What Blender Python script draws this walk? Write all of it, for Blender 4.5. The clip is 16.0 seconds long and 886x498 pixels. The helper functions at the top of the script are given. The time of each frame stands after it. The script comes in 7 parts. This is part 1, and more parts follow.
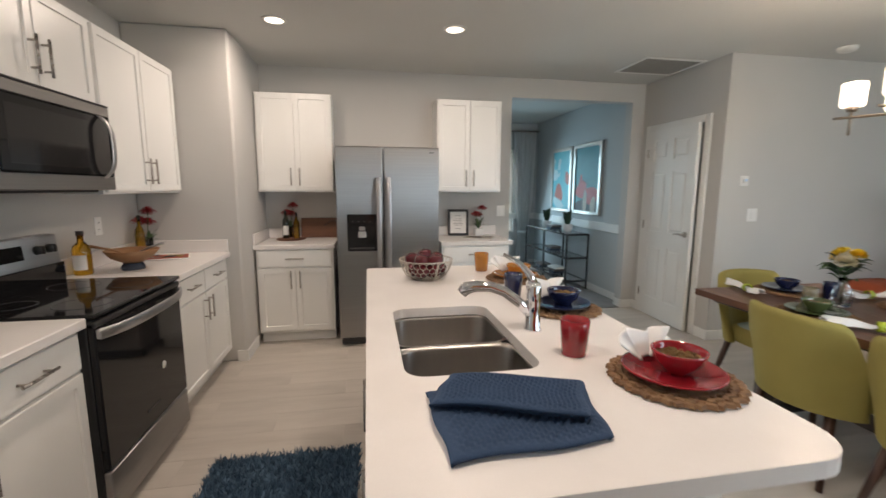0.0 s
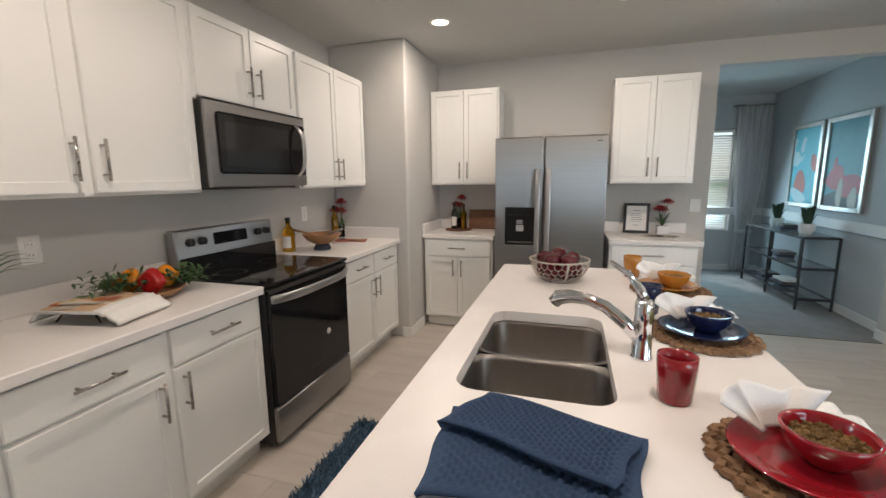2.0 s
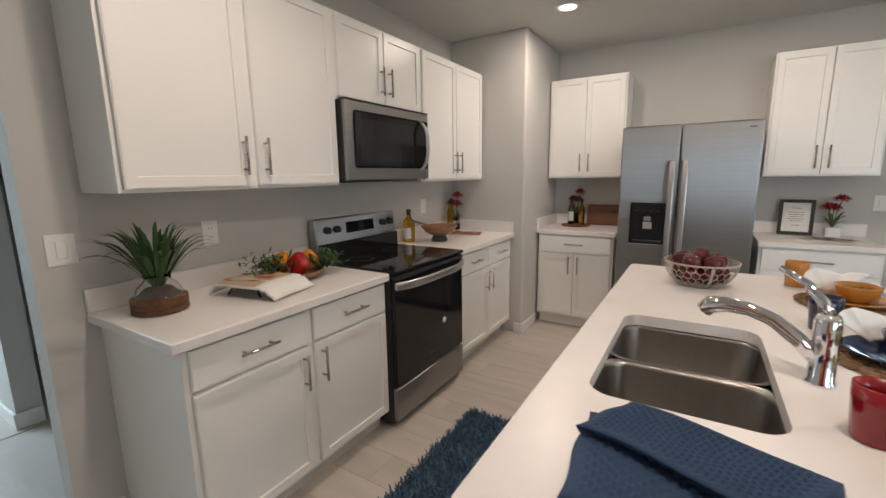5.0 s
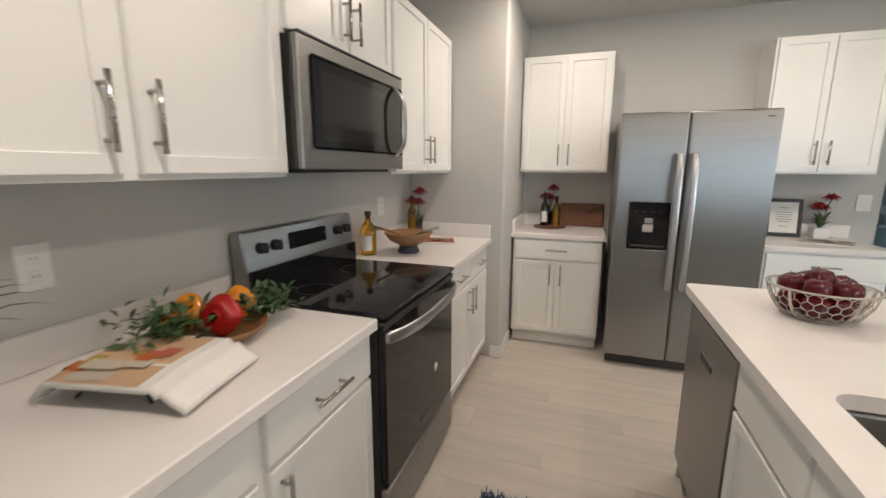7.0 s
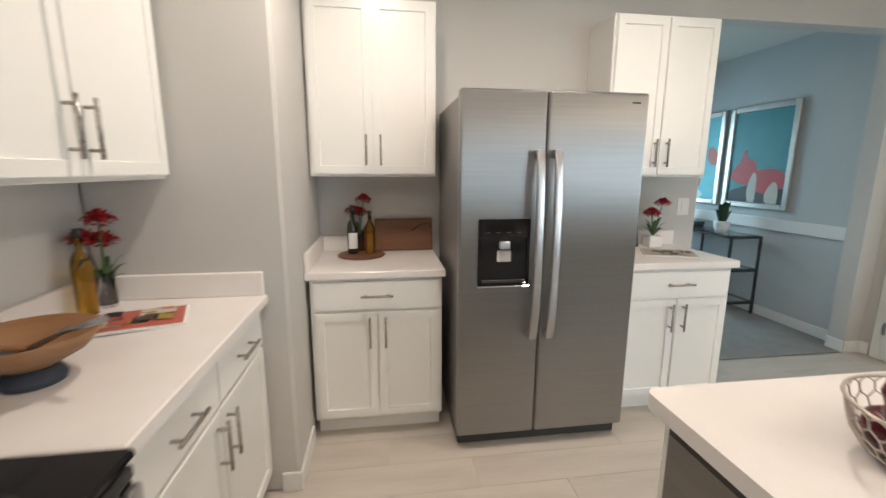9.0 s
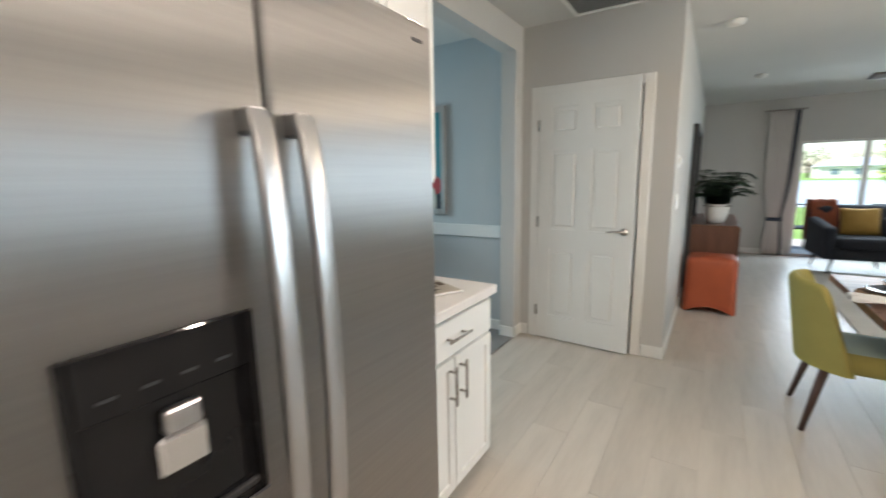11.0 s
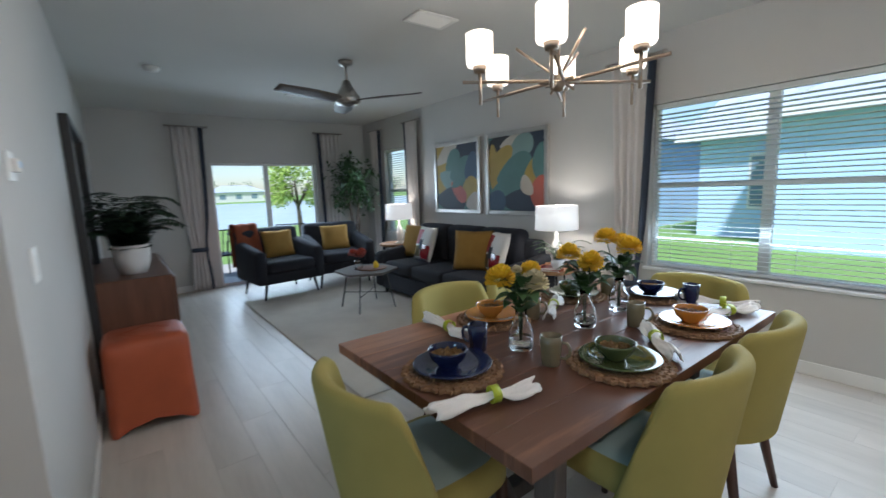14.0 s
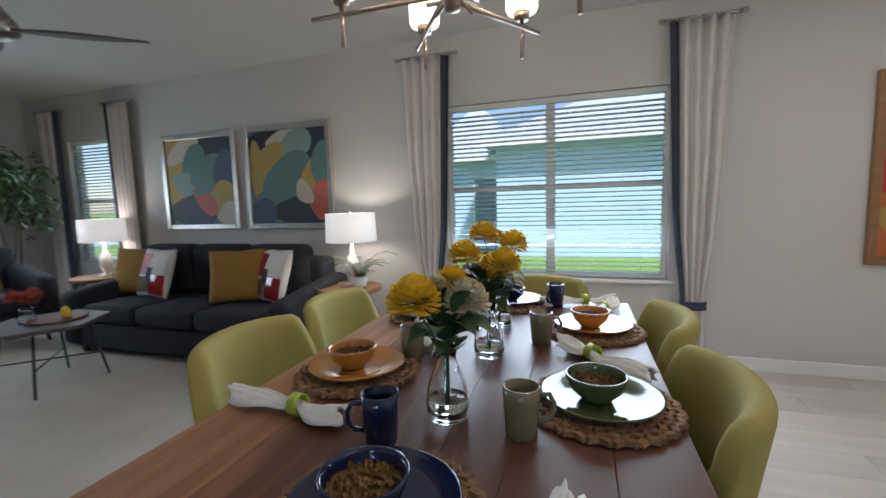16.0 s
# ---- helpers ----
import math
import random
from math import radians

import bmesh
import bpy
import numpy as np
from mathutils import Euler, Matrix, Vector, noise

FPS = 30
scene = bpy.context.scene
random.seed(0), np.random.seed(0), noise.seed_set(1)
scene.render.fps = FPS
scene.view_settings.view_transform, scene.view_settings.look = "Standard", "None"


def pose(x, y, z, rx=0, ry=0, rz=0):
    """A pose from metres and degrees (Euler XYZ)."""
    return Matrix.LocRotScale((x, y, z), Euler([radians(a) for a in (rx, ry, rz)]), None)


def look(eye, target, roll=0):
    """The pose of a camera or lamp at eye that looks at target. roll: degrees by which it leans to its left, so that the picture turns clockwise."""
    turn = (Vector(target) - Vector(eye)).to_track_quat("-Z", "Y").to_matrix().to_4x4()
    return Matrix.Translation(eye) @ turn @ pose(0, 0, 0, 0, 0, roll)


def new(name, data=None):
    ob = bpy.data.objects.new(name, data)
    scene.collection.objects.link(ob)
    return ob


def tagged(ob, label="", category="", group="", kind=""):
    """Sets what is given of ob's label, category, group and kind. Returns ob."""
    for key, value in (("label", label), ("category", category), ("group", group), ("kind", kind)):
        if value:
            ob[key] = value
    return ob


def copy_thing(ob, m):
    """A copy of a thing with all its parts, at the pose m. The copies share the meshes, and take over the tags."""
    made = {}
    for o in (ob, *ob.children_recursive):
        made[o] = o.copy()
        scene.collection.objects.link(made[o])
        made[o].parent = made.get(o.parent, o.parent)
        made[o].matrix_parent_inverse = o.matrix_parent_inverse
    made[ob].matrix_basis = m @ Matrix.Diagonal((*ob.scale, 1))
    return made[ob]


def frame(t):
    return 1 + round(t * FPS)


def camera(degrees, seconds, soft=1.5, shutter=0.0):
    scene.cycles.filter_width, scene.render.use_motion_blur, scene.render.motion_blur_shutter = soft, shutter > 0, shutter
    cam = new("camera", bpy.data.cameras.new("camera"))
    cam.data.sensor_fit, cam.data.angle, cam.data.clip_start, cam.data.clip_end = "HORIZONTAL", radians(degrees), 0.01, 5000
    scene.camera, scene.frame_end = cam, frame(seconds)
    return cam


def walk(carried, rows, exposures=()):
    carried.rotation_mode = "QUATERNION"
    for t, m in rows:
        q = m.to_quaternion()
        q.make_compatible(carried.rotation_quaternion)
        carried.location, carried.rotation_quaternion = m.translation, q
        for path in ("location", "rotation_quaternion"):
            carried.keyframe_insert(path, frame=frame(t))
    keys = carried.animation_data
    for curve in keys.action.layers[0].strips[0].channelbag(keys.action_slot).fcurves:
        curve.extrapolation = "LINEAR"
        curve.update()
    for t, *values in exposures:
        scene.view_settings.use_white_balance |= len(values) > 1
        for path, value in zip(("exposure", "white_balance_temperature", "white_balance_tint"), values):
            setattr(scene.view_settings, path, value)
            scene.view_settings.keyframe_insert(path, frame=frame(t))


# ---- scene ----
cam = camera(93.1, 16.0, shutter=0.4)
PATH = [
    (0, (0.014, 0.305, 1.414), (0.364, 2.253, 1.128), 0.2),
    (0.5, (0.169, 0.402, 1.416), (0.225, 2.38, 1.128), 0.2),
    (1, (0.246, 0.435, 1.425), (0.063, 2.403, 1.122), 0),
    (1.5, (0.337, 0.422, 1.427), (-0.066, 2.355, 1.112), -0.3),
    (2, (0.378, 0.413, 1.427), (-0.199, 2.3, 1.101), -0.6),
    (2.5, (0.395, 0.416, 1.427), (-0.31, 2.259, 1.094), -0.7),
    (3, (0.405, 0.419, 1.423), (-0.393, 2.223, 1.094), -0.8),
    (3.5, (0.412, 0.412, 1.428), (-0.467, 2.177, 1.095), -0.9),
    (4, (0.42, 0.401, 1.426), (-0.536, 2.125, 1.092), -0.8),
    (4.5, (0.398, 0.382, 1.425), (-0.635, 2.059, 1.08), -0.8),
    (7, (-0.431, 0.902, 1.405), (-1.067, 2.761, 1.028), 0.2),
    (7.5, (-0.569, 1.181, 1.364), (-0.927, 3.115, 1.0), 0.4),
    (8, (-0.597, 1.466, 1.396), (-0.73, 3.426, 1.024), 0.6),
    (10.5, (-0.476, 3.111, 1.415), (0.781, 4.623, 1.065), -0.8),
    (11, (-0.294, 3.368, 1.393), (1.363, 4.439, 1.061), -1.0),
    (11.5, (-0.034, 3.508, 1.403), (1.841, 4.112, 1.059), -1.2),
    (12, (0.28, 3.587, 1.412), (2.244, 3.722, 1.07), -1.5),
    (12.5, (0.615, 3.58, 1.41), (2.567, 3.291, 1.086), -1.2),
    (13, (0.98, 3.557, 1.397), (2.852, 2.923, 1.093), -1.4),
    (13.5, (1.301, 3.481, 1.391), (3.053, 2.563, 1.096), -1.7),
    (14, (1.599, 3.374, 1.377), (3.175, 2.176, 1.095), -2.1),
    (14.5, (1.866, 3.306, 1.376), (3.236, 1.874, 1.1), -2.6),
    (15, (2.082, 3.239, 1.364), (3.236, 1.628, 1.093), -3.0),
    (15.5, (2.248, 3.126, 1.302), (3.126, 1.344, 1.072), -2.5),
    (16, (2.383, 3.063, 1.234), (3.002, 1.173, 1.02), -1.7),
]
walk(cam, [(t, look(eye, target, roll)) for t, eye, target, roll in PATH],
     [(0.0, 0.22, 6400, 13), (1.5, 0.25, 6250, 12), (4.5, 0.1, 6350, 13), (7.0, 0.4, 6250, 10), (8.0, 0.65, 6300, 10), (10.5, 0.55, 6200, 8), (11.0, 0.8, 6300, 10), (11.5, 0.65, 6600, 14), (12.0, 0.52, 6800, 17), (12.5, 0.38, 6700, 17), (14.0, 0.12, 5600, 10), (15.0, 0.05, 5600, 11), (16.0, 0.0, 5900, 14)])

# ---- world, sun, lights ----
world = bpy.data.worlds.new("sky_world")
scene.world = world
world.use_nodes = True
_nt = world.node_tree
_sky = _nt.nodes.new("ShaderNodeTexSky")
_sky.sky_type = "NISHITA"
_sky.sun_disc = False
_sky.sun_elevation = radians(51)
_sky.sun_rotation = radians(328)
_sky.air_density, _sky.dust_density, _sky.ozone_density = 1.0, 0.8, 1.0
_bg = _nt.nodes["Background"]
_bg.inputs["Strength"].default_value = 0.15
_nt.links.new(_sky.outputs[0], _bg.inputs["Color"])


def lamp(name, kind, m, energy, color=(1, 1, 1), size=0.3, size_y=None):
    d = bpy.data.lights.new(name, kind)
    d.energy, d.color = energy, color
    if kind == "AREA":
        d.size = size
        if size_y:
            d.shape, d.size_y = "RECTANGLE", size_y
    elif kind == "SUN":
        d.angle = size
    else:
        d.shadow_soft_size = size
    ob = new(name, d)
    ob.matrix_world = m
    return ob


lamp("sun", "SUN", look((0, 0, 20), (5, -8, 8.5)), 5.0, (1, 0.95, 0.88), radians(3))
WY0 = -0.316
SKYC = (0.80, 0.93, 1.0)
# area lamps just inside each opening stand in for sky light sloping down
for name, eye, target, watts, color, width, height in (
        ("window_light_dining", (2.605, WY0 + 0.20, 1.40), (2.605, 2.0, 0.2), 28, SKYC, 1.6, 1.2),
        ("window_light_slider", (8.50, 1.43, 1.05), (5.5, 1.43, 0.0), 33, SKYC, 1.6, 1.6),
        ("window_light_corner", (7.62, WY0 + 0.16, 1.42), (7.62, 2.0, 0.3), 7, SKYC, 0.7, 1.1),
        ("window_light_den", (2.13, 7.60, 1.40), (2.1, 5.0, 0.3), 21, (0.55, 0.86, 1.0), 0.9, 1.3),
        # hall lamp sits in an unseen window, assumed from blue light there
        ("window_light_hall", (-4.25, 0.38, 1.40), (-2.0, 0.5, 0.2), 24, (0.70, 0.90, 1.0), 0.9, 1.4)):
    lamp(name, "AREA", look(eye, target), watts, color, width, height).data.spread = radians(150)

# ---- materials ----


def mat(name, c, c2=None, rough=0.5, metal=0.0, scale=6.0, fine=60.0, bump=0.05, stretch=(1, 1, 1), spec=0.5, island=0.0, objr=0.0, coat=0.0, rvar=0.1, aniso=None):
    """Two scales of noise between two close colours, with a fine relief."""
    m = bpy.data.materials.new(name)
    m.use_nodes = True
    n, l = m.node_tree.nodes, m.node_tree.links
    b = n["Principled BSDF"]
    c2 = c2 or tuple(v * 0.86 for v in c)
    tc = n.new("ShaderNodeTexCoord")
    mp = n.new("ShaderNodeMapping")
    mp.inputs["Scale"].default_value = stretch
    l.new(tc.outputs["Object"], mp.inputs["Vector"])
    big, small = n.new("ShaderNodeTexNoise"), n.new("ShaderNodeTexNoise")
    big.inputs["Scale"].default_value, small.inputs["Scale"].default_value = scale, fine
    big.inputs["Detail"].default_value, small.inputs["Detail"].default_value = 4, 3
    l.new(mp.outputs[0], big.inputs["Vector"])
    l.new(mp.outputs[0], small.inputs["Vector"])
    add = n.new("ShaderNodeMath")
    add.operation = "MULTIPLY_ADD"
    l.new(small.outputs["Fac"], add.inputs[0])
    add.inputs[1].default_value = 0.4
    sc = n.new("ShaderNodeMath")
    sc.operation = "MULTIPLY_ADD"
    l.new(big.outputs["Fac"], sc.inputs[0])
    sc.inputs[1].default_value, sc.inputs[2].default_value = 1.6, -0.5
    l.new(sc.outputs[0], add.inputs[2])
    fac = add.outputs[0]
    if objr or island:
        src = n.new("ShaderNodeObjectInfo" if objr else "ShaderNodeNewGeometry")
        a2 = n.new("ShaderNodeMath")
        a2.operation = "MULTIPLY_ADD"
        l.new(src.outputs["Random" if objr else "Random Per Island"], a2.inputs[0])
        a2.inputs[1].default_value = objr or island
        l.new(fac, a2.inputs[2])
        fac = a2.outputs[0]
    mix = n.new("ShaderNodeMix")
    mix.data_type = "RGBA"
    l.new(fac, mix.inputs["Factor"])
    mix.inputs[6].default_value, mix.inputs[7].default_value = (*c, 1), (*c2, 1)
    l.new(mix.outputs[2], b.inputs["Base Color"])
    b.inputs["Metallic"].default_value = metal
    b.inputs["Specular IOR Level"].default_value = spec
    b.inputs["Coat Weight"].default_value = coat
    if aniso is not None:
        b.inputs["Anisotropic"].default_value = 1.0
        b.inputs["Anisotropic Rotation"].default_value = aniso
        tg = n.new("ShaderNodeTangent")
        tg.direction_type, tg.axis = "RADIAL", "Z"
        l.new(tg.outputs[0], b.inputs["Tangent"])
    rr = n.new("ShaderNodeMath")
    rr.operation = "MULTIPLY_ADD"
    l.new(small.outputs["Fac"], rr.inputs[0])
    rr.inputs[1].default_value, rr.inputs[2].default_value = rvar, rough - rvar / 2
    l.new(rr.outputs[0], b.inputs["Roughness"])
    if bump:
        bp = n.new("ShaderNodeBump")
        bp.inputs["Strength"].default_value = bump
        bp.inputs["Distance"].default_value = 0.004
        l.new(small.outputs["Fac"], bp.inputs["Height"])
        l.new(bp.outputs[0], b.inputs["Normal"])
    return m


def glass_mat(name, tint=(1, 1, 1), rough=0.0, ior=1.45):
    m = bpy.data.materials.new(name)
    m.use_nodes = True
    b = m.node_tree.nodes["Principled BSDF"]
    b.inputs["Base Color"].default_value = (*tint, 1)
    b.inputs["Transmission Weight"].default_value = 1
    b.inputs["Roughness"].default_value = rough
    b.inputs["IOR"].default_value = ior
    return m


def sheer_mat(name, c, share, rough=0.8):
    """Cloth or thin vinyl that lets part of the light through."""
    m = mat(name, c, tuple(v * 0.93 for v in c), rough, scale=4, fine=200, bump=0.1)
    n, l = m.node_tree.nodes, m.node_tree.links
    tr, mx = n.new("ShaderNodeBsdfTranslucent"), n.new("ShaderNodeMixShader")
    tr.inputs["Color"].default_value = (*c, 1)
    mx.inputs[0].default_value = share
    l.new(n["Principled BSDF"].outputs[0], mx.inputs[1])
    l.new(tr.outputs[0], mx.inputs[2])
    l.new(mx.outputs[0], n["Material Output"].inputs["Surface"])
    return m


def glow_mat(name, c, strength):
    m = bpy.data.materials.new(name)
    m.use_nodes = True
    b = m.node_tree.nodes["Principled BSDF"]
    b.inputs["Base Color"].default_value = (0.9, 0.9, 0.88, 1)
    b.inputs["Emission Color"].default_value = (*c, 1)
    b.inputs["Emission Strength"].default_value = strength
    return m


M = {
    "wall": mat("wall_paint", (0.56, 0.55, 0.53), (0.52, 0.515, 0.50), 0.8, scale=1.2, fine=180, bump=0.12),
    "ceiling": mat("ceiling_paint", (0.62, 0.62, 0.60), (0.57, 0.57, 0.55), 0.9, scale=1.0, fine=120, bump=0.3),
    "den_wall": mat("den_wall_paint", (0.50, 0.53, 0.54), (0.47, 0.50, 0.51), 0.8, scale=1.2, fine=180, bump=0.12),
    "trim": mat("white_trim_paint", (0.80, 0.80, 0.78), (0.75, 0.75, 0.73), 0.4, scale=3, fine=90, bump=0.03),
    "cab": mat("white_cabinet_paint", (0.82, 0.82, 0.80), (0.78, 0.78, 0.76), 0.32, scale=2, fine=140, bump=0.03),
    "quartz": mat("white_quartz", (0.80, 0.77, 0.75), (0.72, 0.69, 0.67), 0.30, scale=5, fine=240, bump=0.0, rvar=0.06, spec=0.35),
    "steel": mat("brushed_steel", (0.43, 0.425, 0.42), (0.38, 0.375, 0.37), 0.43, 1.0, scale=3, fine=70, bump=0.0, stretch=(0.6, 0.6, 30), aniso=0.0, rvar=0.04),
    "steel_v": mat("brushed_steel_front", (0.50, 0.50, 0.51), (0.45, 0.45, 0.46), 0.30, 1.0, scale=2, fine=60, bump=0.02, stretch=(30, 30, 0.5)),
    "sinksteel": mat("sink_steel", (0.34, 0.32, 0.30), (0.30, 0.285, 0.27), 0.30, 1.0, scale=4, fine=40, bump=0.0, stretch=(6, 1, 1)),
    "chrome": mat("chrome", (0.80, 0.80, 0.82), (0.76, 0.76, 0.78), 0.07, 1.0, scale=5, fine=50, bump=0.0, rvar=0.03),
    "nickel": mat("brushed_nickel", (0.45, 0.42, 0.39), (0.38, 0.36, 0.33), 0.28, 1.0, scale=10, fine=120, bump=0.02),
    "blacksteel": mat("dark_brushed_steel", (0.25, 0.24, 0.235), (0.21, 0.205, 0.20), 0.32, 1.0, scale=3, fine=70, bump=0.0, stretch=(0.6, 0.6, 30), rvar=0.04),
    "microsteel": mat("warm_brushed_steel", (0.33, 0.32, 0.31), (0.28, 0.275, 0.27), 0.36, 1.0, scale=3, fine=70, bump=0.0, stretch=(0.6, 0.6, 30), rvar=0.04),
    "bronze": mat("warm_brushed_nickel", (0.42, 0.34, 0.27), (0.35, 0.28, 0.22), 0.38, 1.0, scale=10, fine=120, bump=0.02),
    "farpane": mat("distant_window_glass", (0.22, 0.30, 0.36), (0.18, 0.25, 0.31), 0.15),
    "grille": mat("grey_grille_paint", (0.38, 0.38, 0.37), (0.33, 0.33, 0.32), 0.6),
    "blackglass": mat("black_glass", (0.008, 0.008, 0.009), (0.012, 0.012, 0.013), 0.05, scale=3, fine=40, bump=0.0, rvar=0.03, spec=0.3),
    "black": mat("black_plastic", (0.018, 0.018, 0.019), (0.03, 0.03, 0.03), 0.45, scale=6, fine=150, bump=0.05),
    "darkgrey": mat("dark_grey_metal", (0.07, 0.07, 0.075), (0.05, 0.05, 0.052), 0.45, 0.6, scale=6, fine=100),
    "fridge_side": mat("fridge_side_grey", (0.24, 0.23, 0.225), (0.21, 0.205, 0.20), 0.42, 0.3, scale=4, fine=200, bump=0.05),
    "tile": mat("wood_look_tile", (0.62, 0.57, 0.51), (0.46, 0.42, 0.375), 0.36, scale=2.2, fine=14, bump=0.04, stretch=(0.5, 3.5, 1), objr=0.32),
    "grout": mat("grout", (0.56, 0.515, 0.465), (0.50, 0.46, 0.415), 0.9, scale=8, fine=200),
    "carpet": mat("grey_carpet", (0.30, 0.29, 0.285), (0.22, 0.215, 0.21), 0.95, scale=6, fine=260, bump=0.9),
    "walnut": mat("walnut_wood", (0.47, 0.235, 0.125), (0.10, 0.042, 0.024), 0.36, scale=3.0, fine=22, bump=0.06, stretch=(6, 0.5, 1), objr=0.7),
    "walnutv": mat("walnut_veneer", (0.17, 0.075, 0.045), (0.085, 0.038, 0.024), 0.38, scale=3.5, fine=24, bump=0.06, stretch=(1, 6, 0.6)),
    "legwood": mat("dark_leg_wood", (0.085, 0.038, 0.024), (0.045, 0.02, 0.013), 0.38, scale=6, fine=40, bump=0.06, stretch=(6, 6, 0.6)),
    "greywood": mat("grey_stained_wood", (0.10, 0.085, 0.078), (0.06, 0.052, 0.048), 0.5, scale=6, fine=40, bump=0.1, stretch=(6, 6, 0.6)),
    "lime": mat("lime_upholstery", (0.34, 0.285, 0.08), (0.28, 0.24, 0.065), 0.85, scale=5, fine=420, bump=0.25),
    "aquaseat": mat("aqua_seat_cloth", (0.36, 0.45, 0.42), (0.30, 0.38, 0.36), 0.85, scale=5, fine=420, bump=0.25),
    "navy": mat("navy_upholstery", (0.014, 0.016, 0.024), (0.023, 0.026, 0.036), 0.9, scale=5, fine=380, bump=0.3),
    "rust": mat("rust_leather", (0.40, 0.085, 0.028), (0.30, 0.06, 0.02), 0.5, scale=5, fine=160, bump=0.15),
    "rustcloth": mat("rust_throw", (0.28, 0.07, 0.03), (0.20, 0.05, 0.022), 0.95, scale=8, fine=300, bump=0.5),
    "mustard": mat("mustard_cloth", (0.36, 0.21, 0.045), (0.27, 0.15, 0.03), 0.9, scale=8, fine=300, bump=0.4),
    "curtain": mat("white_curtain", (0.66, 0.62, 0.60), (0.58, 0.55, 0.53), 0.9, scale=3, fine=350, bump=0.2),
    "band": mat("navy_curtain_band", (0.03, 0.04, 0.06), (0.045, 0.055, 0.08), 0.9, scale=4, fine=300, bump=0.2),
    "rug": mat("ivory_rug", (0.60, 0.56, 0.50), (0.47, 0.435, 0.385), 0.95, scale=3, fine=180, bump=0.9),
    "bluerug": mat("blue_shag", (0.11, 0.19, 0.28), (0.06, 0.115, 0.18), 0.95, scale=8, fine=150, bump=0.6, island=0.8),
    "bluecloth": mat("blue_waffle_cloth", (0.034, 0.068, 0.135), (0.022, 0.046, 0.095), 0.95, scale=8, fine=260, bump=0.5),
    "white": mat("white_cloth", (0.80, 0.79, 0.77), (0.72, 0.71, 0.70), 0.85, scale=8, fine=200, bump=0.2),
    "redglaze": mat("red_glaze", (0.30, 0.010, 0.018), (0.22, 0.008, 0.013), 0.14, scale=5, fine=60, bump=0.02, coat=0.5),
    "blueglaze": mat("cobalt_glaze", (0.007, 0.011, 0.045), (0.011, 0.018, 0.065), 0.12, scale=5, fine=60, bump=0.02, coat=0.5),
    "yellowglaze": mat("amber_glaze", (0.50, 0.215, 0.035), (0.40, 0.16, 0.025), 0.14, scale=5, fine=60, bump=0.02, coat=0.5),
    "greenglaze": mat("green_glaze", (0.075, 0.095, 0.035), (0.055, 0.07, 0.026), 0.12, scale=5, fine=60, bump=0.02, coat=0.5),
    "khakiglaze": mat("khaki_glaze", (0.20, 0.17, 0.10), (0.15, 0.13, 0.08), 0.2, scale=5, fine=60, bump=0.02, coat=0.4),
    "wicker": mat("woven_seagrass", (0.30, 0.18, 0.085), (0.16, 0.085, 0.04), 0.75, scale=30, fine=120, bump=0.4, island=0.6),
    "wickerdark": mat("woven_brown", (0.20, 0.09, 0.042), (0.10, 0.045, 0.022), 0.75, scale=30, fine=120, bump=0.4, island=0.6),
    "grain": mat("dry_seeds", (0.30, 0.19, 0.05), (0.14, 0.075, 0.02), 0.7, scale=50, fine=200, bump=0.3, island=0.9),
    "apple": mat("dark_red_apple", (0.105, 0.006, 0.012), (0.06, 0.003, 0.007), 0.2, scale=20, fine=80, bump=0.02, island=0.4),
    "wire": mat("cream_wire", (0.55, 0.50, 0.44), (0.42, 0.38, 0.33), 0.4, 0.3, scale=10, fine=100),
    "leaf": mat("green_leaf", (0.06, 0.13, 0.035), (0.028, 0.07, 0.02), 0.5, scale=10, fine=80, bump=0.1, island=0.6),
    "leaf_dark": mat("dark_green_leaf", (0.028, 0.065, 0.028), (0.014, 0.035, 0.016), 0.5, scale=10, fine=80, bump=0.1, island=0.6),
    "leaf_light": mat("pale_green_leaf", (0.10, 0.16, 0.06), (0.05, 0.10, 0.035), 0.5, scale=10, fine=80, bump=0.1, island=0.6),
    "bark": mat("grey_bark", (0.16, 0.12, 0.09), (0.09, 0.065, 0.05), 0.9, scale=10, fine=60, bump=0.6),
    "yellow": mat("yellow_petal", (0.85, 0.66, 0.03), (0.80, 0.52, 0.02), 0.7, scale=20, fine=100, bump=0.1, island=0.7),
    "cream": mat("cream_petal", (0.78, 0.72, 0.52), (0.66, 0.58, 0.38), 0.7, scale=20, fine=100, bump=0.1, island=0.5),
    "redpetal": mat("red_petal", (0.42, 0.012, 0.018), (0.28, 0.008, 0.012), 0.45, scale=20, fine=100, bump=0.1, island=0.5),
    "coral": mat("coral_petal", (0.60, 0.12, 0.06), (0.45, 0.07, 0.04), 0.6, scale=20, fine=100, bump=0.1, island=0.6),
    "lampshade": glow_mat("lit_lamp_shade", (1.0, 0.93, 0.84), 0.5),
    "shade": glow_mat("lit_glass_shade", (1.0, 0.82, 0.62), 2.0),
    "can": glow_mat("lit_downlight", (1.0, 0.80, 0.60), 5.0),
    "glass": glass_mat("clear_glass"),
    "pane": glass_mat("window_glass", ior=1.02),
    "water_in": glass_mat("vase_water", (0.95, 0.98, 0.97), ior=1.33),
    "oil": glass_mat("yellow_oil_glass", (0.75, 0.42, 0.03), 0.05),
    "darkbottle": mat("dark_bottle_glass", (0.012, 0.016, 0.010), (0.02, 0.022, 0.014), 0.08, scale=6, fine=50, bump=0.0, coat=0.5),
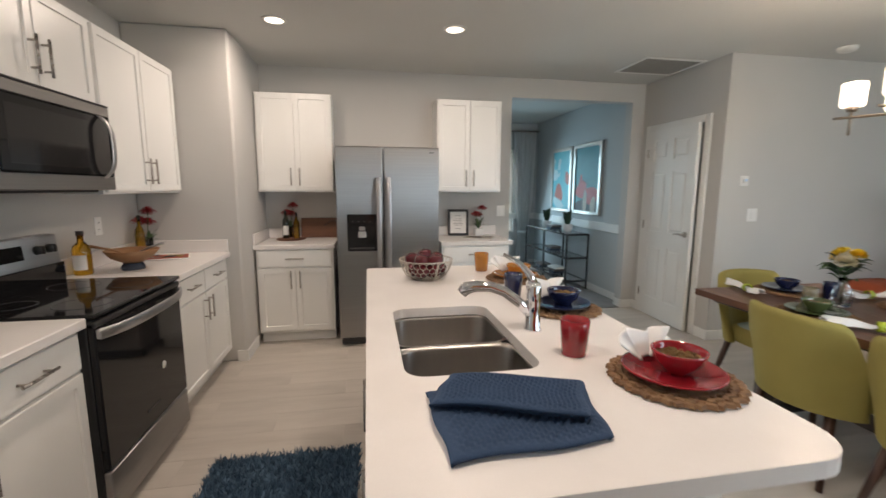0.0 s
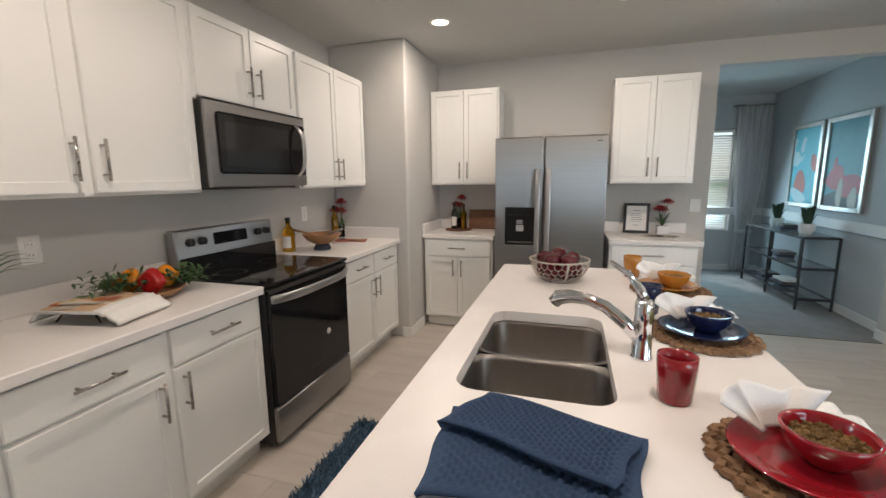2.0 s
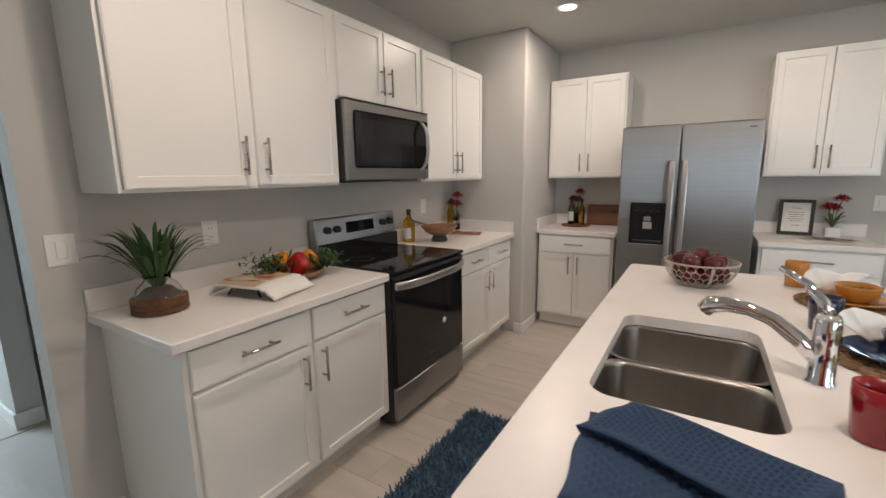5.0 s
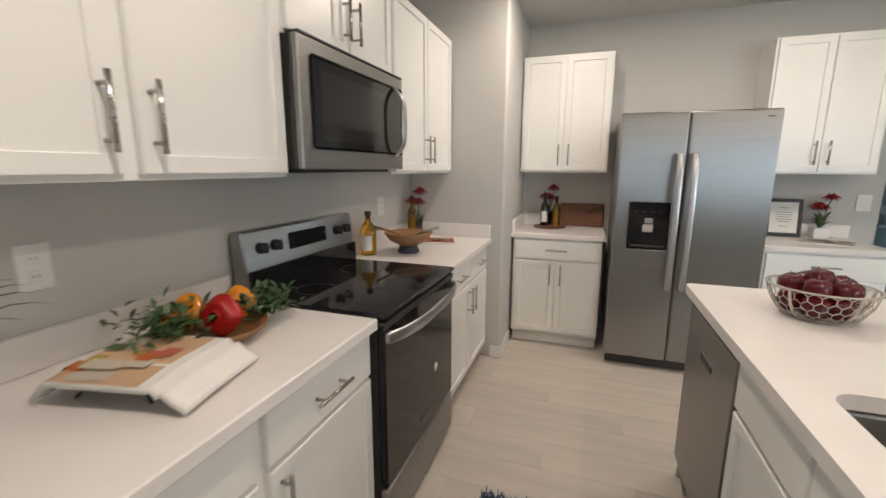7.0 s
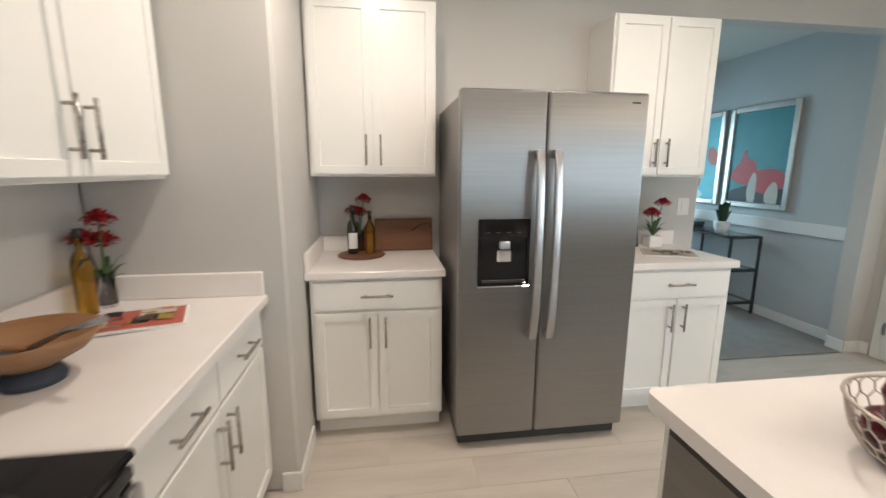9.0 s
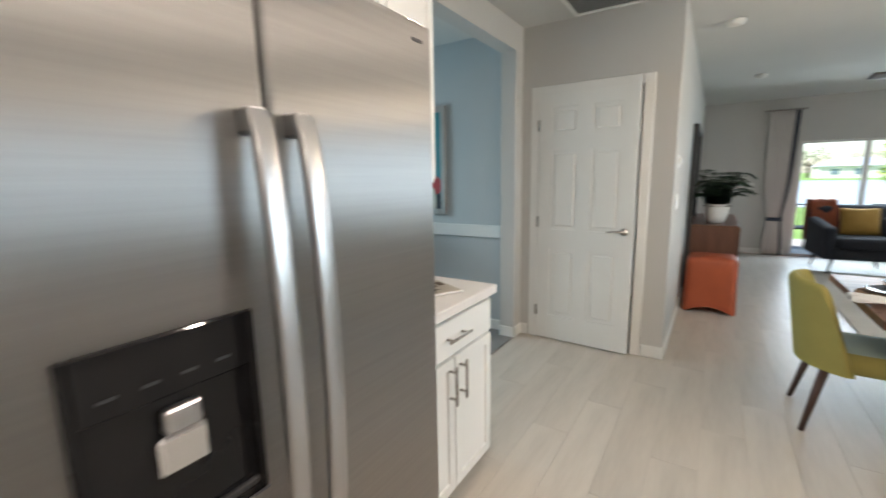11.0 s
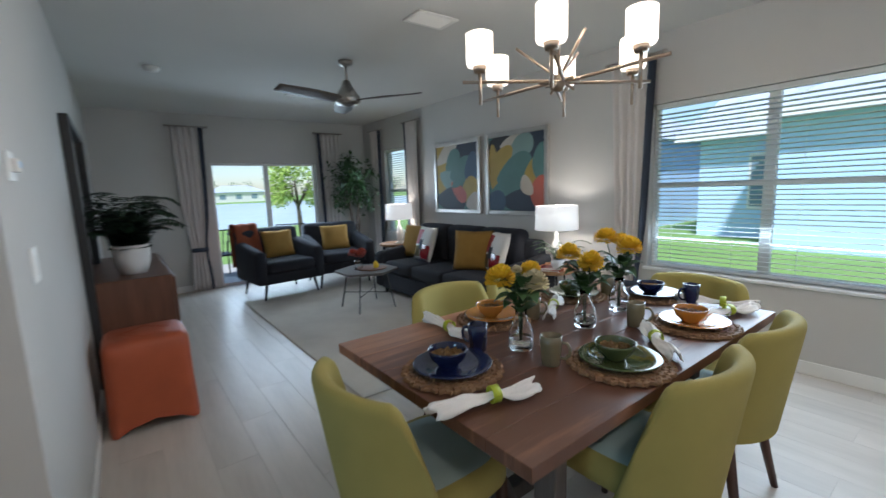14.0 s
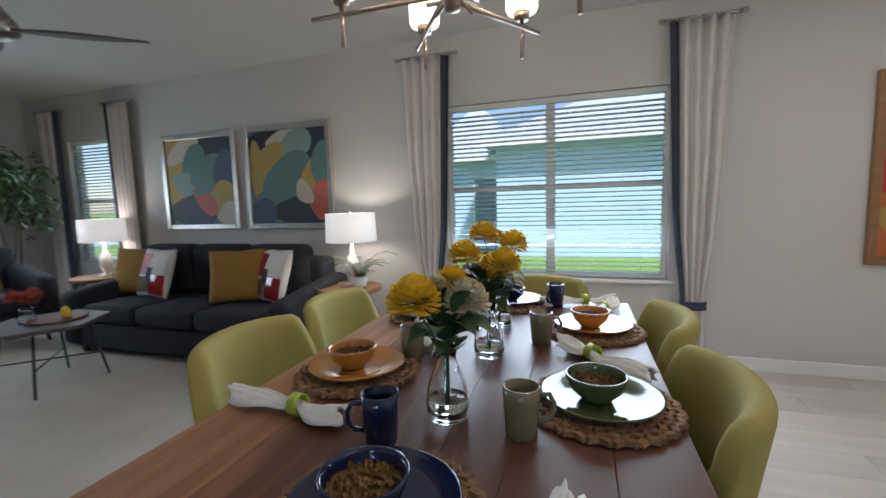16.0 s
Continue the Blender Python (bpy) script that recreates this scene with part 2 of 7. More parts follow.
    "paper": mat("white_paper", (0.78, 0.77, 0.74), (0.70, 0.69, 0.66), 0.7, scale=8, fine=100),
    "ink": mat("grey_ink", (0.10, 0.10, 0.10), (0.14, 0.14, 0.14), 0.7),
    "silverframe": mat("silver_frame", (0.55, 0.53, 0.50), (0.42, 0.40, 0.38), 0.35, 0.8, scale=8, fine=60, bump=0.05),
    "brownboard": mat("brown_board", (0.20, 0.085, 0.042), (0.12, 0.05, 0.026), 0.5, scale=4, fine=24, bump=0.08, stretch=(0.7, 1, 6)),
    "basketwood": mat("wooden_bowl", (0.30, 0.16, 0.07), (0.20, 0.10, 0.045), 0.5, scale=5, fine=30, bump=0.08, stretch=(1, 1, 6)),
    "redpepper": mat("red_pepper_skin", (0.40, 0.010, 0.010), (0.30, 0.007, 0.007), 0.2, scale=8, fine=60, bump=0.02),
    "orange": mat("orange_pepper_skin", (0.68, 0.26, 0.012), (0.60, 0.20, 0.01), 0.2, scale=8, fine=60, bump=0.02),
    "grass": mat("lawn_grass", (0.24, 0.38, 0.10), (0.17, 0.30, 0.07), 0.9, scale=0.4, fine=6, bump=0.3),
    "lake": mat("lake_water", (0.50, 0.60, 0.66), (0.45, 0.55, 0.61), 0.2, scale=0.3, fine=2, bump=0.1),
    "stucco": mat("pale_blue_stucco", (0.52, 0.70, 0.90), (0.48, 0.66, 0.86), 0.9, scale=1, fine=60, bump=0.3),
    "shingle": mat("grey_roof_shingle", (0.50, 0.56, 0.66), (0.42, 0.47, 0.56), 0.9, scale=2, fine=18, bump=0.4),
    "concrete": mat("patio_concrete", (0.48, 0.47, 0.45), (0.42, 0.41, 0.39), 0.8, scale=2, fine=60, bump=0.2),
    "farleaf": mat("distant_foliage", (0.20, 0.27, 0.13), (0.13, 0.19, 0.09), 0.9, scale=1, fine=8, bump=0.3, island=0.5),
    "brightleaf": mat("sunlit_foliage", (0.46, 0.58, 0.16), (0.34, 0.46, 0.10), 0.8, scale=1, fine=8, bump=0.2, island=0.5),
    "screen": mat("dark_screen", (0.006, 0.007, 0.008), (0.01, 0.01, 0.011), 0.1, scale=3, fine=40, bump=0.0),
    "slat": sheer_mat("white_blind_slat", (0.88, 0.90, 0.90), 0.35, 0.45),
    "sheer": sheer_mat("sheer_white_cloth", (0.82, 0.83, 0.83), 0.5),
}

# ---- mesh helpers ----


def bx(bm, x0, x1, y0, y1, z0, z1, b=0.0, seg=1):
    m = Matrix.Translation(((x0 + x1) / 2, (y0 + y1) / 2, (z0 + z1) / 2)) @ Matrix.Diagonal((abs(x1 - x0), abs(y1 - y0), abs(z1 - z0), 1))
    vs = bmesh.ops.create_cube(bm, size=1, matrix=m)["verts"]
    if b:
        es = list({e for v in vs for e in v.link_edges})
        bmesh.ops.bevel(bm, geom=es, offset=b, segments=seg, profile=0.5, affect="EDGES")
    return bm


def box(*a, **k):
    return bx(bmesh.new(), *a, **k)


def lathe(bm, profile, seg=28, at=(0, 0, 0), smooth=True):
    rings = []
    for r, z in profile:
        if r < 1e-5:
            rings.append([bm.verts.new((at[0], at[1], at[2] + z))])
        else:
            rings.append([bm.verts.new((at[0] + r * math.cos(i * math.tau / seg), at[1] + r * math.sin(i * math.tau / seg), at[2] + z)) for i in range(seg)])
    for a, b in zip(rings, rings[1:]):
        for i in range(seg):
            j = (i + 1) % seg
            if len(a) == 1 and len(b) == 1:
                continue
            if len(a) == 1:
                f = bm.faces.new((a[0], b[j], b[i]))
            elif len(b) == 1:
                f = bm.faces.new((a[i], a[j], b[0]))
            else:
                f = bm.faces.new((a[i], a[j], b[j], b[i]))
            f.smooth = smooth
    return bm


def tube(bm, pts, r, seg=8, cap=True):
    """A round bar along points; r is one radius or one for each point."""
    pts = [Vector(p) for p in pts]
    rs = r if isinstance(r, (list, tuple)) else [r] * len(pts)
    rings = []
    prev = None
    for i, p in enumerate(pts):
        d = (pts[min(i + 1, len(pts) - 1)] - pts[max(i - 1, 0)]).normalized()
        u = d.orthogonal().normalized() if prev is None else (prev - d * prev.dot(d)).normalized()
        prev = u
        w = d.cross(u)
        rings.append([bm.verts.new(p + (u * math.cos(k * math.tau / seg) + w * math.sin(k * math.tau / seg)) * rs[i]) for k in range(seg)])
    for a, b in zip(rings, rings[1:]):
        for k in range(seg):
            f = bm.faces.new((a[k], a[(k + 1) % seg], b[(k + 1) % seg], b[k]))
            f.smooth = True
    if cap:
        bm.faces.new(rings[0][::-1])
        bm.faces.new(rings[-1])
    return bm


def cyl(bm, x, y, z0, z1, r, seg=20, r2=None):
    r2 = r if r2 is None else r2
    return lathe(bm, [(0, z0), (r, z0), (r2, z1), (0, z1)], seg, (x, y, 0), False)


def grid_sheet(bm, fn, nu, nv, thick=0.0):
    """A sheet of nu x nv cells from fn(u, v); thick gives it a back."""
    vs = [[bm.verts.new(fn(i / nu, j / nv)) for j in range(nv + 1)] for i in range(nu + 1)]
    fs = []
    for i in range(nu):
        for j in range(nv):
            f = bm.faces.new((vs[i][j], vs[i + 1][j], vs[i + 1][j + 1], vs[i][j + 1]))
            f.smooth = True
            fs.append(f)
    if thick:
        for f in fs:
            f.normal_update()
        back = []
        for row in vs:
            line = []
            for v in row:
                n = Vector((0, 0, 0))
                for f in v.link_faces:
                    n += f.normal
                line.append(bm.verts.new(v.co - (n.normalized() if n.length > 1e-6 else Vector((0, 0, 1))) * thick))
            back.append(line)
        for i in range(nu):
            for j in range(nv):
                bm.faces.new((back[i][j], back[i][j + 1], back[i + 1][j + 1], back[i + 1][j])).smooth = True
        rim = [(vs[i][0], vs[i + 1][0], back[i + 1][0], back[i][0]) for i in range(nu)] + [(vs[i][nv], vs[i + 1][nv], back[i + 1][nv], back[i][nv]) for i in range(nu)]
        rim += [(vs[0][j], vs[0][j + 1], back[0][j + 1], back[0][j]) for j in range(nv)] + [(vs[nu][j], vs[nu][j + 1], back[nu][j + 1], back[nu][j]) for j in range(nv)]
        for q in rim:
            bm.faces.new(q)
    return bm


def mesh_of(name, bm, material):
    me = bpy.data.meshes.new(name)
    bmesh.ops.recalc_face_normals(bm, faces=bm.faces)
    bm.to_mesh(me)
    bm.free()
    me.materials.append(material if not isinstance(material, str) else M[material])
    return me


def part(name, bm, material, parent, label="", m=None):
    ob = new(name, mesh_of(name, bm, material))
    ob.parent = parent
    if m is not None:
        ob.matrix_basis = m
    if label:
        ob["label"] = label
    return ob


def thing(name, label, category, x=0, y=0, z=0, rz=0, group="", rx=0, ry=0):
    ob = new(name)
    ob.empty_display_size = 0.1
    ob.matrix_basis = pose(x, y, z, rx, ry, rz)
    return tagged(ob, label, category, group)


def struct(name, bm, material, label, category):
    return tagged(new(name, mesh_of(name, bm, material)), label, category, kind="structure")


def wall(name, axis, p0, p1, a0, a1, holes=(), z1=2.58, material="wall", label="light grey painted wall", b=0.0):
    """A wall between planes p0 and p1 on axis, from a0 to a1 along it; holes: (a0, a1, z0, z1)."""
    bm = bmesh.new()

    def piece(u0, u1, w0, w1):
        if u1 - u0 > 1e-4 and w1 - w0 > 1e-4:
            if axis == "x":
                bx(bm, p0, p1, u0, u1, w0, w1, b)
            else:
                bx(bm, u0, u1, p0, p1, w0, w1, b)
    at = a0
    for h0, h1, w0, w1 in sorted(holes):
        piece(at, h0, 0, z1)
        piece(h0, h1, 0, w0)
        piece(h0, h1, w1, z1)
        at = h1
    piece(at, a1, 0, z1)
    return struct(name, bm, material, label, "wall")


# ---- structure ----
H = 2.58
FY = 4.77          # wall behind the refrigerator
BY = 3.62          # living room side wall
WY = -0.316        # window wall
SX = 8.75          # wall with the sliding door
LX = -1.70         # kitchen range wall
DX = 3.14          # wall with the pantry door

wall("wall_range", "x", LX - 0.12, LX, 0.875, FY + 0.12)
wall("wall_pier", "y", 3.84, FY, LX, -0.985, b=0.012)
wall("wall_refrigerator", "y", FY, FY + 0.13, LX, DX, [(1.56, 2.99, 0, 2.38)])
wall("wall_pantry", "x", DX, DX + 0.12, BY, FY + 0.13, [(3.845, 4.615, 0, 2.045)])
wall("wall_living", "y", BY, BY + 0.12, DX + 0.12, SX + 0.15)
wall("wall_sliding_door", "x", SX, SX + 0.15, WY - 0.15, BY, [(0.62, 2.24, 0.0, 1.89)])
wall("wall_window", "y", WY - 0.15, WY, -4.4, SX, [(1.77, 3.44, 0.63, 2.02), (7.22, 8.02, 0.68, 2.07)])
wall("wall_hall", "x", -4.52, -4.4, WY - 0.15, 3.0, [(-0.1, 0.86, 0.5, 2.2)])
wall("wall_hall_partition", "y", 1.0, 1.12, -4.4, -2.98)
wall("wall_hall_end", "y", 2.9, 3.02, -4.4, LX - 0.12)
wall("wall_den_side", "x", 3.10, 3.22, FY + 0.13, 7.75, material="den_wall", label="grey blue painted den wall")
wall("wall_den_far", "y", 7.75, 7.88, 0.2, 3.22, [(1.6, 2.67, 0.62, 2.12)], material="den_wall", label="grey blue painted den wall")
wall("wall_den_left", "x", 0.08, 0.2, FY + 0.13, 7.88, material="den_wall", label="grey blue painted den wall")
wall("wall_pantry_back", "y", FY + 0.01, FY + 0.13, DX + 0.12, 5.0)
wall("wall_pantry_end", "x", 4.9, 5.0, BY + 0.12, FY + 0.01)

bm = box(-4.52, SX + 0.15, WY - 0.15, 7.88, H, H + 0.12)
struct("ceiling", bm, "ceiling", "pale grey textured plaster ceiling", "ceiling")
bm = box(-4.52, SX + 0.15, WY - 0.15, FY + 0.13, -0.15, -0.004)
floor = struct("floor", bm, "grout", "pale beige wood-look plank tile floor", "floor")
bm = box(0.2, 3.10, FY + 0.13, 7.75, -0.15, 0.006)
bx(bm, 1.56, 2.99, FY + 0.005, FY + 0.14, -0.15, 0.006)
struct("floor_den_carpet", bm, "carpet", "grey cut-pile carpet in the den", "carpet")


def baseboard(x0, y0, x1, y1, nx, ny, h=0.095):
    t = 0.014
    bm = bmesh.new()
    if abs(x1 - x0) > abs(y1 - y0):
        ys = sorted((y0, y0 + ny * t))
        bx(bm, x0, x1, ys[0], ys[1], 0, h, 0.004)
    else:
        xs = sorted((x0, x0 + nx * t))
        bx(bm, xs[0], xs[1], y0, y1, 0, h, 0.004)
    struct("baseboard", bm, "trim", "white painted baseboard", "baseboard")


baseboard(DX + 0.002, BY, 8.73, BY, 0, -1)
baseboard(DX, BY - 0.014, DX, 3.77, -1, 0)
baseboard(DX, 4.70, DX, FY, -1, 0)
baseboard(2.99, FY, DX - 0.014, FY, 0, -1)
baseboard(2.99, FY, 2.99, FY + 0.13, -1, 0)
baseboard(1.41, FY, 1.56, FY, 0, -1)
baseboard(-1.06, 3.84, -0.985, 3.84, 0, -1)
baseboard(-0.985, 3.826, -0.985, 4.18, 1, 0)
baseboard(SX, 2.34, SX, BY - 0.014, -1, 0)
baseboard(SX, WY + 0.014, SX, 0.52, -1, 0)
baseboard(-4.4, WY, SX, WY, 0, 1)
baseboard(LX, 0.875, LX, 1.03, 1, 0)
baseboard(-4.4, 1.0, -2.966, 1.0, 0, -1)
baseboard(-2.98, 1.0, -2.98, 1.12, 1, 0)
baseboard(LX - 0.12, 0.875, LX, 0.875, 0, -1)
baseboard(3.10, FY + 0.13, 3.10, 7.736, -1, 0)
baseboard(0.2, 7.75, 3.10, 7.75, 0, -1)
struct("trim_chair_rail", box(3.072, 3.10, FY + 0.131, 7.75, 0.86, 0.97, 0.004), "trim", "white painted chair rail in the den", "trim")
struct("trim_chair_rail_far", box(2.3, 3.071, 7.722, 7.75, 0.86, 0.97, 0.004), "trim", "white painted chair rail in the den", "trim")

# ---- kitchen cabinets ----


def bar_handle(parent, x, y, z, length, vertical, m):
    """Round bar pull on a face that looks to -y in the cabinet's own axes."""
    bm = bmesh.new()
    h = length / 2
    if vertical:
        tube(bm, [(x, y - 0.032, z - h), (x, y - 0.032, z + h)], 0.006, 10)
        for s in (-0.7, 0.7):
            tube(bm, [(x, y, z + s * h), (x, y - 0.032, z + s * h)], 0.005, 8)
    else:
        tube(bm, [(x - h, y - 0.032, z), (x + h, y - 0.032, z)], 0.006, 10)
        for s in (-0.7, 0.7):
            tube(bm, [(x + s * h, y, z), (x + s * h, y - 0.032, z)], 0.005, 8)
    return part("handle", bm, "nickel", parent, "brushed nickel bar handle")


def shaker(name, parent, x0, x1, z0, z1, y, rail=0.06):
    """A shaker front: four rails and a recessed panel, 20 mm thick, in front of plane y."""
    t = 0.02
    bm = box(x0, x1, y - t, y, z0, z1)
    if z1 - z0 >= 0.2:
        front = [f for f in bm.faces if all(v.co.y < y - t + 1e-5 for v in f.verts)]
        bmesh.ops.inset_region(bm, faces=front, thickness=rail)
        bmesh.ops.inset_region(bm, faces=front, thickness=0.003)
        for v in front[0].verts:
            v.co.y += 0.009
    edges = [e for e in bm.edges if all(abs(v.co.y - (y - t)) < 1e-5 for v in e.verts) and all(v.co.x in (min(q.co.x for q in bm.verts), max(q.co.x for q in bm.verts)) or v.co.z in (min(q.co.z for q in bm.verts), max(q.co.z for q in bm.verts)) for v in e.verts)]
    bmesh.ops.bevel(bm, geom=edges, offset=0.003, segments=2, affect="EDGES")
    return part(name, bm, "cab", parent)


def base_cabinet(m, w, label, doors=2, drawers=None, depth=0.59, group="base cabinets", stile=0.008):
    """Own axes: x along the front from 0 to w, the front looks to -y at y = 0, the back is at depth."""
    c = thing("base_cabinet", label, "cabinet", group=group)
    c.matrix_basis = m
    bm = bmesh.new()
    bx(bm, 0, w, 0.0, depth, 0.105, 0.874, 0.002)
    bx(bm, 0.004, w - 0.004, 0.07, depth, 0.0, 0.105)
    part("body", bm, "cab", c)
    drawers = drawers or doors
    edge = 0.020
    dw = (w - 2 * edge + stile) / drawers
    for i in range(drawers):
        a, b = edge + i * dw, edge + (i + 1) * dw - stile
        d = shaker("drawer_front", c, a, b, 0.715, 0.86, 0)
        bar_handle(d, (a + b) / 2, -0.02, 0.79, 0.16, False, m)
    dw = (w - 2 * edge + stile) / doors
    for i in range(doors):
        a, b = edge + i * dw, edge + (i + 1) * dw - stile
        d = shaker("door", c, a, b, 0.125, 0.70, 0)
        right = doors == 1 or i % 2 == 0
        bar_handle(d, b - 0.035 if right else a + 0.035, -0.02, 0.60, 0.16, True, m)
    return c


def wall_cabinet(m, w, z0, z1, label, doors=2, depth=0.31, group="wall cabinets", stile=0.006):
    c = thing("wall_cabinet", label, "cabinet", group=group)
    c.matrix_basis = m
    part("body", box(0, w, 0, depth, z0, z1, 0.002), "cab", c)
    dw = (w - 0.030 + stile) / doors
    for i in range(doors):
        a, b = 0.015 + i * dw, 0.015 + (i + 1) * dw - stile
        d = shaker("door", c, a, b, z0 + 0.014, z1 - 0.014, 0)
        bar_handle(d, b - 0.035 if i % 2 == 0 else a + 0.035, -0.02, z0 + 0.14, 0.16, True, m)
    return c


def along_range(y, x):
    """Front looks to +x; own x runs to -y ... so start from the far end."""
    return pose(x, y, 0, 0, 0, 90)


# range wall: front looks to +x, own x runs along +y
base_cabinet(along_range(1.045, -1.11), 1.05, "white shaker base cabinet with two drawers and two doors", stile=0.034)
base_cabinet(along_range(2.875, -1.11), 0.955, "white shaker base cabinet beside the range")
wall_cabinet(along_range(1.050, -1.39), 1.035, 1.375, 2.27, "white shaker wall cabinet with two tall doors", stile=0.036)
wall_cabinet(along_range(2.087, -1.39), 0.795, 1.83, 2.27, "short white wall cabinet above the microwave")
wall_cabinet(along_range(2.884, -1.39), 0.945, 1.375, 2.27, "white shaker wall cabinet with two tall doors")
# refrigerator wall: front looks to -y
base_cabinet(pose(-0.965, 4.20, 0), 0.665, "white shaker base cabinet beside the refrigerator", drawers=1, depth=0.57)
base_cabinet(pose(0.70, 4.20, 0), 0.67, "white shaker base cabinet beside the refrigerator", drawers=1, depth=0.57)
wall_cabinet(pose(-0.975, 4.475, 0), 0.675, 1.375, 2.27, "white shaker wall cabinet beside the refrigerator", depth=0.295)
wall_cabinet(pose(0.70, 4.475, 0), 0.655, 1.375, 2.27, "white shaker wall cabinet beside the refrigerator", depth=0.295)


def counter(x0, x1, y0, y1, splash, label):
    c = thing("countertop", label, "countertop")
    part("slab", box(x0, x1, y0, y1, 0.8745, 0.914, 0.004), "quartz", c)
    for s in splash:
        part("backsplash", box(*s, 0.9145, 1.01, 0.003), "quartz", c, "low white quartz backsplash")
    return c


counter(-1.698, -1.065, 1.005, 2.088, [(-1.698, -1.676, 1.005, 2.085)], "white quartz countertop with low backsplash")
counter(-1.698, -1.065, 2.872, 3.838, [(-1.698, -1.676, 2.875, 3.838), (-1.675, -1.075, 3.816, 3.838)], "white quartz countertop with low backsplash")
counter(-0.983, -0.285, 4.172, 4.768, [(-0.983, -0.29, 4.746, 4.768), (-0.983, -0.961, 4.185, 4.745)], "white quartz countertop beside the refrigerator")
counter(0.69, 1.40, 4.172, 4.768, [(0.69, 1.40, 4.746, 4.768)], "white quartz countertop beside the refrigerator")


# ---- refrigerator ----
def refrigerator():
    f = thing("refrigerator", "brushed stainless steel side-by-side refrigerator with dispenser", "refrigerator", 0.195, 3.995, 0)
    part("body", box(-0.44, 0.44, 0.075, 0.73, 0.06, 1.745, 0.006), "fridge_side", f)
    for name, a, b in (("freezer_door", -0.444, -0.046), ("fridge_door", -0.038, 0.444)):
        d = part(name, box(a, b, 0.0, 0.068, 0.085, 1.765, 0.012, 3), "steel", f)
        s = -1 if name == "freezer_door" else 1
        hx = -0.085 if s < 0 else 0.0
        bm = bmesh.new()

        def hfn(u, v, hx=hx):
            z = 0.61 + 0.89 * v
            bow = -0.035 - 0.035 * math.sin(math.pi * v) ** 0.6
            a = u * math.tau
            ca, sa = math.cos(a), math.sin(a)
            return (hx + 0.020 * math.copysign(abs(ca) ** 0.4, ca), bow + 0.008 * math.copysign(abs(sa) ** 0.4, sa), z)
        grid_sheet(bm, hfn, 14, 20)
        for z in (0.625, 1.485):
            bx(bm, hx - 0.015, hx + 0.015, -0.04, 0.002, z - 0.02, z + 0.02, 0.004)
        part("handle", bm, "steel_v", d, "brushed steel bowed handle")
    part("toe_grille", box(-0.43, 0.43, 0.05, 0.10, 0.012, 0.078, 0.004), "black", f, "dark plastic toe grille")
    for x in (-0.4, 0.4):
        part("foot", cyl(bmesh.new(), x, 0.12, 0, 0.03, 0.02), "black", f)
    disp = part("dispenser", box(-0.343, -0.117, -0.001, 0.03, 0.885, 1.10), "blackglass", f, "black water and ice dispenser")
    for a in ((-0.355, -0.343, 0.87, 1.19), (-0.117, -0.105, 0.87, 1.19), (-0.343, -0.117, 0.87, 0.885)):
        part("surround", box(a[0], a[1], -0.008, 0.03, a[2], a[3], 0.003), "blackglass", disp)
    part("control_panel", box(-0.343, -0.117, -0.009, 0.03, 1.10, 1.19, 0.003), "blackglass", disp)
    for k in range(4):
        part("button", box(-0.322 + 0.05 * k, -0.300 + 0.05 * k, -0.0105, -0.006, 1.125, 1.129), "darkgrey", disp)
    part("edge_trim", box(-0.357, -0.103, -0.010, 0.0, 0.864, 0.870, 0.002), "chrome", disp)
    part("paddle", box(-0.265, -0.195, -0.016, -0.002, 0.985, 1.045, 0.006), "chrome", disp, "chrome dispenser paddle")
    part("spout", box(-0.255, -0.205, -0.022, -0.002, 1.05, 1.085, 0.004), "steel_v", disp)
    part("tray", box(-0.335, -0.125, -0.012, -0.002, 0.888, 0.90, 0.002), "darkgrey", disp)
    part("badge", box(0.36, 0.40, -0.003, 0.001, 1.715, 1.722), "darkgrey", f)
    return f


refrigerator()


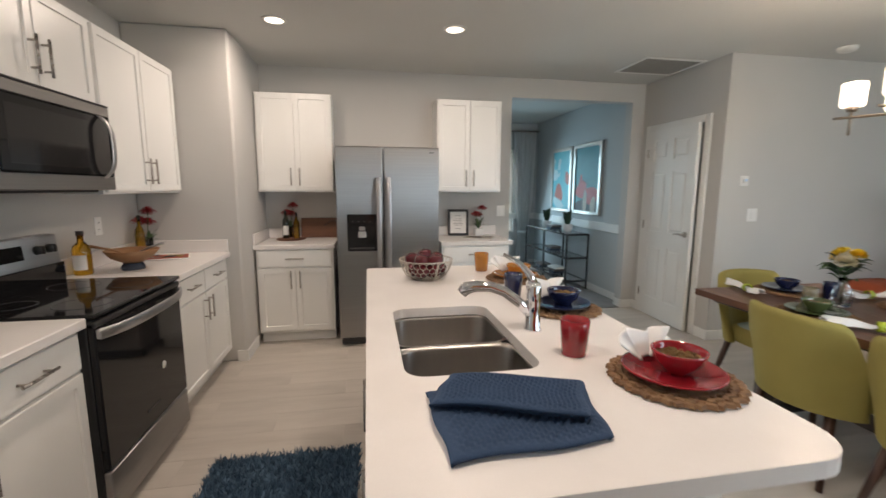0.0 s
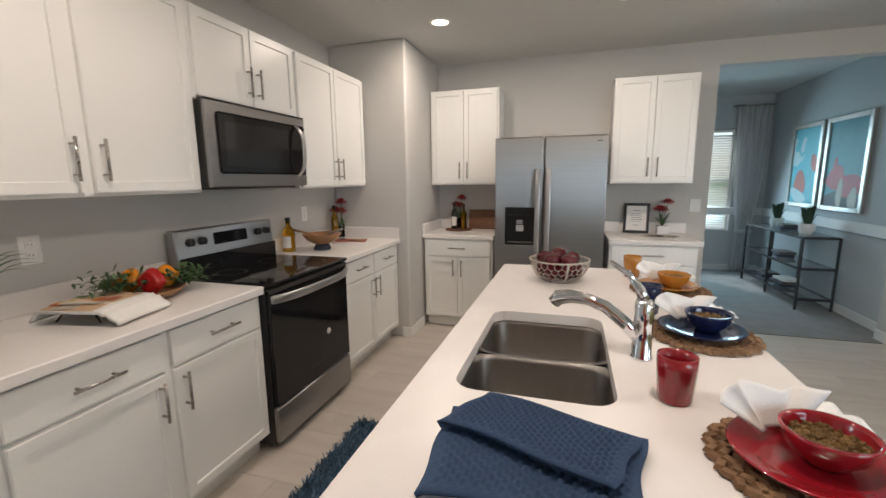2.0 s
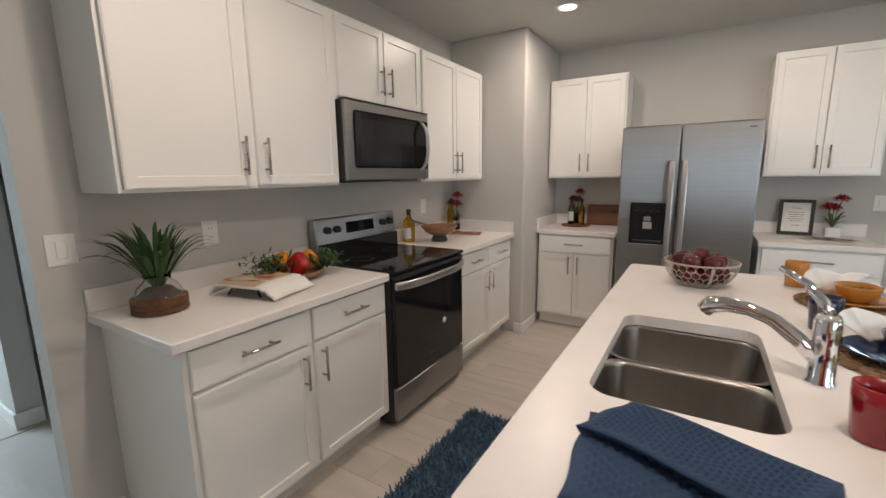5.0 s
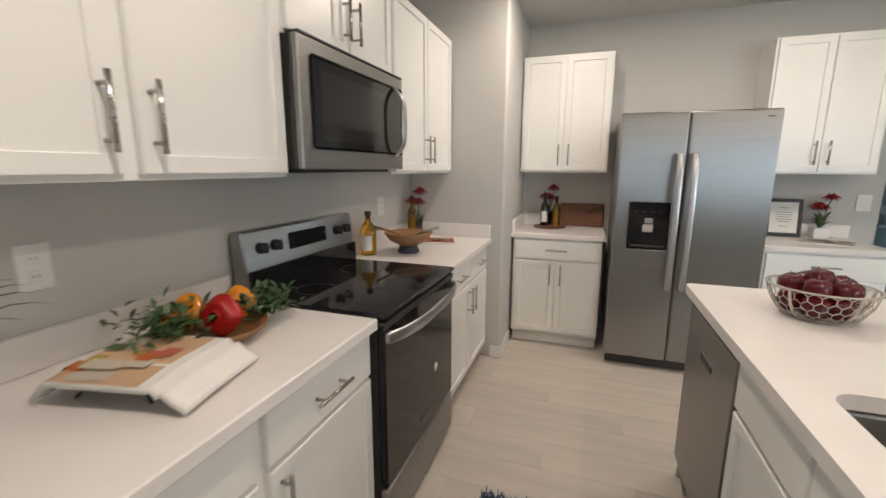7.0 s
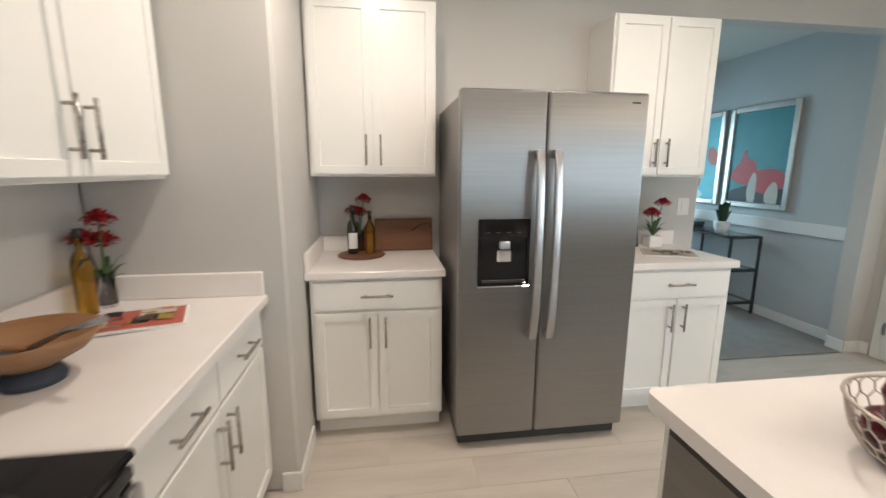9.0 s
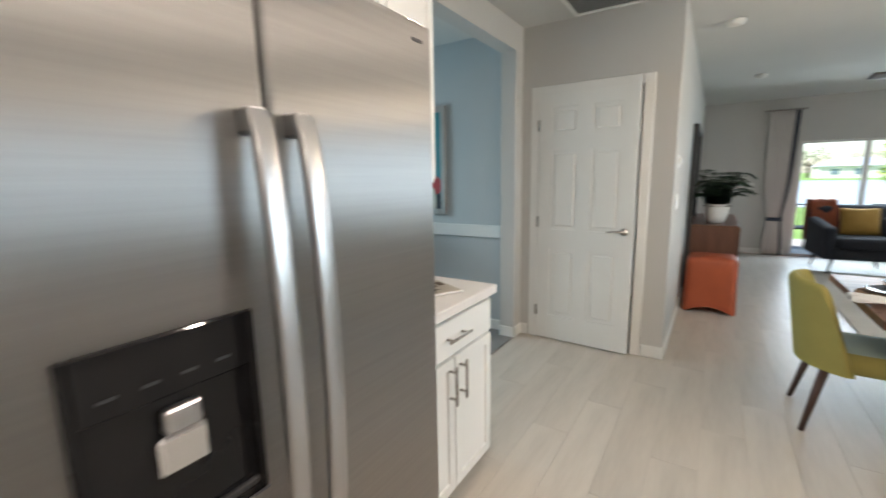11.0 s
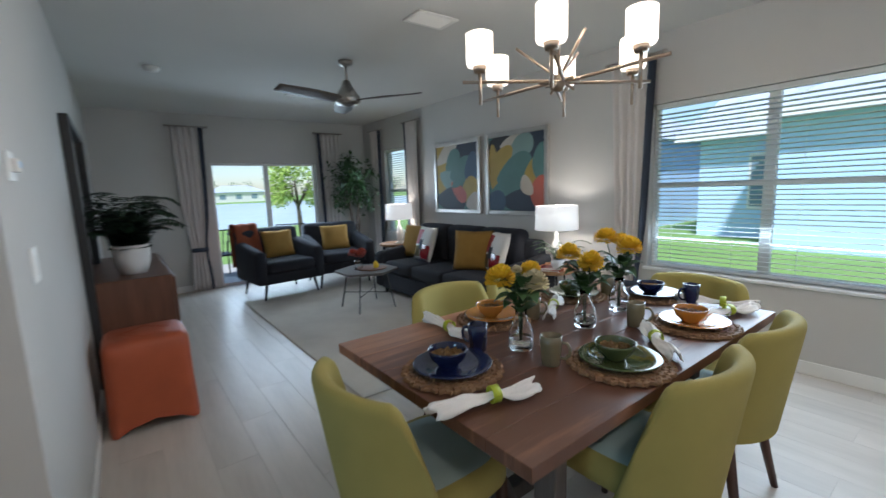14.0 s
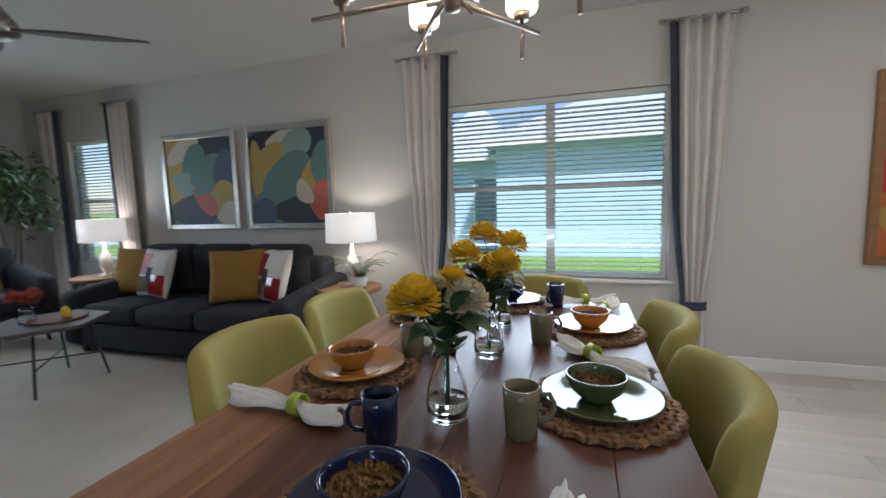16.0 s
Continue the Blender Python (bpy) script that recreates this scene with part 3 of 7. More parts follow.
# ---- range ----
def cooking_range():
    r = thing("range", "stainless steel electric range with black glass cooktop", "stove", -1.05, 2.48, 0, 90)
    # own axes: x along the front, front looks to -y, y = 0 at the door front
    part("body", box(-0.378, 0.378, 0.03, 0.63, 0.03, 0.90, 0.003), "black", r)
    part("cooktop", box(-0.38, 0.38, -0.01, 0.56, 0.902, 0.922, 0.006), "blackglass", r, "black glass cooktop")
    for x, y, rad in ((-0.19, 0.14, 0.105), (0.19, 0.14, 0.09), (-0.19, 0.40, 0.08), (0.19, 0.40, 0.105)):
        lathe(bm := bmesh.new(), [(rad - 0.003, 0.9222), (rad - 0.003, 0.9228), (rad, 0.9228), (rad, 0.9222)], 32, (x, y, 0))
        part("burner_ring", bm, "darkgrey", r)
    d = part("oven_door", box(-0.377, 0.377, 0.0, 0.03, 0.255, 0.885, 0.006), "blackglass", r, "black glass oven door")
    part("door_top_rail", box(-0.377, 0.377, -0.004, 0.03, 0.865, 0.89, 0.004), "black", d, "dark vent rail")
    bm = bmesh.new()

    def grip(u, v):
        t, q = v * 2 - 1, u * math.tau
        out = -0.012 - 0.052 * (1 - abs(t) ** 3.5)
        return (0.365 * t, out + 0.009 * math.cos(q), 0.838 + 0.023 * math.sin(q))
    grid_sheet(bm, grip, 14, 24)
    for x in (-0.355, 0.355):
        bx(bm, x - 0.018, x + 0.018, -0.018, 0.001, 0.818, 0.858, 0.005)
    part("handle", bm, "steel_v", d, "broad bowed brushed steel oven handle")
    lathe(bm := bmesh.new(), [(0, 0), (0.02, 0), (0.02, 0.002), (0, 0.002)], 24)
    part("badge", bm, "paper", d, "", Matrix.Translation((0.13, -0.001, 0.50)) @ pose(0, 0, 0, 90))
    part("label_strip", box(-0.06, 0.06, -0.002, 0.002, 0.335, 0.345), "darkgrey", d)
    dr = part("drawer", box(-0.377, 0.377, 0.0, 0.03, 0.05, 0.245, 0.005), "steel", r, "brushed steel storage drawer")
    for x in (-0.33, 0.33):
        part("foot", cyl(bmesh.new(), x, 0.1, 0, 0.035, 0.02), "black", r)
    # backguard, leaning back
    bm = bmesh.new()
    bx(bm, -0.38, 0.38, 0.555, 0.63, 0.90, 1.17, 0.006)
    for v in bm.verts:
        if v.co.y < 0.59 and v.co.z > 1.0:
            v.co.y += 0.022
    g = part("backguard", bm, "steel", r, "brushed steel control panel")
    part("lower_panel", box(-0.374, 0.374, 0.545, 0.562, 0.922, 1.02, 0.003), "blackglass", g)
    lean = pose(0, 0, 0, -5)
    part("display", box(-0.13, 0.13, -0.006, 0.004, -0.035, 0.035, 0.003), "blackglass", g, "black glass clock display", Matrix.Translation((0.0, 0.566, 1.10)) @ lean)
    for x in (-0.30, -0.22, 0.22, 0.30):
        lathe(bm := bmesh.new(), [(0, 0.03), (0.019, 0.03), (0.023, 0.0), (0, 0)], 20)
        bx(bm, -0.004, 0.004, -0.02, 0.02, 0.02, 0.038, 0.001)
        part("knob", bm, "black", g, "black control knob", Matrix.Translation((x, 0.566, 1.10)) @ pose(0, 0, 0, 85))
    return r


cooking_range()


def microwave():
    w = thing("microwave", "stainless over-the-range microwave with dark glass door", "microwave", -1.32, 2.48, 1.40, 90)
    part("body", box(-0.395, 0.395, 0.025, 0.37, 0.0, 0.425, 0.004), "black", w)
    d = part("door", box(-0.395, 0.395, 0.0, 0.025, 0.0, 0.425, 0.005), "microsteel", w, "brushed steel door frame")
    part("window", box(-0.335, 0.378, -0.004, 0.004, 0.068, 0.375, 0.010), "blackglass", d, "dark glass window")
    part("mesh_screen", box(-0.285, 0.215, -0.0046, -0.002, 0.105, 0.335, 0.001), "screen", d)
    bm = bmesh.new()

    def grip(u, v):
        q, t = u * math.tau, v * 2 - 1
        return (0.292 + 0.018 * math.cos(q) + 0.012 * (1 - t * t), -0.008 - 0.048 * (1 - t ** 4) + 0.007 * math.sin(q), 0.215 + 0.155 * t)
    grid_sheet(bm, grip, 14, 24)
    part("handle", bm, "steel_v", d, "curved brushed steel handle")
    part("vent_strip", box(-0.39, 0.39, -0.002, 0.05, 0.426, 0.432), "darkgrey", w)
    part("underside_grille", box(-0.35, 0.35, 0.06, 0.33, -0.012, 0.001, 0.003), "black", w)
    return w


microwave()

# ---- island ----
def island():
    c = thing("kitchen_island", "white kitchen island with panelled cabinets", "kitchen island")
    bm = bmesh.new()
    bx(bm, 0.04, 0.62, 0.93, 2.27, 0.105, 0.62, 0.002)
    bx(bm, 0.04, 0.075, 0.93, 2.27, 0.62, 0.874, 0.002)
    bx(bm, 0.585, 0.62, 0.93, 2.27, 0.62, 0.874, 0.002)
    bx(bm, 0.075, 0.585, 0.93, 1.25, 0.62, 0.874, 0.002)
    bx(bm, 0.075, 0.585, 2.12, 2.27, 0.62, 0.874, 0.002)
    bx(bm, 0.11, 0.62, 0.94, 2.90, 0.0, 0.105)
    bx(bm, 0.62, 0.66, 0.915, 2.915, 0.0, 0.874, 0.003)
    bx(bm, 0.04, 0.62, 2.885, 2.91, 0.0, 0.874, 0.002)
    part("body", bm, "cab", c)
    m = pose(0.04, 2.27, 0, 0, 0, -90)
    holder = part("front_frame", box(0, 1.34, 0.001, 0.004, 0.11, 0.87), "cab", c, "", m)
    for i, (a, b) in enumerate(((0.01, 0.44), (0.45, 0.88), (0.89, 1.33))):
        d = shaker("drawer_front", holder, a, b, 0.715, 0.86, 0)
        d = shaker("door", holder, a, b, 0.125, 0.70, 0)
    for x in (0.40, 0.49, 0.93):
        bar_handle(holder, x, -0.02, 0.60, 0.16, True, None)
    return c


island()
t = thing("dishwasher", "stainless steel dishwasher built into the island", "dishwasher", 0.035, 2.575, 0, -90)
part("body", box(-0.298, 0.298, 0.03, 0.55, 0.11, 0.868), "black", t)
d = part("door", box(-0.298, 0.298, -0.015, 0.03, 0.12, 0.866, 0.005), "blacksteel", t, "brushed steel door")
part("pocket_handle", box(-0.075, 0.075, -0.017, -0.01, 0.690, 0.722, 0.006), "black", d, "recessed dark pocket handle")
part("pocket_lip", box(-0.080, 0.080, -0.020, -0.012, 0.722, 0.730, 0.003), "chrome", d)
part("control_strip", box(-0.29, 0.29, -0.0165, -0.01, 0.845, 0.862), "black", d)


def island_top():
    """Quartz slab with a rounded near corner and a cut-out for the sink."""
    c = thing("island_countertop", "white quartz island countertop with sink cut-out", "countertop")
    x0, x1, y0, y1, r = 0.0, 0.95, 0.885, 2.94, 0.03
    sx0, sx1, sy0, sy1 = 0.105, 0.50, 1.36, 2.01
    bm = bmesh.new()
    outer = []
    for cx, cy, a0, rr in ((x1 - r, y1 - r, 0, r), (x0 + r, y1 - r, 90, r), (x0 + r, y0 + r, 180, r), (x1 - 0.10, y0 + 0.10, 270, 0.10)):
        for k in range(7):
            a = radians(a0 + 90 * k / 6)
            outer.append((cx + rr * math.cos(a), cy + rr * math.sin(a)))
    inner = []
    for cx, cy, a0 in ((sx1 - 0.06, sy1 - 0.06, 0), (sx0 + 0.06, sy1 - 0.06, 90), (sx0 + 0.06, sy0 + 0.06, 180), (sx1 - 0.06, sy0 + 0.06, 270)):
        for k in range(7):
            a = radians(a0 + 90 * k / 6)
            inner.append((cx + 0.06 * math.cos(a), cy + 0.06 * math.sin(a)))

    def ring(pts, z):
        return [bm.verts.new((x, y, z)) for x, y in pts]
    ot, ob_, it, ib = ring(outer, 0.914), ring(outer, 0.876), ring(inner, 0.914), ring(inner, 0.876)
    n = len(outer)
    for i in range(n):
        j = (i + 1) % n
        bm.faces.new((ot[i], ot[j], it[j], it[i]))
        bm.faces.new((ob_[i], ob_[j], ib[j], ib[i]))
        bm.faces.new((ot[i], ot[j], ob_[j], ob_[i]))
        bm.faces.new((it[i], it[j], ib[j], ib[i]))
    part("slab", bm, "quartz", c)

    s = thing("sink", "double-bowl undermount stainless steel sink", "sink")
    for y0b, y1b in ((1.355, 1.665), (1.69, 2.015)):
        bm = bmesh.new()
        x0b, x1b = 0.10, 0.505

        def ringb(inset, z, rad):
            pts = []
            for cx, cy, a0 in ((x1b - inset - rad, y1b - inset - rad, 0), (x0b + inset + rad, y1b - inset - rad, 90), (x0b + inset + rad, y0b + inset + rad, 180), (x1b - inset - rad, y0b + inset + rad, 270)):
                for k in range(7):
                    a = radians(a0 + 90 * k / 6)
                    pts.append(bm.verts.new((cx + rad * math.cos(a), cy + rad * math.sin(a), z)))
            return pts
        rings = [ringb(-0.012, 0.8735, 0.07), ringb(0.0, 0.873, 0.065), ringb(0.004, 0.86, 0.065), ringb(0.012, 0.70, 0.06), ringb(0.022, 0.682, 0.055), ringb(0.045, 0.674, 0.04)]
        for a, b in zip(rings, rings[1:]):
            for i in range(28):
                f = bm.faces.new((a[i], a[(i + 1) % 28], b[(i + 1) % 28], b[i]))
                f.smooth = True
        bm.faces.new(rings[-1])
        bowl = part("bowl", bm, "sinksteel", s)
        lathe(bm := bmesh.new(), [(0, 0.676), (0.03, 0.676), (0.045, 0.680), (0.045, 0.675)], 24, (0.30, (y0b + y1b) / 2, 0))
        part("drain", bm, "chrome", bowl)
    part("divider", box(0.102, 0.503, 1.664, 1.691, 0.80, 0.868, 0.008, 3), "sinksteel", s)

    f = thing("faucet", "polished chrome pull-out kitchen faucet", "faucet", 0.587, 1.675, 0.914)
    lathe(bm := bmesh.new(), [(0, 0), (0.032, 0), (0.032, 0.006), (0.027, 0.012), (0.026, 0.10), (0.027, 0.155), (0.022, 0.172), (0, 0.178)], 28)
    part("base", bm, "chrome", f)
    bm = bmesh.new()
    pts = [(-0.005, 0.0, 0.055), (-0.05, 0.01, 0.10), (-0.10, 0.02, 0.138), (-0.15, 0.03, 0.155), (-0.20, 0.04, 0.158), (-0.235, 0.047, 0.150), (-0.25, 0.05, 0.132)]
    tube(bm, pts, [0.021, 0.019, 0.018, 0.018, 0.021, 0.024, 0.021], 16)
    part("spout", bm, "chrome", f)
    bm = bmesh.new()
    tube(bm, [(0, 0, 0.165), (-0.012, 0.012, 0.20), (-0.04, 0.04, 0.235), (-0.09, 0.075, 0.262)], [0.017, 0.013, 0.009, 0.008], 12)
    part("lever", bm, "chrome", f)


island_top()

# ---- openings: doors, windows, curtains ----
def pantry_door():
    struct("trim_pantry_casing", bx(bx(box(DX - 0.018, DX, 3.775, 3.845, 0, 2.105, 0.004), DX - 0.018, DX, 4.615, 4.685, 0, 2.105, 0.004), DX - 0.0185, DX, 3.846, 4.614, 2.035, 2.105, 0.004), "trim", "white painted door casing", "door casing")
    d = tagged(new("door_1"), "white six-panel pantry door standing slightly ajar", "door", kind="structure")
    d.matrix_basis = pose(DX + 0.008, 4.61, 0, 0, 0, -90 - 3)
    # own x runs from the hinge to the latch, the seen face looks to -y
    W_, T_ = 0.755, 0.035
    st = 0.105
    xs = [(st, W_ / 2 - 0.05), (W_ / 2 + 0.05, W_ - st)]
    zs = [(0.22, 0.80), (0.96, 1.60), (1.72, 1.93)]
    bm = bmesh.new()
    y0, y1 = -T_, 0.0
    bx(bm, 0, st, y0, y1, 0.012, 2.035)
    bx(bm, W_ - st, W_, y0, y1, 0.012, 2.035)
    bx(bm, W_ / 2 - 0.05, W_ / 2 + 0.05, y0, y1, 0.012, 2.035)
    for a, b in ((0.012, 0.22), (0.80, 0.96), (1.60, 1.72), (1.93, 2.035)):
        for xa, xb in xs:
            bx(bm, xa, xb, y0, y1, a, b)
    part("door_leaf", bm, "trim", d)
    for za, zb in zs:
        for xa, xb in xs:
            bm = bmesh.new()
            bx(bm, xa, xb, y0 + 0.012, y1 - 0.012, za, zb)
            bx(bm, xa + 0.03, xb - 0.03, y0 + 0.003, y1 - 0.003, za + 0.03, zb - 0.03, 0.008)
            part("panel", bm, "trim", d)
    bm = bmesh.new()
    lathe(bm, [(0, 0), (0.03, 0), (0.028, 0.012), (0.012, 0.016), (0.011, 0.045), (0, 0.045)], 20)
    h = part("door_handle", bm, "nickel", d, "brushed nickel lever handle", Matrix.Translation((W_ - 0.065, -T_, 0.97)) @ pose(0, 0, 0, 90))
    bm = bmesh.new()
    tube(bm, [(0.0, 0, 0.04), (-0.03, 0.004, 0.046), (-0.07, 0.003, 0.046), (-0.115, -0.005, 0.042)], [0.011, 0.009, 0.008, 0.007], 10)
    part("lever", bm, "nickel", h)
    for z in (0.25, 1.02, 1.80):
        part("hinge", box(-0.012, 0.01, -T_ - 0.006, -T_ + 0.012, z - 0.045, z + 0.045, 0.002), "nickel", d, "nickel hinge")


pantry_door()


def window(name, axis, a0, a1, z0, z1, wall_in, out, mullions=(), rail=None, label="white framed window"):
    """Frame set in the opening; out is the sign towards outdoors."""
    w = tagged(new(name), label, "window", kind="structure")
    p0 = wall_in + out * 0.07

    def bar(nm, u0, u1, w0, w1, t=0.05, mt="trim"):
        q0, q1 = sorted((p0, p0 + out * t))
        bm = box(q0, q1, u0, u1, w0, w1, 0.003) if axis == "x" else box(u0, u1, q0, q1, w0, w1, 0.003)
        return part(nm, bm, mt, w)
    f = 0.035
    bar("window_frame", a0, a0 + f, z0, z1)
    bar("window_frame", a1 - f, a1, z0, z1)
    bar("window_frame", a0 + f, a1 - f, z1 - f, z1)
    bar("window_frame", a0 + f, a1 - f, z0, z0 + f)
    for m in mullions:
        bar("mullion", m - 0.035, m + 0.035, z0 + f, z1 - f, 0.055)
    if rail:
        edges = [a0 + f, *[e for m in mullions for e in (m - 0.035, m + 0.035)], a1 - f]
        for u, v in zip(edges[::2], edges[1::2]):
            bar("meeting_rail", u, v, rail - 0.02, rail + 0.02, 0.045)
    q = p0 + out * 0.025
    bm = box(q - 0.002, q + 0.002, a0 + f, a1 - f, z0 + f, z1 - f) if axis == "x" else box(a0 + f, a1 - f, q - 0.002, q + 0.002, z0 + f, z1 - f)
    g = part("pane", bm, "pane", w)
    g.visible_shadow = False
    return w


window("window_1", "y", 1.77, 3.44, 0.63, 2.02, WY, -1, (2.605,), 1.34, "white double window with a lowered blind")
window("window_2", "y", 7.22, 8.02, 0.68, 2.07, WY, -1, (), 1.38, "white single window in the living corner")
window("window_3", "y", 1.6, 2.67, 0.62, 2.12, 7.75, 1, (), 1.36, "white den window")
# unseen hall window, assumed from the blue light in the hall opening
window("window_4", "x", -0.1, 0.86, 0.5, 2.2, -4.4, -1, (), 1.36, "assumed white hall window out of view")
window("sliding_door", "x", 0.62, 2.24, 0.0, 1.89, SX, 1, (1.43,), None, "white framed sliding glass door to the patio")
struct("window_sill", box(1.74, 3.47, WY - 0.14, WY + 0.03, 0.605, 0.629, 0.004), "trim", "white window sill", "window sill")


def blind(x0, x1, z0, z1, y, tilt=7):
    b = thing("window_blind", "white horizontal blind with open slats", "blind", 0, 0, 0)
    part("head_rail", box(x0, x1, y - 0.03, y + 0.02, z1 - 0.04, z1, 0.004), "slat", b)
    part("bottom_rail", box(x0, x1, y - 0.022, y + 0.022, z0 + 0.004, z0 + 0.022, 0.003), "slat", b)
    n = int((z1 - z0 - 0.08) / 0.0355)
    bm = bmesh.new()
    grid_sheet(bm, lambda u, v: (x0 + 0.004 + (x1 - x0 - 0.008) * u, (v - 0.5) * 0.046, 0.004 * math.sin(math.pi * v)), 1, 4, 0.0025)
    me = mesh_of("slat", bm, "slat")
    for i in range(n):
        o = new("slat", me)
        o.parent = b
        o.matrix_basis = pose(0, y, z0 + 0.045 + i * 0.0355, tilt + i % 2)
    for x in (x0 + 0.15, (x0 + x1) / 2 - 0.2, (x0 + x1) / 2 + 0.2, x1 - 0.15):
        part("cord", tube(bmesh.new(), [(x, y, z0 + 0.02), (x, y, z1 - 0.03)], 0.0014, 5), "slat", b)


blind(1.80, 3.41, 0.64, 2.015, WY - 0.035)
blind(7.25, 7.99, 0.69, 2.065, WY - 0.035)
blind(1.63, 2.64, 0.63, 2.115, 7.79, 38)


def curtain(m, w_top, w_bot, z_top, label, stripe_side=1, band_z=None, rod=True, group="curtains", cloth="curtain", edging="band"):
    """Own axes: x along the wall (0 at the panel's middle), the room lies to +y."""
    c = thing("curtain", label, "curtain", group=group)
    c.matrix_basis = m
    folds = 5

    def fn(u, v, a=-0.5, b=0.5):
        s = a + (b - a) * u
        pinch = 1 - 0.35 * math.exp(-((v * z_top - (band_z or -9)) / 0.35) ** 2)
        w = (w_bot + (w_top - w_bot) * v) * pinch
        return (s * w, 0.075 + 0.026 * math.sin(s * folds * math.tau) * (0.6 + 0.4 * v) + 0.006 * math.sin(17 * s + 4 * v), 0.012 + (z_top - 0.012) * v)
    lo, hi = (-0.5, 0.34) if stripe_side > 0 else (-0.34, 0.5)
    part("panel", grid_sheet(bmesh.new(), lambda u, v: fn(u, v, lo, hi), 56, 20, 0.004), cloth, c)
    s0, s1 = (0.34, 0.5) if stripe_side > 0 else (-0.5, -0.34)
    part("border", grid_sheet(bmesh.new(), lambda u, v: fn(u, v, s0, s1), 12, 20, 0.004), edging, c, "navy border stripe" if edging == "band" else "")
    if band_z:
        def bf(u, v):
            a = u * math.tau
            w = w_bot + (w_top - w_bot) * band_z / z_top
            return (0.36 * w * math.cos(a), 0.075 + 0.05 * math.sin(a), band_z - 0.03 + 0.06 * v)
        part("tieback", grid_sheet(bmesh.new(), bf, 28, 2, 0.004), edging, c, "navy tieback band" if edging == "band" else "")
    if rod:
        bm = tube(bmesh.new(), [(-w_top / 2 - 0.05, 0.075, z_top + 0.012), (w_top / 2 + 0.05, 0.075, z_top + 0.012)], 0.013, 12)
        for x in (-w_top / 2, w_top / 2):
            tube(bm, [(x, 0.0, z_top + 0.03), (x, 0.075, z_top + 0.012)], 0.008, 8)
        for s in (-1, 1):
            lathe(bm, [(0, -0.02), (0.02, -0.012), (0.024, 0), (0.02, 0.012), (0, 0.02)], 12, (s * (w_top / 2 + 0.05), 0.075, z_top + 0.012))
        part("rod", bm, "nickel", c, "bronze curtain rod")
    return c


# own +y must look into the room
curtain(pose(3.57, WY, 0, 0, 0, 0), 0.40, 0.22, 2.40, "white pleated curtain with navy border beside the window", -1, 0.47)
curtain(pose(1.62, WY, 0, 0, 0, 0), 0.38, 0.20, 2.40, "white pleated curtain with navy border beside the window", 1, 0.47)
curtain(pose(7.08, WY, 0, 0, 0, 0), 0.32, 0.28, 2.40, "white pleated curtain with navy border at the corner window", 1, None)
curtain(pose(8.17, WY, 0, 0, 0, 0), 0.32, 0.28, 2.40, "white pleated curtain with navy border at the corner window", -1, None)
curtain(pose(SX, 2.50, 0, 0, 0, 90), 0.40, 0.28, 2.38, "white pleated curtain with navy border at the sliding door", -1, 0.62)
curtain(pose(SX, 0.40, 0, 0, 0, 90), 0.38, 0.30, 2.38, "white pleated curtain with navy border at the sliding door", 1, None)
curtain(pose(2.84, 7.75, 0, 0, 0, 180), 0.42, 0.26, 2.42, "white sheer curtain beside the den window", 1, 0.62, cloth="sheer", edging="sheer")
curtain(pose(1.43, 7.75, 0, 0, 0, 180), 0.42, 0.26, 2.42, "white sheer curtain beside the den window", -1, 0.62, cloth="sheer", edging="sheer")


# ---- ceiling fixtures ----
# the pair near y 1.2 is out of view, inferred from the lit counter
for x, y in ((-0.60, 3.60), (0.68, 3.54), (-0.60, 1.25), (0.68, 1.22)):
    c = thing("downlight", "lit round recessed downlight with white trim", "ceiling light", x, y, H, group="downlights")
    lathe(bm := bmesh.new(), [(0.062, 0), (0.085, 0), (0.083, -0.006), (0.064, -0.010), (0.062, 0)], 32)
    part("trim_ring", bm, "trim", c)
    part("lens", cyl(bmesh.new(), 0, 0, -0.006, -0.002, 0.0615, 32), "can", c, "glowing warm lens")
    lamp("downlight_beam", "AREA", Matrix.Translation((x, y, H - 0.013)), 10.5, (1.0, 0.83, 0.68), 0.12).data.shape = "DISK"


def vent(x, y, w, d, label, rz=0):
    v = thing("ceiling_vent", label, "vent", x, y, H, rz)
    bm = bmesh.new()
    for a in ((-w / 2, w / 2, -d / 2, -d / 2 + 0.03), (-w / 2, w / 2, d / 2 - 0.03, d / 2), (-w / 2, -w / 2 + 0.03, -d / 2 + 0.03, d / 2 - 0.03), (w / 2 - 0.03, w / 2, -d / 2 + 0.03, d / 2 - 0.03)):
        bx(bm, a[0], a[1], a[2], a[3], -0.012, -0.001, 0.003)
    part("frame", bm, "trim", v)
    part("backing", box(-w / 2 + 0.03, w / 2 - 0.03, -d / 2 + 0.03, d / 2 - 0.03, -0.003, -0.001), "darkgrey", v)
    n = int((d - 0.06) / 0.022)
    for i in range(n):
        yy = -d / 2 + 0.04 + i * (d - 0.08) / max(1, n - 1)
        part("slat", box(-w / 2 + 0.03, w / 2 - 0.03, -0.006, 0.006, -0.002, 0.001), "grille" if w > 0.5 else "trim", v, "", pose(0, yy, -0.007, 35))


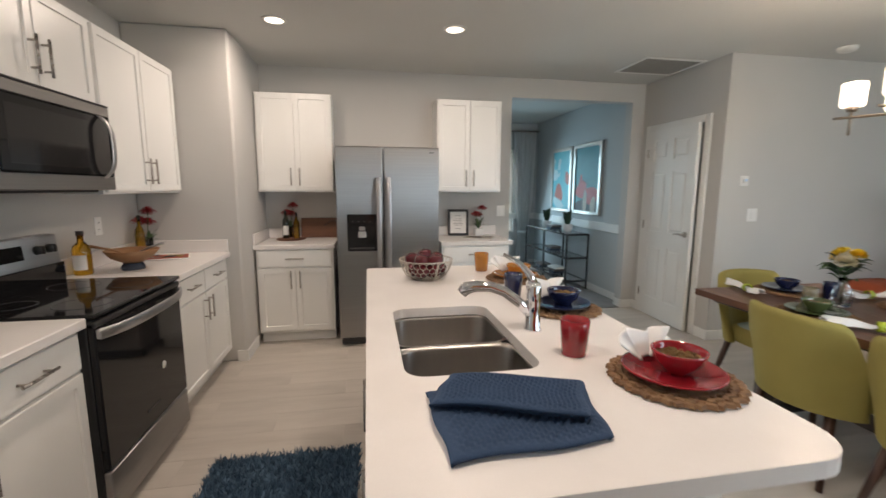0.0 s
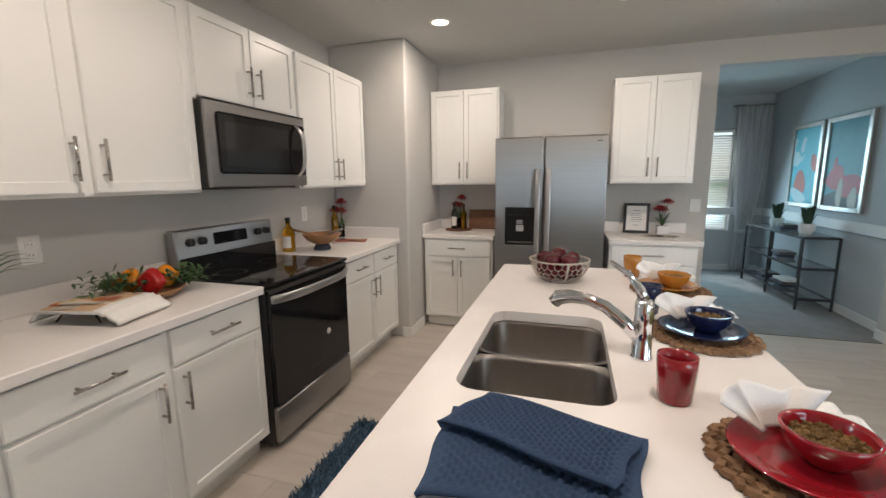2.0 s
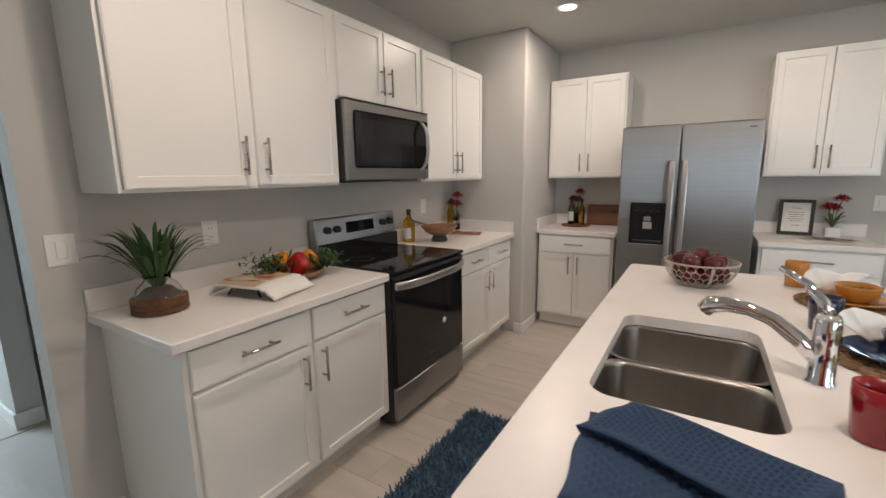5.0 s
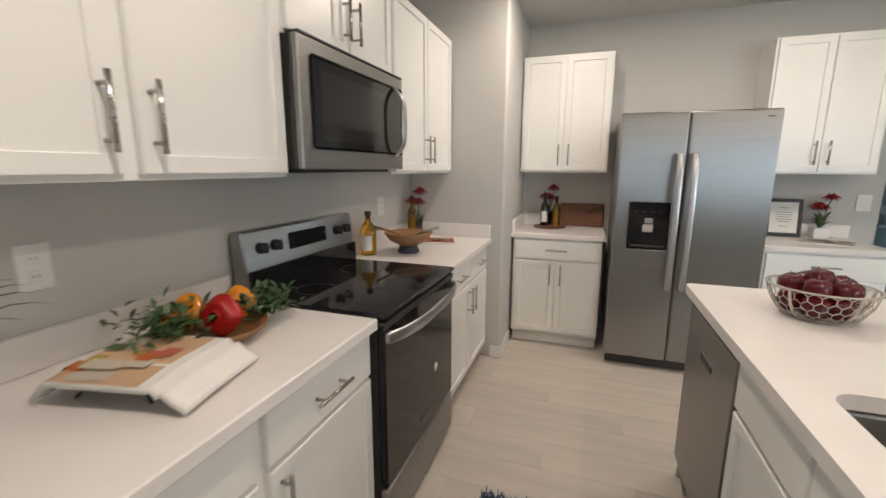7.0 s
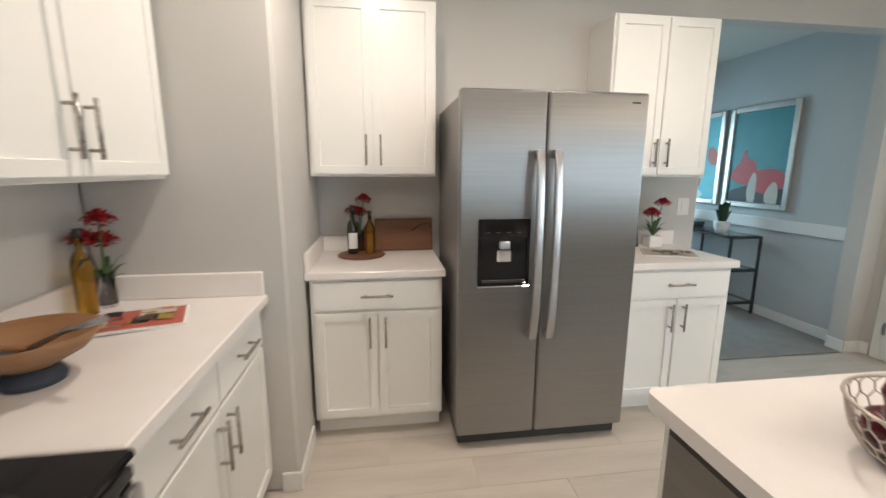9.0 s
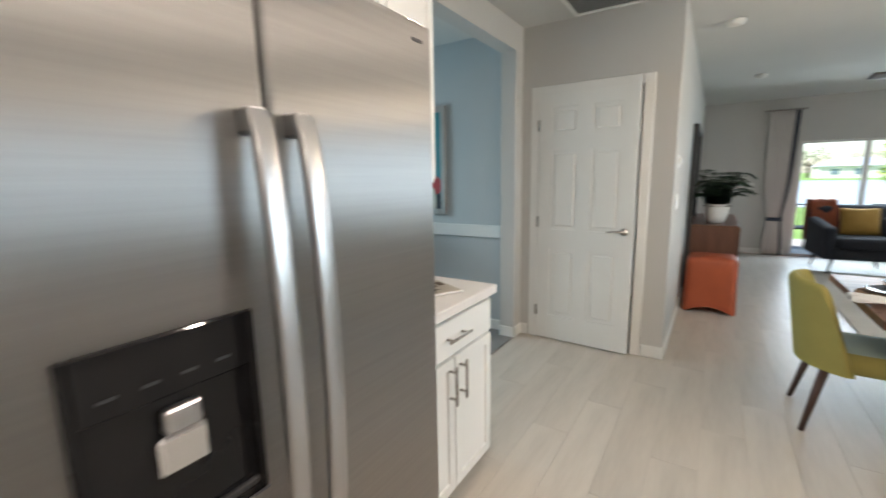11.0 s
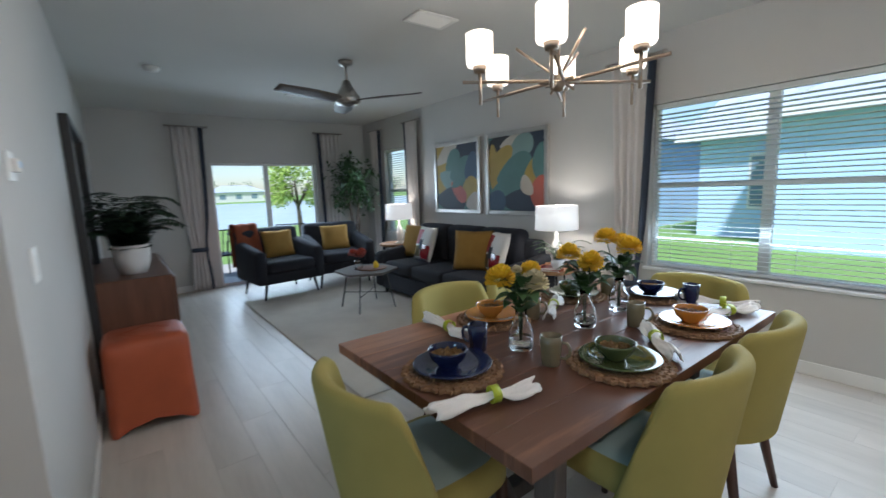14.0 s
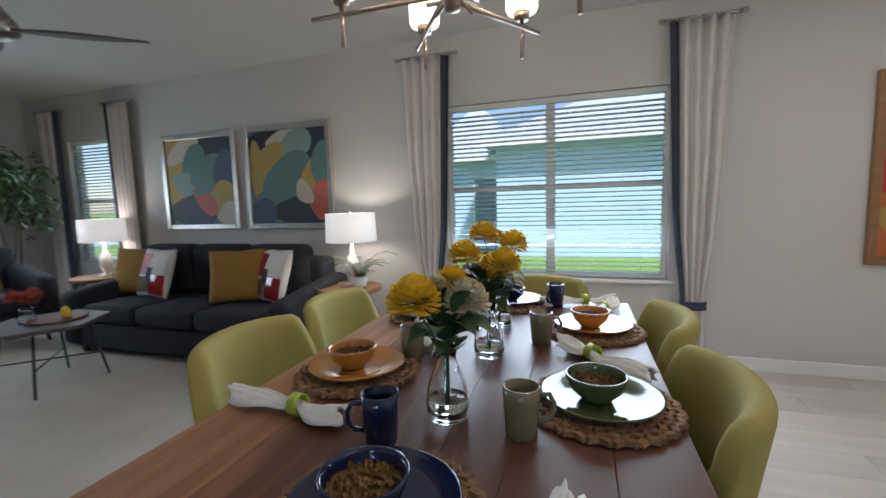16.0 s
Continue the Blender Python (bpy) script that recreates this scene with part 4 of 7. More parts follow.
vent(2.79, 4.10, 0.62, 0.50, "large white return air grille in the ceiling")
vent(4.16, 1.46, 0.34, 0.22, "white ceiling air register", 90)
vent(6.85, 1.48, 0.30, 0.18, "white ceiling air register", 90)
for x, y in ((3.95, 3.33), (6.4, 3.0)):
    s = thing("smoke_detector", "round white smoke detector on the ceiling", "smoke detector", x, y, H)
    lathe(bm := bmesh.new(), [(0, 0), (0.068, 0), (0.068, -0.012), (0.055, -0.034), (0.02, -0.040), (0, -0.040)], 28)
    part("housing", bm, "trim", s)
    part("sensor_ring", lathe(bmesh.new(), [(0.03, -0.038), (0.034, -0.042), (0.038, -0.037)], 24), "paper", s)


def chandelier(x, y, z):
    c = thing("chandelier", "brushed nickel six-light chandelier with lit white glass shades", "chandelier", x, y, z)
    part("hub", lathe(bmesh.new(), [(0, -0.035), (0.02, -0.03), (0.028, 0), (0.02, 0.03), (0, 0.035)], 20), "bronze", c)
    part("stem", tube(bmesh.new(), [(0, 0, 0.03), (0, 0, H - z - 0.03)], 0.006, 10), "bronze", c)
    part("canopy", lathe(bmesh.new(), [(0, H - z), (0.065, H - z), (0.06, H - z - 0.018), (0.012, H - z - 0.03), (0, H - z - 0.03)], 24), "bronze", c)
    for i in range(6):
        a = radians(60 * i)
        dx, dy = math.cos(a), math.sin(a)
        px, py = -dy * 0.018, dx * 0.018
        arm = part("arm", tube(bmesh.new(), [(px - 0.08 * dx, py - 0.08 * dy, 0.005), (px + 0.43 * dx, py + 0.385 * dy, 0.005)], 0.007, 8), "bronze", c)
        sx, sy = px + 0.33 * dx, py + 0.33 * dy
        part("post", tube(bmesh.new(), [(sx, sy, -0.085), (sx, sy, 0.05)], 0.007, 8), "bronze", arm)
        part("cup", lathe(bmesh.new(), [(0, 0.035), (0.022, 0.035), (0.028, 0.058), (0, 0.058)], 20, (sx, sy, 0)), "bronze", arm)
        bm = lathe(bmesh.new(), [(0.026, 0.0582), (0.046, 0.060), (0.052, 0.072), (0.052, 0.178), (0.049, 0.180), (0.049, 0.074), (0.026, 0.064)], 24, (sx, sy, 0))
        part("shade", bm, "shade", arm, "lit white glass cylinder shade")
        if i % 2 == 0:
            e = radians(60 * i + 40)
            part("rod", tube(bmesh.new(), [(-0.06 * math.cos(e), -0.06 * math.sin(e), -0.03), (0.17 * math.cos(e), 0.17 * math.sin(e), 0.15)], 0.006, 8), "bronze", c)
    for i in range(0, 6, 2):
        a = radians(60 * i)
        lamp("chandelier_bulb", "POINT", Matrix.Translation((x + 0.33 * math.cos(a), y + 0.33 * math.sin(a), z + 0.23)), 8, (1.0, 0.78, 0.55), 0.03)


chandelier(2.715, 1.905, 1.785)


def ceiling_fan(x, y):
    f = thing("ceiling_fan", "brushed nickel ceiling fan with three dark blades", "ceiling fan", x, y, H)
    part("canopy", lathe(bmesh.new(), [(0, 0), (0.07, 0), (0.066, -0.03), (0.02, -0.055), (0, -0.055)], 24), "nickel", f)
    part("downrod", tube(bmesh.new(), [(0, 0, -0.05), (0, 0, -0.19)], 0.012, 12), "nickel", f)
    part("motor", lathe(bmesh.new(), [(0, -0.17), (0.03, -0.175), (0.06, -0.24), (0.115, -0.32), (0.12, -0.36), (0.10, -0.385), (0.05, -0.40), (0, -0.405)], 32), "nickel", f)
    for a in (-18, 102, 222):
        def bl(u, v):
            w = 0.055 + 0.035 * math.sin(math.pi * min(1, u * 1.1))
            return (0.08 + 0.62 * u, (v - 0.5) * 2 * w, -0.345 + 0.03 * (v - 0.5) + 0.015 * u)
        part("blade", grid_sheet(bmesh.new(), bl, 14, 4, 0.01), "greywood", f, "dark wooden fan blade", pose(0, 0, 0, 0, 0, a))


ceiling_fan(5.36, 1.57)


# ---- switches and plates ----
def plate(m, label, w=0.075, h=0.118, kind="switch"):
    s = thing("wall_plate", label, kind)
    s.matrix_basis = m
    part("cover", box(-w / 2, w / 2, -0.007, 0, -h / 2, h / 2, 0.003), "trim", s)
    if kind == "switch":
        part("rocker", box(-0.017, 0.017, -0.011, -0.004, -0.034, 0.034, 0.003), "trim", s)
    elif kind == "outlet":
        for z in (-0.022, 0.022):
            sk = part("socket", box(-0.017, 0.017, -0.009, -0.004, z - 0.014, z + 0.014, 0.003), "trim", s)
            for x in (-0.006, 0.006):
                part("slot", box(x - 0.0012, x + 0.0012, -0.0096, -0.008, z - 0.004, z + 0.005), "ink", sk)
    else:
        part("screen", box(-0.025, 0.025, -0.024, -0.005, -0.018, 0.022, 0.003), "paper", s)
        part("display", box(-0.016, 0.016, -0.0255, -0.022, -0.004, 0.016, 0.001), "stucco", s)
    return s


plate(pose(LX, 1.52, 1.165, 0, 0, 90), "white duplex outlet on the kitchen wall", kind="outlet")
plate(pose(LX, 3.35, 1.165, 0, 0, 90), "white duplex outlet beside the range", kind="outlet")
plate(pose(LX, 0.962, 1.17, 0, 0, 90), "white rocker light switch at the wall end", 0.09)
plate(pose(1.46, FY, 1.17), "white rocker light switch on the wall", 0.09)
plate(pose(3.38, BY, 1.49), "white thermostat on the wall", 0.09, 0.09, "thermostat")
plate(pose(3.50, BY, 1.18), "white double light switch on the wall", 0.11)
plate(pose(SX, 2.86, 1.17, 0, 0, -90), "white light switch beside the sliding door")


# ---- outdoors ----
bm = box(-600, 900, -700, 700, -0.6, -0.16)
struct("ground", bm, "grass", "flat green lawn reaching the horizon", "ground")
struct("patio", box(SX + 0.15, 11.3, -0.2, 3.6, -0.159, -0.02, 0.005), "concrete", "pale concrete patio slab", "patio")
bm = bmesh.new()
pts = [(24 + 2.2 * math.sin(y * 0.13), y) for y in range(-70, 81, 5)] + [(104 + 3 * math.sin(y * 0.09), y) for y in range(80, -71, -5)]
bm.faces.new([bm.verts.new((px, py, -0.15)) for px, py in pts])
struct("water", bm, "lake", "calm pale lake behind the house", "lake")


def neighbour(x0, x1, y0, y1, ze, zr, label, wins, facing=1, mt="stucco"):
    h = thing("house", label, "house")
    part("wall", box(x0, x1, y0, y1, -0.2, ze), mt, h)
    bm = bmesh.new()
    o = 0.45
    d = min((x1 - x0), (y1 - y0)) / 2
    a = [bm.verts.new(p) for p in ((x0 - o, y0 - o, ze - 0.05), (x1 + o, y0 - o, ze - 0.05), (x1 + o, y1 + o, ze - 0.05), (x0 - o, y1 + o, ze - 0.05))]
    if x1 - x0 > y1 - y0:
        r = [bm.verts.new((x0 + d, (y0 + y1) / 2, zr)), bm.verts.new((x1 - d, (y0 + y1) / 2, zr))]
        fs = [(a[0], a[1], r[1], r[0]), (a[2], a[3], r[0], r[1]), (a[1], a[2], r[1]), (a[3], a[0], r[0])]
    else:
        r = [bm.verts.new(((x0 + x1) / 2, y0 + d, zr)), bm.verts.new(((x0 + x1) / 2, y1 - d, zr))]
        fs = [(a[1], a[2], r[1], r[0]), (a[3], a[0], r[0], r[1]), (a[0], a[1], r[0]), (a[2], a[3], r[1])]
    for f in fs:
        bm.faces.new(f)
    bm.faces.new(a[::-1])
    roof = part("roof", bm, "shingle", h)
    part("fascia", box(x0 - o - 0.02, x1 + o + 0.02, y1 + o, y1 + o + 0.03, ze - 0.2, ze - 0.02), "trim", roof)
    for wx, wz0, wz1, ww in wins:
        w = part("window", box(wx - ww / 2, wx + ww / 2, y1 - 0.02, y1 + 0.04, wz0, wz1, 0.01), "trim", h)
        part("pane", box(wx - ww / 2 + 0.06, wx + ww / 2 - 0.06, y1 + 0.035, y1 + 0.046, wz0 + 0.06, wz1 - 0.06), "farpane", w)
    return h


neighbour(-12, 4.4, -17, -7.6, 2.75, 5.4, "pale blue stucco neighbouring house with grey shingle roof", [(-2.5, 0.7, 2.0, 1.3)])
neighbour(4.4, 6.6, -16, -9.4, 2.6, 4.4, "recessed pale stucco wing of the neighbouring house", [(5.0, 0.6, 2.0, 0.9)])
neighbour(8.5, 20, -19, -10, 2.75, 5.2, "pale stucco neighbouring house beyond the lawn", [(11, 0.7, 2.0, 1.3)])
for i, (hy, w) in enumerate(((-34, 13), (-16, 14), (2, 15), (20, 13), (38, 14))):
    hh = thing("house", "low white house on the far lake shore", "house", 128 + 5 * (i % 2), hy * 1.5, 0, 0, "lakeside houses")
    part("wall", box(0, 9, -w / 2, w / 2, -0.2, 2.7), "paper", hh)
    bm = bmesh.new()
    a = [bm.verts.new(p) for p in ((-0.5, -w / 2 - 0.5, 2.65), (9.5, -w / 2 - 0.5, 2.65), (9.5, w / 2 + 0.5, 2.65), (-0.5, w / 2 + 0.5, 2.65), (4.5, -w / 4, 4.6), (4.5, w / 4, 4.6))]
    for f in ((0, 1, 4), (2, 3, 5), (1, 2, 5, 4), (3, 0, 4, 5), (3, 2, 1, 0)):
        bm.faces.new([a[k] for k in f])
    part("roof", bm, "shingle", hh)
    for k in (-0.3, 0.0, 0.3):
        part("window", box(-0.04, 0.02, k * w - 0.8, k * w + 0.8, 0.7, 2.0), "farpane", hh)


def leaf_clump(bm, c, r, n, size, rnd, flat=0.5):
    for _ in range(n):
        d = Vector((rnd.gauss(0, 1), rnd.gauss(0, 1), rnd.gauss(0, 1))).normalized() * (r * rnd.random() ** 0.4)
        p = Vector(c) + d
        u = Vector((rnd.gauss(0, 1), rnd.gauss(0, 1), rnd.gauss(0, flat))).normalized()
        w = u.orthogonal().normalized()
        w = (Matrix.Rotation(rnd.random() * math.tau, 3, u) @ w) * size * 0.4
        u = u * size * (0.7 + 0.6 * rnd.random())
        k = u.cross(w).normalized() * size * 0.12
        vs = [bm.verts.new(q) for q in (p - u * 0.5, p + w * 0.5 + k, p + u * 0.5, p - w * 0.5 + k)]
        bm.faces.new(vs)


def outdoor_tree(x, y, h, r, seed, label, leaf="brightleaf", n=900):
    rnd = random.Random(seed)
    t = thing("tree", label, "tree", x, y, -0.16)
    bm = tube(bmesh.new(), [(0, 0, 0), (0.05, 0.02, h * 0.3), (0, 0.08, h * 0.6)], [r * 0.09, r * 0.07, r * 0.04], 8)
    for k in range(5):
        a = k * 1.3
        tube(bm, [(0, 0.05, h * 0.4), (0.35 * r * math.cos(a), 0.35 * r * math.sin(a), h * 0.6), (0.6 * r * math.cos(a), 0.6 * r * math.sin(a), h * 0.75)], [r * 0.04, r * 0.025, r * 0.01], 6)
    part("trunk", bm, "bark", t)
    bm = bmesh.new()
    for k in range(14):
        a, e = rnd.random() * math.tau, rnd.random()
        leaf_clump(bm, (0.65 * r * math.cos(a) * math.sqrt(1 - (e - 0.4) ** 2), 0.65 * r * math.sin(a), h * (0.45 + 0.5 * e)), r * 0.42, n // 14, r * 0.16, rnd)
    part("crown", bm, leaf, t)


outdoor_tree(14.8, -1.1, 2.9, 0.95, 3, "young leafy tree with bright green foliage on the lawn", n=1500)
for i in range(14):
    outdoor_tree(142 + (i * 37) % 22, -80 + i * 12.5, 6 + (i * 53) % 4, 4.5, 20 + i, "distant green tree beyond the lake", "farleaf", 260)


def patio_chair(x, y, rz):
    c = thing("patio_chair", "dark metal patio armchair with slatted back", "patio chair", x, y, -0.02, rz)
    part("frame", tube(bmesh.new(), [(-0.25, 0.2, 0), (-0.25, 0.22, 0.4), (-0.25, 0.32, 0.85), (0.25, 0.32, 0.85), (0.25, 0.22, 0.4), (0.25, 0.2, 0)], 0.014, 8), "darkgrey", c)
    for s in (-0.25, 0.25):
        part("arm", tube(bmesh.new(), [(s, -0.25, 0), (s, -0.25, 0.6), (s, 0.26, 0.62)], 0.013, 8), "darkgrey", c)
    part("seat", box(-0.25, 0.25, -0.25, 0.22, 0.39, 0.42, 0.01), "darkgrey", c)
    for k in range(5):
        part("back_slat", tube(bmesh.new(), [(-0.16 + 0.08 * k, 0.225, 0.42), (-0.16 + 0.08 * k, 0.32, 0.85)], 0.008, 6), "darkgrey", c)


patio_chair(9.75, 2.1, 100)
patio_chair(9.9, 0.7, 60)
t = thing("patio_table", "round dark metal patio table", "patio table", 10.2, 1.4, -0.02)
part("tabletop", lathe(bmesh.new(), [(0, 0.70), (0.45, 0.70), (0.46, 0.715), (0.45, 0.73), (0, 0.73)], 32), "darkgrey", t)
for k in range(3):
    a = k * math.tau / 3
    part("leg", tube(bmesh.new(), [(0.35 * math.cos(a), 0.35 * math.sin(a), 0), (0.1 * math.cos(a), 0.1 * math.sin(a), 0.7)], 0.014, 8), "darkgrey", t)

# ---- dining ----
def dining_table():
    t = thing("dining_table", "walnut plank dining table with grey trestle legs", "dining table", 2.69, 1.86, 0)
    l = 1.71
    ps = [-0.52, -0.37, -0.18, -0.05, 0.15, 0.32, 0.52]
    for a, b in zip(ps, ps[1:]):
        part("top_plank", box(a + 0.0001, b - 0.0001, -l / 2, l / 2, 0.715, 0.755, 0.0015), "walnut", t, "", None)
    part("apron", box(-0.44, 0.44, -0.78, 0.78, 0.68, 0.7145, 0.004), "black", t, "dark underframe")
    for s in (-1, 1):
        y = s * 0.50
        for x in (-0.29, 0.29):
            part("leg", box(x - 0.045, x + 0.045, y - 0.03, y + 0.03, 0.0, 0.68, 0.004), "greywood", t)
        part("foot_rail", box(-0.245, 0.245, y - 0.028, y + 0.028, 0.03, 0.10, 0.004), "greywood", t)
        part("diagonal", tube(bmesh.new(), [(-0.24, y, 0.12), (0.24, y, 0.62)], 0.022, 8), "greywood", t)
    part("stretcher", box(-0.03, 0.03, -0.47, 0.47, 0.12, 0.19, 0.004), "greywood", t)


dining_table()


def dining_chair():
    """Own axes: the sitter looks to +y; curved shell back."""
    c = thing("dining_chair", "lime green upholstered dining chair with dark wooden legs", "dining chair", group="chairs round the dining table")

    def back(side):
        def f(u, v):
            s = math.sin((u - 0.5) * math.pi)
            t = math.sin(v * math.pi / 2)
            a = s * 1.25
            w = 0.255 + 0.03 * t
            top = 0.828 - 0.30 * max(0, abs(s) - 0.70) ** 1.3 * 3.6 - 0.02 * s * s
            z = 0.36 + (top - 0.36) * t
            x, y = w * math.sin(a) * 1.04, -0.02 - 0.235 * math.cos(a) * (1.0 - 0.1 * t) - 0.09 * t + 0.036 * (1 - math.cos(a))
            rim = min(1.0, (top - z) / 0.035, (1 - abs(s)) * 0.30 / 0.035)
            th = side * (0.003 + 0.027 * math.sqrt(max(0.0, 1 - (1 - rim) ** 2)))
            return (x + th * math.sin(a), y - th * math.cos(a), z)
        return f
    bm = grid_sheet(bmesh.new(), back(1), 30, 16)
    grid_sheet(bm, back(-1), 30, 16)
    bmesh.ops.remove_doubles(bm, verts=bm.verts, dist=0.0065)
    part("backrest", bm, "lime", c)

    def seat(u, v):
        a = u * math.tau
        e = abs(math.cos(a)) ** 0.55 * (1 if math.cos(a) > 0 else -1), abs(math.sin(a)) ** 0.55 * (1 if math.sin(a) > 0 else -1)
        k, z = ((0.0, 0.36), (0.92, 0.36), (1.0, 0.375), (1.0, 0.43), (0.93, 0.462), (0.6, 0.47), (0.0, 0.472))[round(v * 6)]
        return (0.225 * k * e[0], 0.03 + 0.235 * k * e[1], z)
    bm = grid_sheet(bmesh.new(), seat, 32, 6)
    bmesh.ops.remove_doubles(bm, verts=bm.verts, dist=0.0005)
    part("seat", bm, "lime", c)
    bm = bmesh.new()
    grid_sheet(bm, lambda u, v: (lambda q: (q[0] * 0.9, 0.03 + (q[1] - 0.03) * 0.9, q[2] + 0.004))(seat(u, (3 + 3 * v) / 6)), 32, 3)
    part("seat_cushion", bm, "aquaseat", c, "pale aqua seat cover")
    for x, y in ((-0.17, -0.17), (0.17, -0.17), (-0.18, 0.20), (0.18, 0.20)):
        k = 1.28 if y < 0 else 1.08
        part("leg", tube(bmesh.new(), [(x * k, y * (1.45 if y < 0 else 1.1), 0), (x, y, 0.37)], [0.014, 0.024], 10), "legwood", c)
    return c


ch = dining_chair()
ch.matrix_basis = pose(2.74, 2.63, 0, 0, 0, 180)
for x, y, rz in ((2.60, 1.03, 0), (2.33, 1.98, -90), (2.33, 1.40, -90), (3.22, 1.93, 90), (3.22, 1.38, 90)):
    copy_thing(ch, pose(x, y, 0, 0, 0, rz))


# ---- living room ----
struct("rug_living", box(4.05, 7.42, 0.05, 2.23, 0.0005, 0.016, 0.005), "rug", "large ivory low-pile area rug", "rug")


def cushion(name, label, mt, m, w=0.46, h=0.46, t=0.14, patches=()):
    c = thing(name, label, "pillow")
    c.matrix_basis = m

    def f(side):
        def g(u, v):
            a, b = 2 * u - 1, 2 * v - 1
            k = max(0.0, (1 - a * a) * (1 - b * b)) ** 0.42
            s = 1 - 0.06 * (1 - abs(a)) - 0.0
            q = 1 - 0.06 * (1 - abs(b))
            return (a * w / 2 * q, side * t / 2 * k, h / 2 + b * h / 2 * s)
        return g
    bm = grid_sheet(bmesh.new(), f(1), 14, 14)
    grid_sheet(bm, f(-1), 14, 14)
    bmesh.ops.remove_doubles(bm, verts=bm.verts, dist=0.0005)
    part("cover", bm, mt, c)
    for u0, u1, v0, v1, pm in patches:
        def g(u, v):
            p = f(1)(u0 + (u1 - u0) * u, v0 + (v1 - v0) * v)
            return (p[0], p[1] + 0.003, p[2])
        part("patch", grid_sheet(bmesh.new(), g, 5, 5), pm, c)
    return c


PATCH = ((0.05, 0.48, 0.05, 0.45, "redglaze"), (0.5, 0.95, 0.08, 0.4, "khakiglaze"), (0.1, 0.5, 0.5, 0.92, "white"), (0.55, 0.92, 0.45, 0.9, "redpetal"), (0.4, 0.6, 0.3, 0.6, "band"))


def soft_box(x0, x1, y0, y1, z0, z1, b=0.05):
    bm = box(x0, x1, y0, y1, z0, z1, b, 4)
    for f in bm.faces:
        f.smooth = True
    return bm


def sofa():
    """Own axes: front looks to +y, back at y = 0."""
    s = thing("sofa", "dark navy three-seat fabric sofa against the window wall", "sofa", 5.55, WY + 0.05, 0)
    w = 2.22
    part("base", soft_box(-w / 2 + 0.02, w / 2 - 0.02, 0.05, 0.90, 0.07, 0.30, 0.03), "navy", s)
    part("back_frame", soft_box(-w / 2 + 0.05, w / 2 - 0.05, 0.02, 0.24, 0.25, 0.80, 0.05), "navy", s)
    for k in (-1, 0, 1):
        part("seat_cushion", soft_box(k * 0.625 - 0.308, k * 0.625 + 0.308, 0.22, 0.93, 0.30, 0.46, 0.05), "navy", s)
        part("back_cushion", soft_box(k * 0.625 - 0.305, k * 0.625 + 0.305, 0.12, 0.36, 0.44, 0.92, 0.08), "navy", s)
    for e in (-1, 1):
        bm = soft_box(e * w / 2 - 0.10, e * w / 2 + 0.10, 0.04, 0.94, 0.08, 0.66, 0.07)
        for v in bm.verts:
            if v.co.z > 0.5:
                v.co.z -= 0.10 * max(0, (v.co.y - 0.3) / 0.6)
        part("arm", bm, "navy", s)
        for y in (0.1, 0.85):
            part("leg", cyl(bmesh.new(), e * (w / 2 - 0.08), y, 0.012, 0.08, 0.022), "black", s)


sofa()
cushion("throw_pillow", "mustard throw pillow leaning on the sofa", "mustard", pose(6.45, 0.22, 0.455, 18, 0, 14))
cushion("throw_pillow", "patchwork throw pillow with red and white geometric pieces", "white", pose(6.12, 0.30, 0.455, 18, 0, -8), patches=PATCH)
cushion("throw_pillow", "mustard throw pillow leaning on the sofa", "mustard", pose(5.12, 0.30, 0.455, 16, 0, 30))
cushion("throw_pillow", "patchwork throw pillow with red and white geometric pieces", "white", pose(4.88, 0.24, 0.455, 18, 0, -20), patches=PATCH)


def armchair(m, label):
    """Own axes: front looks to +y."""
    a = thing("armchair", label, "armchair", group="armchairs by the sliding door")
    a.matrix_basis = m
    part("base", soft_box(-0.34, 0.34, -0.36, 0.34, 0.19, 0.32, 0.03), "navy", a)
    part("seat_cushion", soft_box(-0.28, 0.28, -0.26, 0.38, 0.32, 0.45, 0.045), "navy", a)
    bm = soft_box(-0.38, 0.38, -0.44, -0.24, 0.19, 0.80, 0.06)
    for v in bm.verts:
        v.co.y -= 0.10 * max(0, v.co.z - 0.3)
    part("backrest", bm, "navy", a)
    for s in (-1, 1):
        bm = soft_box(s * 0.35 - 0.065, s * 0.35 + 0.065, -0.38, 0.36, 0.19, 0.58, 0.05)
        for v in bm.verts:
            if v.co.z > 0.4:
                v.co.z += 0.10 * max(0, (-v.co.y) / 0.4)
        part("arm", bm, "navy", a)
        for y in (-0.32, 0.28):
            part("leg", tube(bmesh.new(), [(s * 0.33, y * 1.06, 0), (s * 0.29, y, 0.2)], [0.011, 0.02], 10), "black", a)
    return a


armchair(pose(7.66, 1.66, 0.0, 0, 0, 96) @ Matrix.Scale(1.14, 4), "dark navy armchair with a rust throw on black legs")
armchair(pose(7.74, 0.76, 0.0, 0, 0, 82) @ Matrix.Scale(1.14, 4), "dark navy armchair on black legs")
cushion("throw_pillow", "mustard square pillow on the armchair", "mustard", pose(7.74, 1.62, 0.50, 18, 0, 96), 0.44, 0.40)
cushion("throw_pillow", "mustard square pillow on the armchair", "mustard", pose(7.82, 0.74, 0.50, 18, 0, 82), 0.44, 0.40)
th = thing("throw_blanket", "rust knitted throw draped over the armchair", "blanket", 7.66, 1.66, 0, 96)
th.scale = (1.14, 1.14, 1.14)


